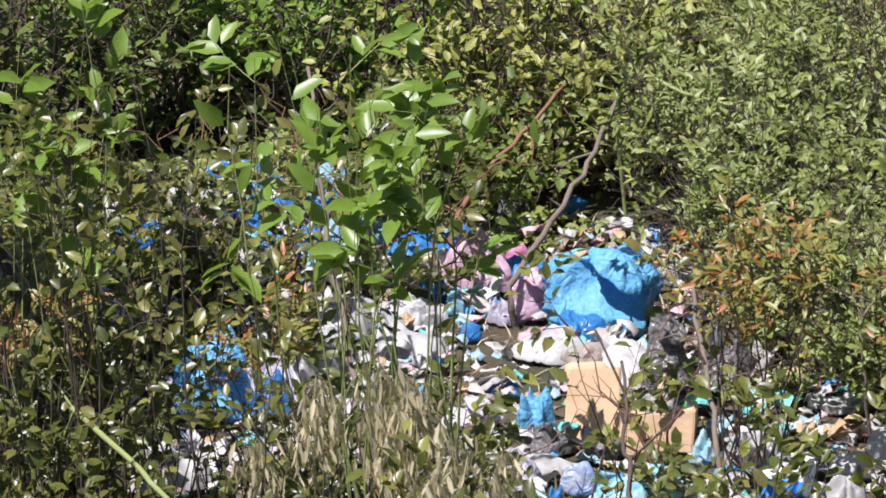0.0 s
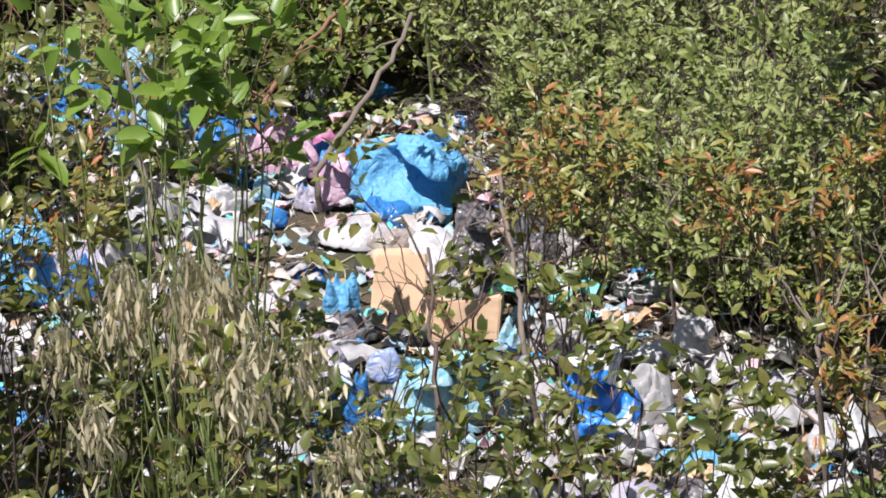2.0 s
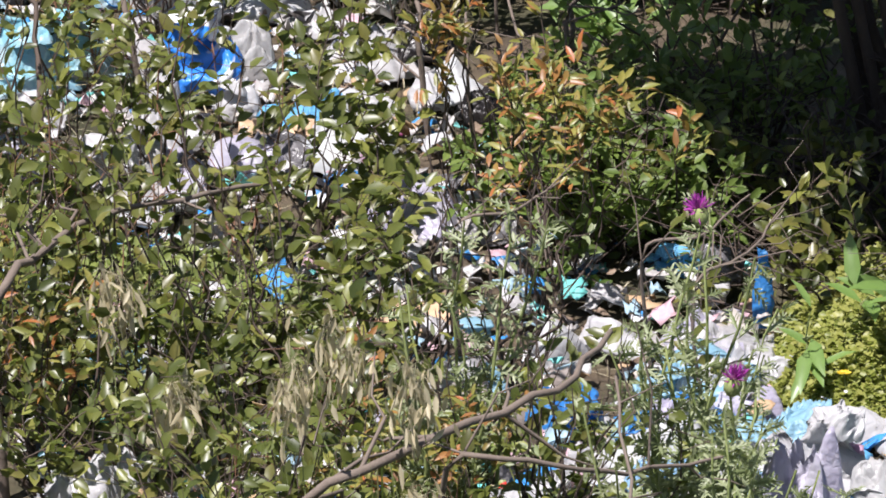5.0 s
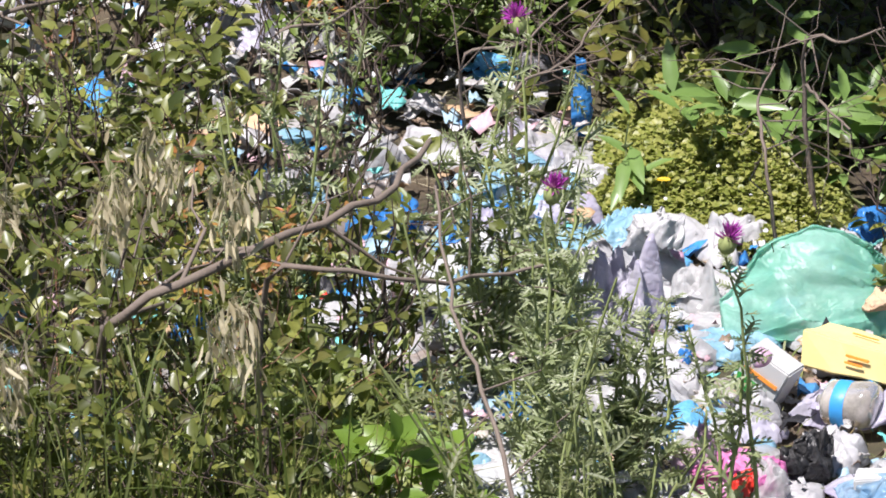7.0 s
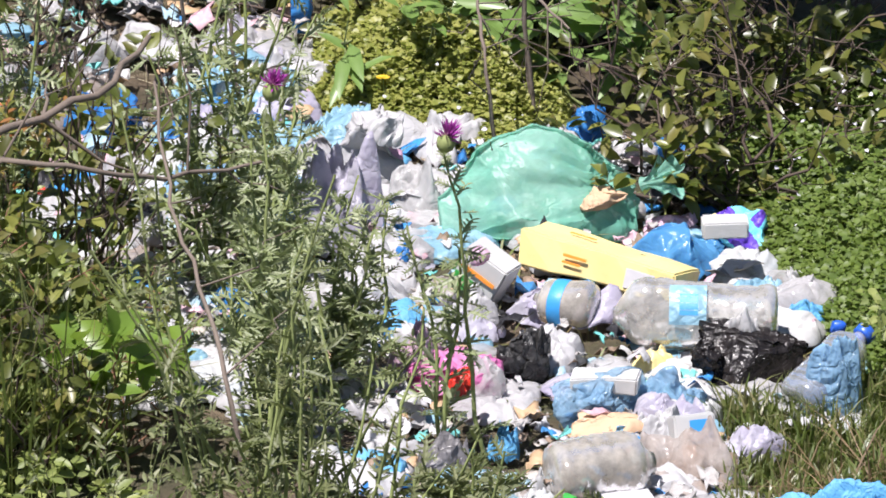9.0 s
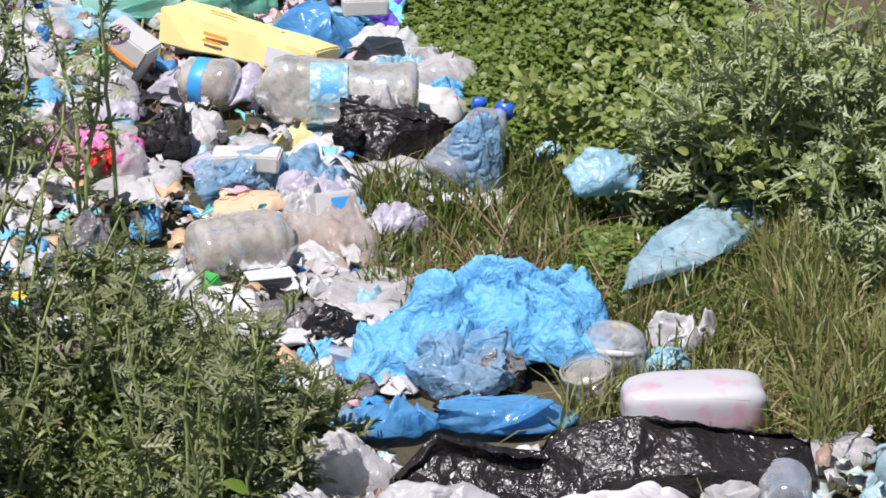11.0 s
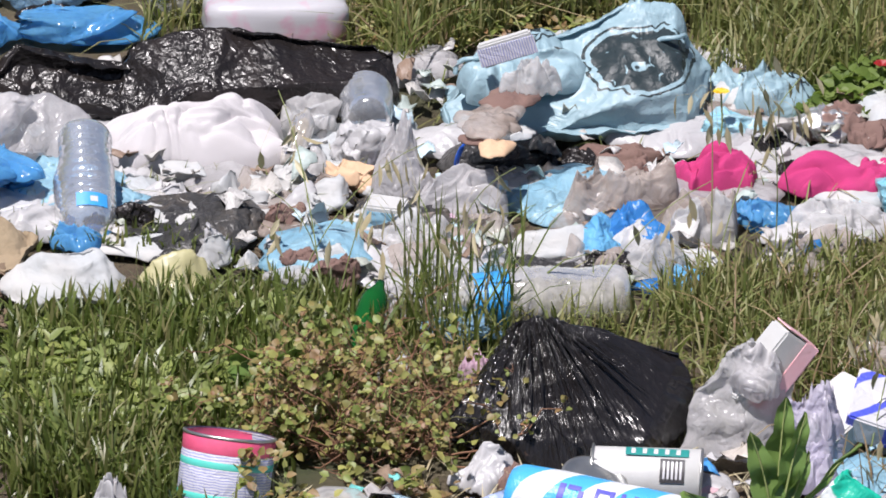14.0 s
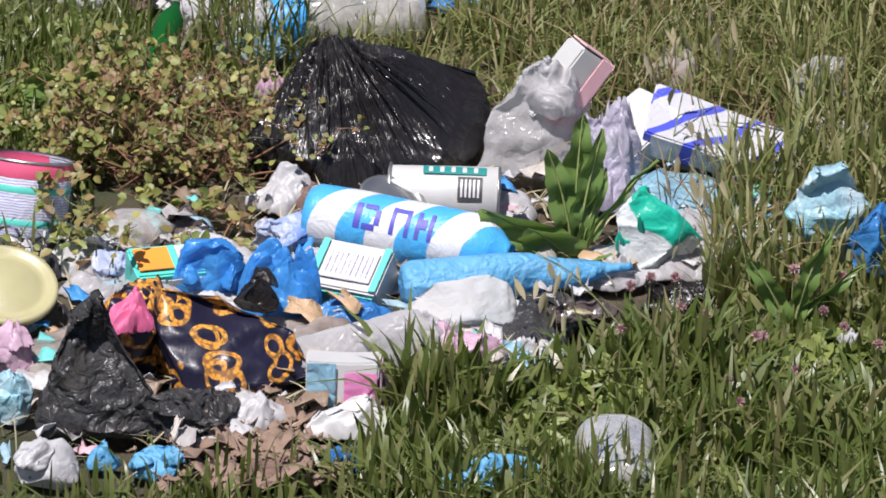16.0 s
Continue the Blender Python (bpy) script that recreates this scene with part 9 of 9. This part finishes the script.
# ---- thicket behind the dump ----
BACK = [
    (0.151, 21.908, 0.763, 0.9, 80, 40, L_TREFOIL), (0.467, 21.875, 0.697, 0.8, 80, 44, L_TREFOIL), (0.703, 21.436, 0.801, 0.8, 90, 44, L_HERB), (0.901, 21.147, 0.741, 0.8, 90, 44, L_HERB),
    (-0.230, 22.282, 0.681, 1.0, 90, 40, L_BRIGHT), (-0.617, 22.323, 0.682, 1.0, 80, 40, L_COVER), (-0.999, 22.170, 0.732, 1.0, 80, 40, L_DARK), (0.046, 21.594, 0.390, 0.5, 40, 36, L_COVER),
    (0.76, 20.65, 0.643, 0.7, 80, 44, L_HERB), (0.98, 20.42, 0.503, 0.6, 90, 44, L_HERB), (1.042, 19.989, 0.683, 0.6, 80, 44, L_HERB), (1.167, 19.743, 0.749, 0.5, 50, 36, L_HERB), (0.773, 20.250, 0.197, 0.4, 50, 36, L_HERB),
    (1.334, 18.422, 0.297, 0.4, 50, 40, L_COVER), (1.432, 18.143, 0.350, 0.45, 60, 40, L_COVER), (1.582, 18.404, 0.297, 0.4, 34, 30, L_HERB), (1.724, 18.533, 0.529, 0.5, 40, 30, L_COVER),
    (1.83, 19.6, 0.40, 0.7, 60, 40, L_DARK), (1.910, 17.713, 0.389, 0.9, 90, 40, L_DARK), (2.20, 17.50, 0.40, 0.5, 50, 40, L_DARK), (2.388, 16.980, 0.517, 0.9, 90, 40, L_DARK), (2.362, 16.654, 0.329, 0.9, 80, 40, L_DARK),
    (1.525, 20.315, 0.557, 0.9, 70, 40, L_COVER), (1.728, 20.180, 0.591, 0.9, 80, 40, L_BRIGHT), (1.743, 20.029, 0.453, 0.9, 90, 40, L_DARK), (1.587, 20.283, 0.383, 0.9, 80, 40, L_DARK), (2.067, 18.158, 0.351, 0.9, 80, 40, L_DARK), (2.294, 17.827, 0.447, 0.9, 90, 40, L_DARK), (1.854, 18.186, 0.295, 0.8, 70, 40, L_DARK),
    (1.510, 21.672, 0.457, 0.9, 80, 40, L_DARK), (1.314, 21.968, 0.383, 0.9, 80, 40, L_HERB), (0.997, 21.993, 0.383, 0.9, 80, 40, L_HERB), (0.517, 22.125, 0.358, 0.9, 80, 40, L_HERB), (-0.832, 23.148, 0.552, 1.0, 80, 40, L_DARK), (-0.365, 23.097, 0.551, 1.0, 80, 40, L_BRIGHT), (0.037, 23.367, 0.473, 1.0, 80, 40, L_HERB), (0.503, 23.210, 0.498, 1.0, 80, 40, L_HERB), (0.889, 22.858, 0.574, 1.0, 80, 40, L_HERB)]
for k, (sx, sy, sh, w, tw, per, mat) in enumerate(BACK):
    dim = mat is L_DARK
    fine = mat is L_HERB
    bush(sx, sy, w, 0.5, sh, tw // 2 if dim else tw, per * 3 // 4 if dim else per * 3 // 2 if fine else per, (0.022, 0.05) if dim else (0.014, 0.034) if fine else (0.018, 0.042), mat, "dense green bush behind the litter", 1000 + k, name="bush", ratio=0.4 if fine else 0.5, gaps=0.46 if dim else 0.36, thick=0.003 if fine else 0.005, low=0.05, group="bushes behind", fan=0.3)
for k, (sx, sy, sh) in enumerate([(1.916, 17.299, 0.316), (2.139, 17.177, 0.282), (2.029, 17.378, 0.328), (1.494, 19.234, 0.343)] + [(1.47, 19.261, 0.32), (1.66, 19.785, 0.3), (1.397, 19.999, 0.34), (1.533, 18.641, 0.28), (1.478, 20.484, 0.3)]):
    bush(sx, sy, 0.35, 0.2, sh, 8, 7, (0.05, 0.085) if k > 3 else (0.06, 0.11), L_DOCK, "drooping long-leaved plant in the shade", 1030 + k, name="broad_weed", ratio=0.28, wood=M_GREENSTEM, thick=0.004, cat="weed", start=0.3)


def tree(x, y, h, w, seed, label):
    """A small tree behind the dump: forked grey trunk and an overhanging, unseen crown added to cast shade."""
    rng = np.random.RandomState(seed)
    ob = tagged(empty("tree", at(x, y)), label, "tree", "trees behind the dump")
    c = []
    for k in range(4):
        e = np.array([rng.normal(-0.4, w * 0.2), rng.normal(-0.35, w * 0.15), h * rng.uniform(0.7, 0.95)])
        q = np.array([[0.04 * k, 0, -0.02], e * [0.2, 0.2, 0.35] + rng.normal(0, 0.04, 3), e * [0.6, 0.6, 0.7], e])
        t = np.linspace(0, 3, 12)
        c.append(np.stack([np.interp(t, range(4), q[:, j]) for j in range(3)], 1))
    v, f = prongs(np.array(c), np.linspace(0.014, 0.004, 12)[None].repeat(4, 0), 7)
    build("trunk", v, f, M_DARKTWIG, ob)
    n = int(15000 * w * w)
    # crown shifted towards the sun, so its shade lands round the trunk
    clump = unit(rng.normal(0, 1, (90, 3))) * rng.uniform(0.3, 1, (90, 1)) * np.array([w / 2, w / 2.2, h * 0.2]) + np.array([-0.5, -0.45, h])
    p = clump[rng.randint(0, 90, n)] + rng.normal(0, 0.11, (n, 3))
    L = rng.uniform(0.04, 0.09, n)
    v, f = leaves(p, rng.normal(0, 1, (n, 3)), rng.normal(0, 0.6, (n, 3)) + np.array([0, 0, 1.0]), L, L * 0.55)
    build("crown", v, f, L_DARK, ob)
    return ob


# trees added for their shade; the crowns hang out of view
for k, (tx, ty, tw) in enumerate([(1.976, 20.012, 0.8), (2.196, 20.322, 1.0), (2.168, 18.560, 1.2), (2.796, 17.916, 1.2), (2.171, 18.613, 1.2), (1.973, 18.586, 0.9), (2.320, 18.192, 1.0), (2.750, 17.337, 0.7), (2.1, 18.4, 0.8), (2.5, 17.75, 0.7), (1.85, 20.0, 0.7), (2.22, 17.98, 0.6), (2.3, 17.55, 0.45), (1.95, 18.3, 0.5), (-1.02, 19.85, 0.6), (-0.98, 20.6, 0.7)]):
    tree(tx, ty + 0.1, 1.75 + 0.15 * (k % 2), tw, 1050 + k, "small tree with an unseen crown, added for shade")


def motions():
    """Nothing in the place moves by itself; the camera alone turns."""
    return None


motions()
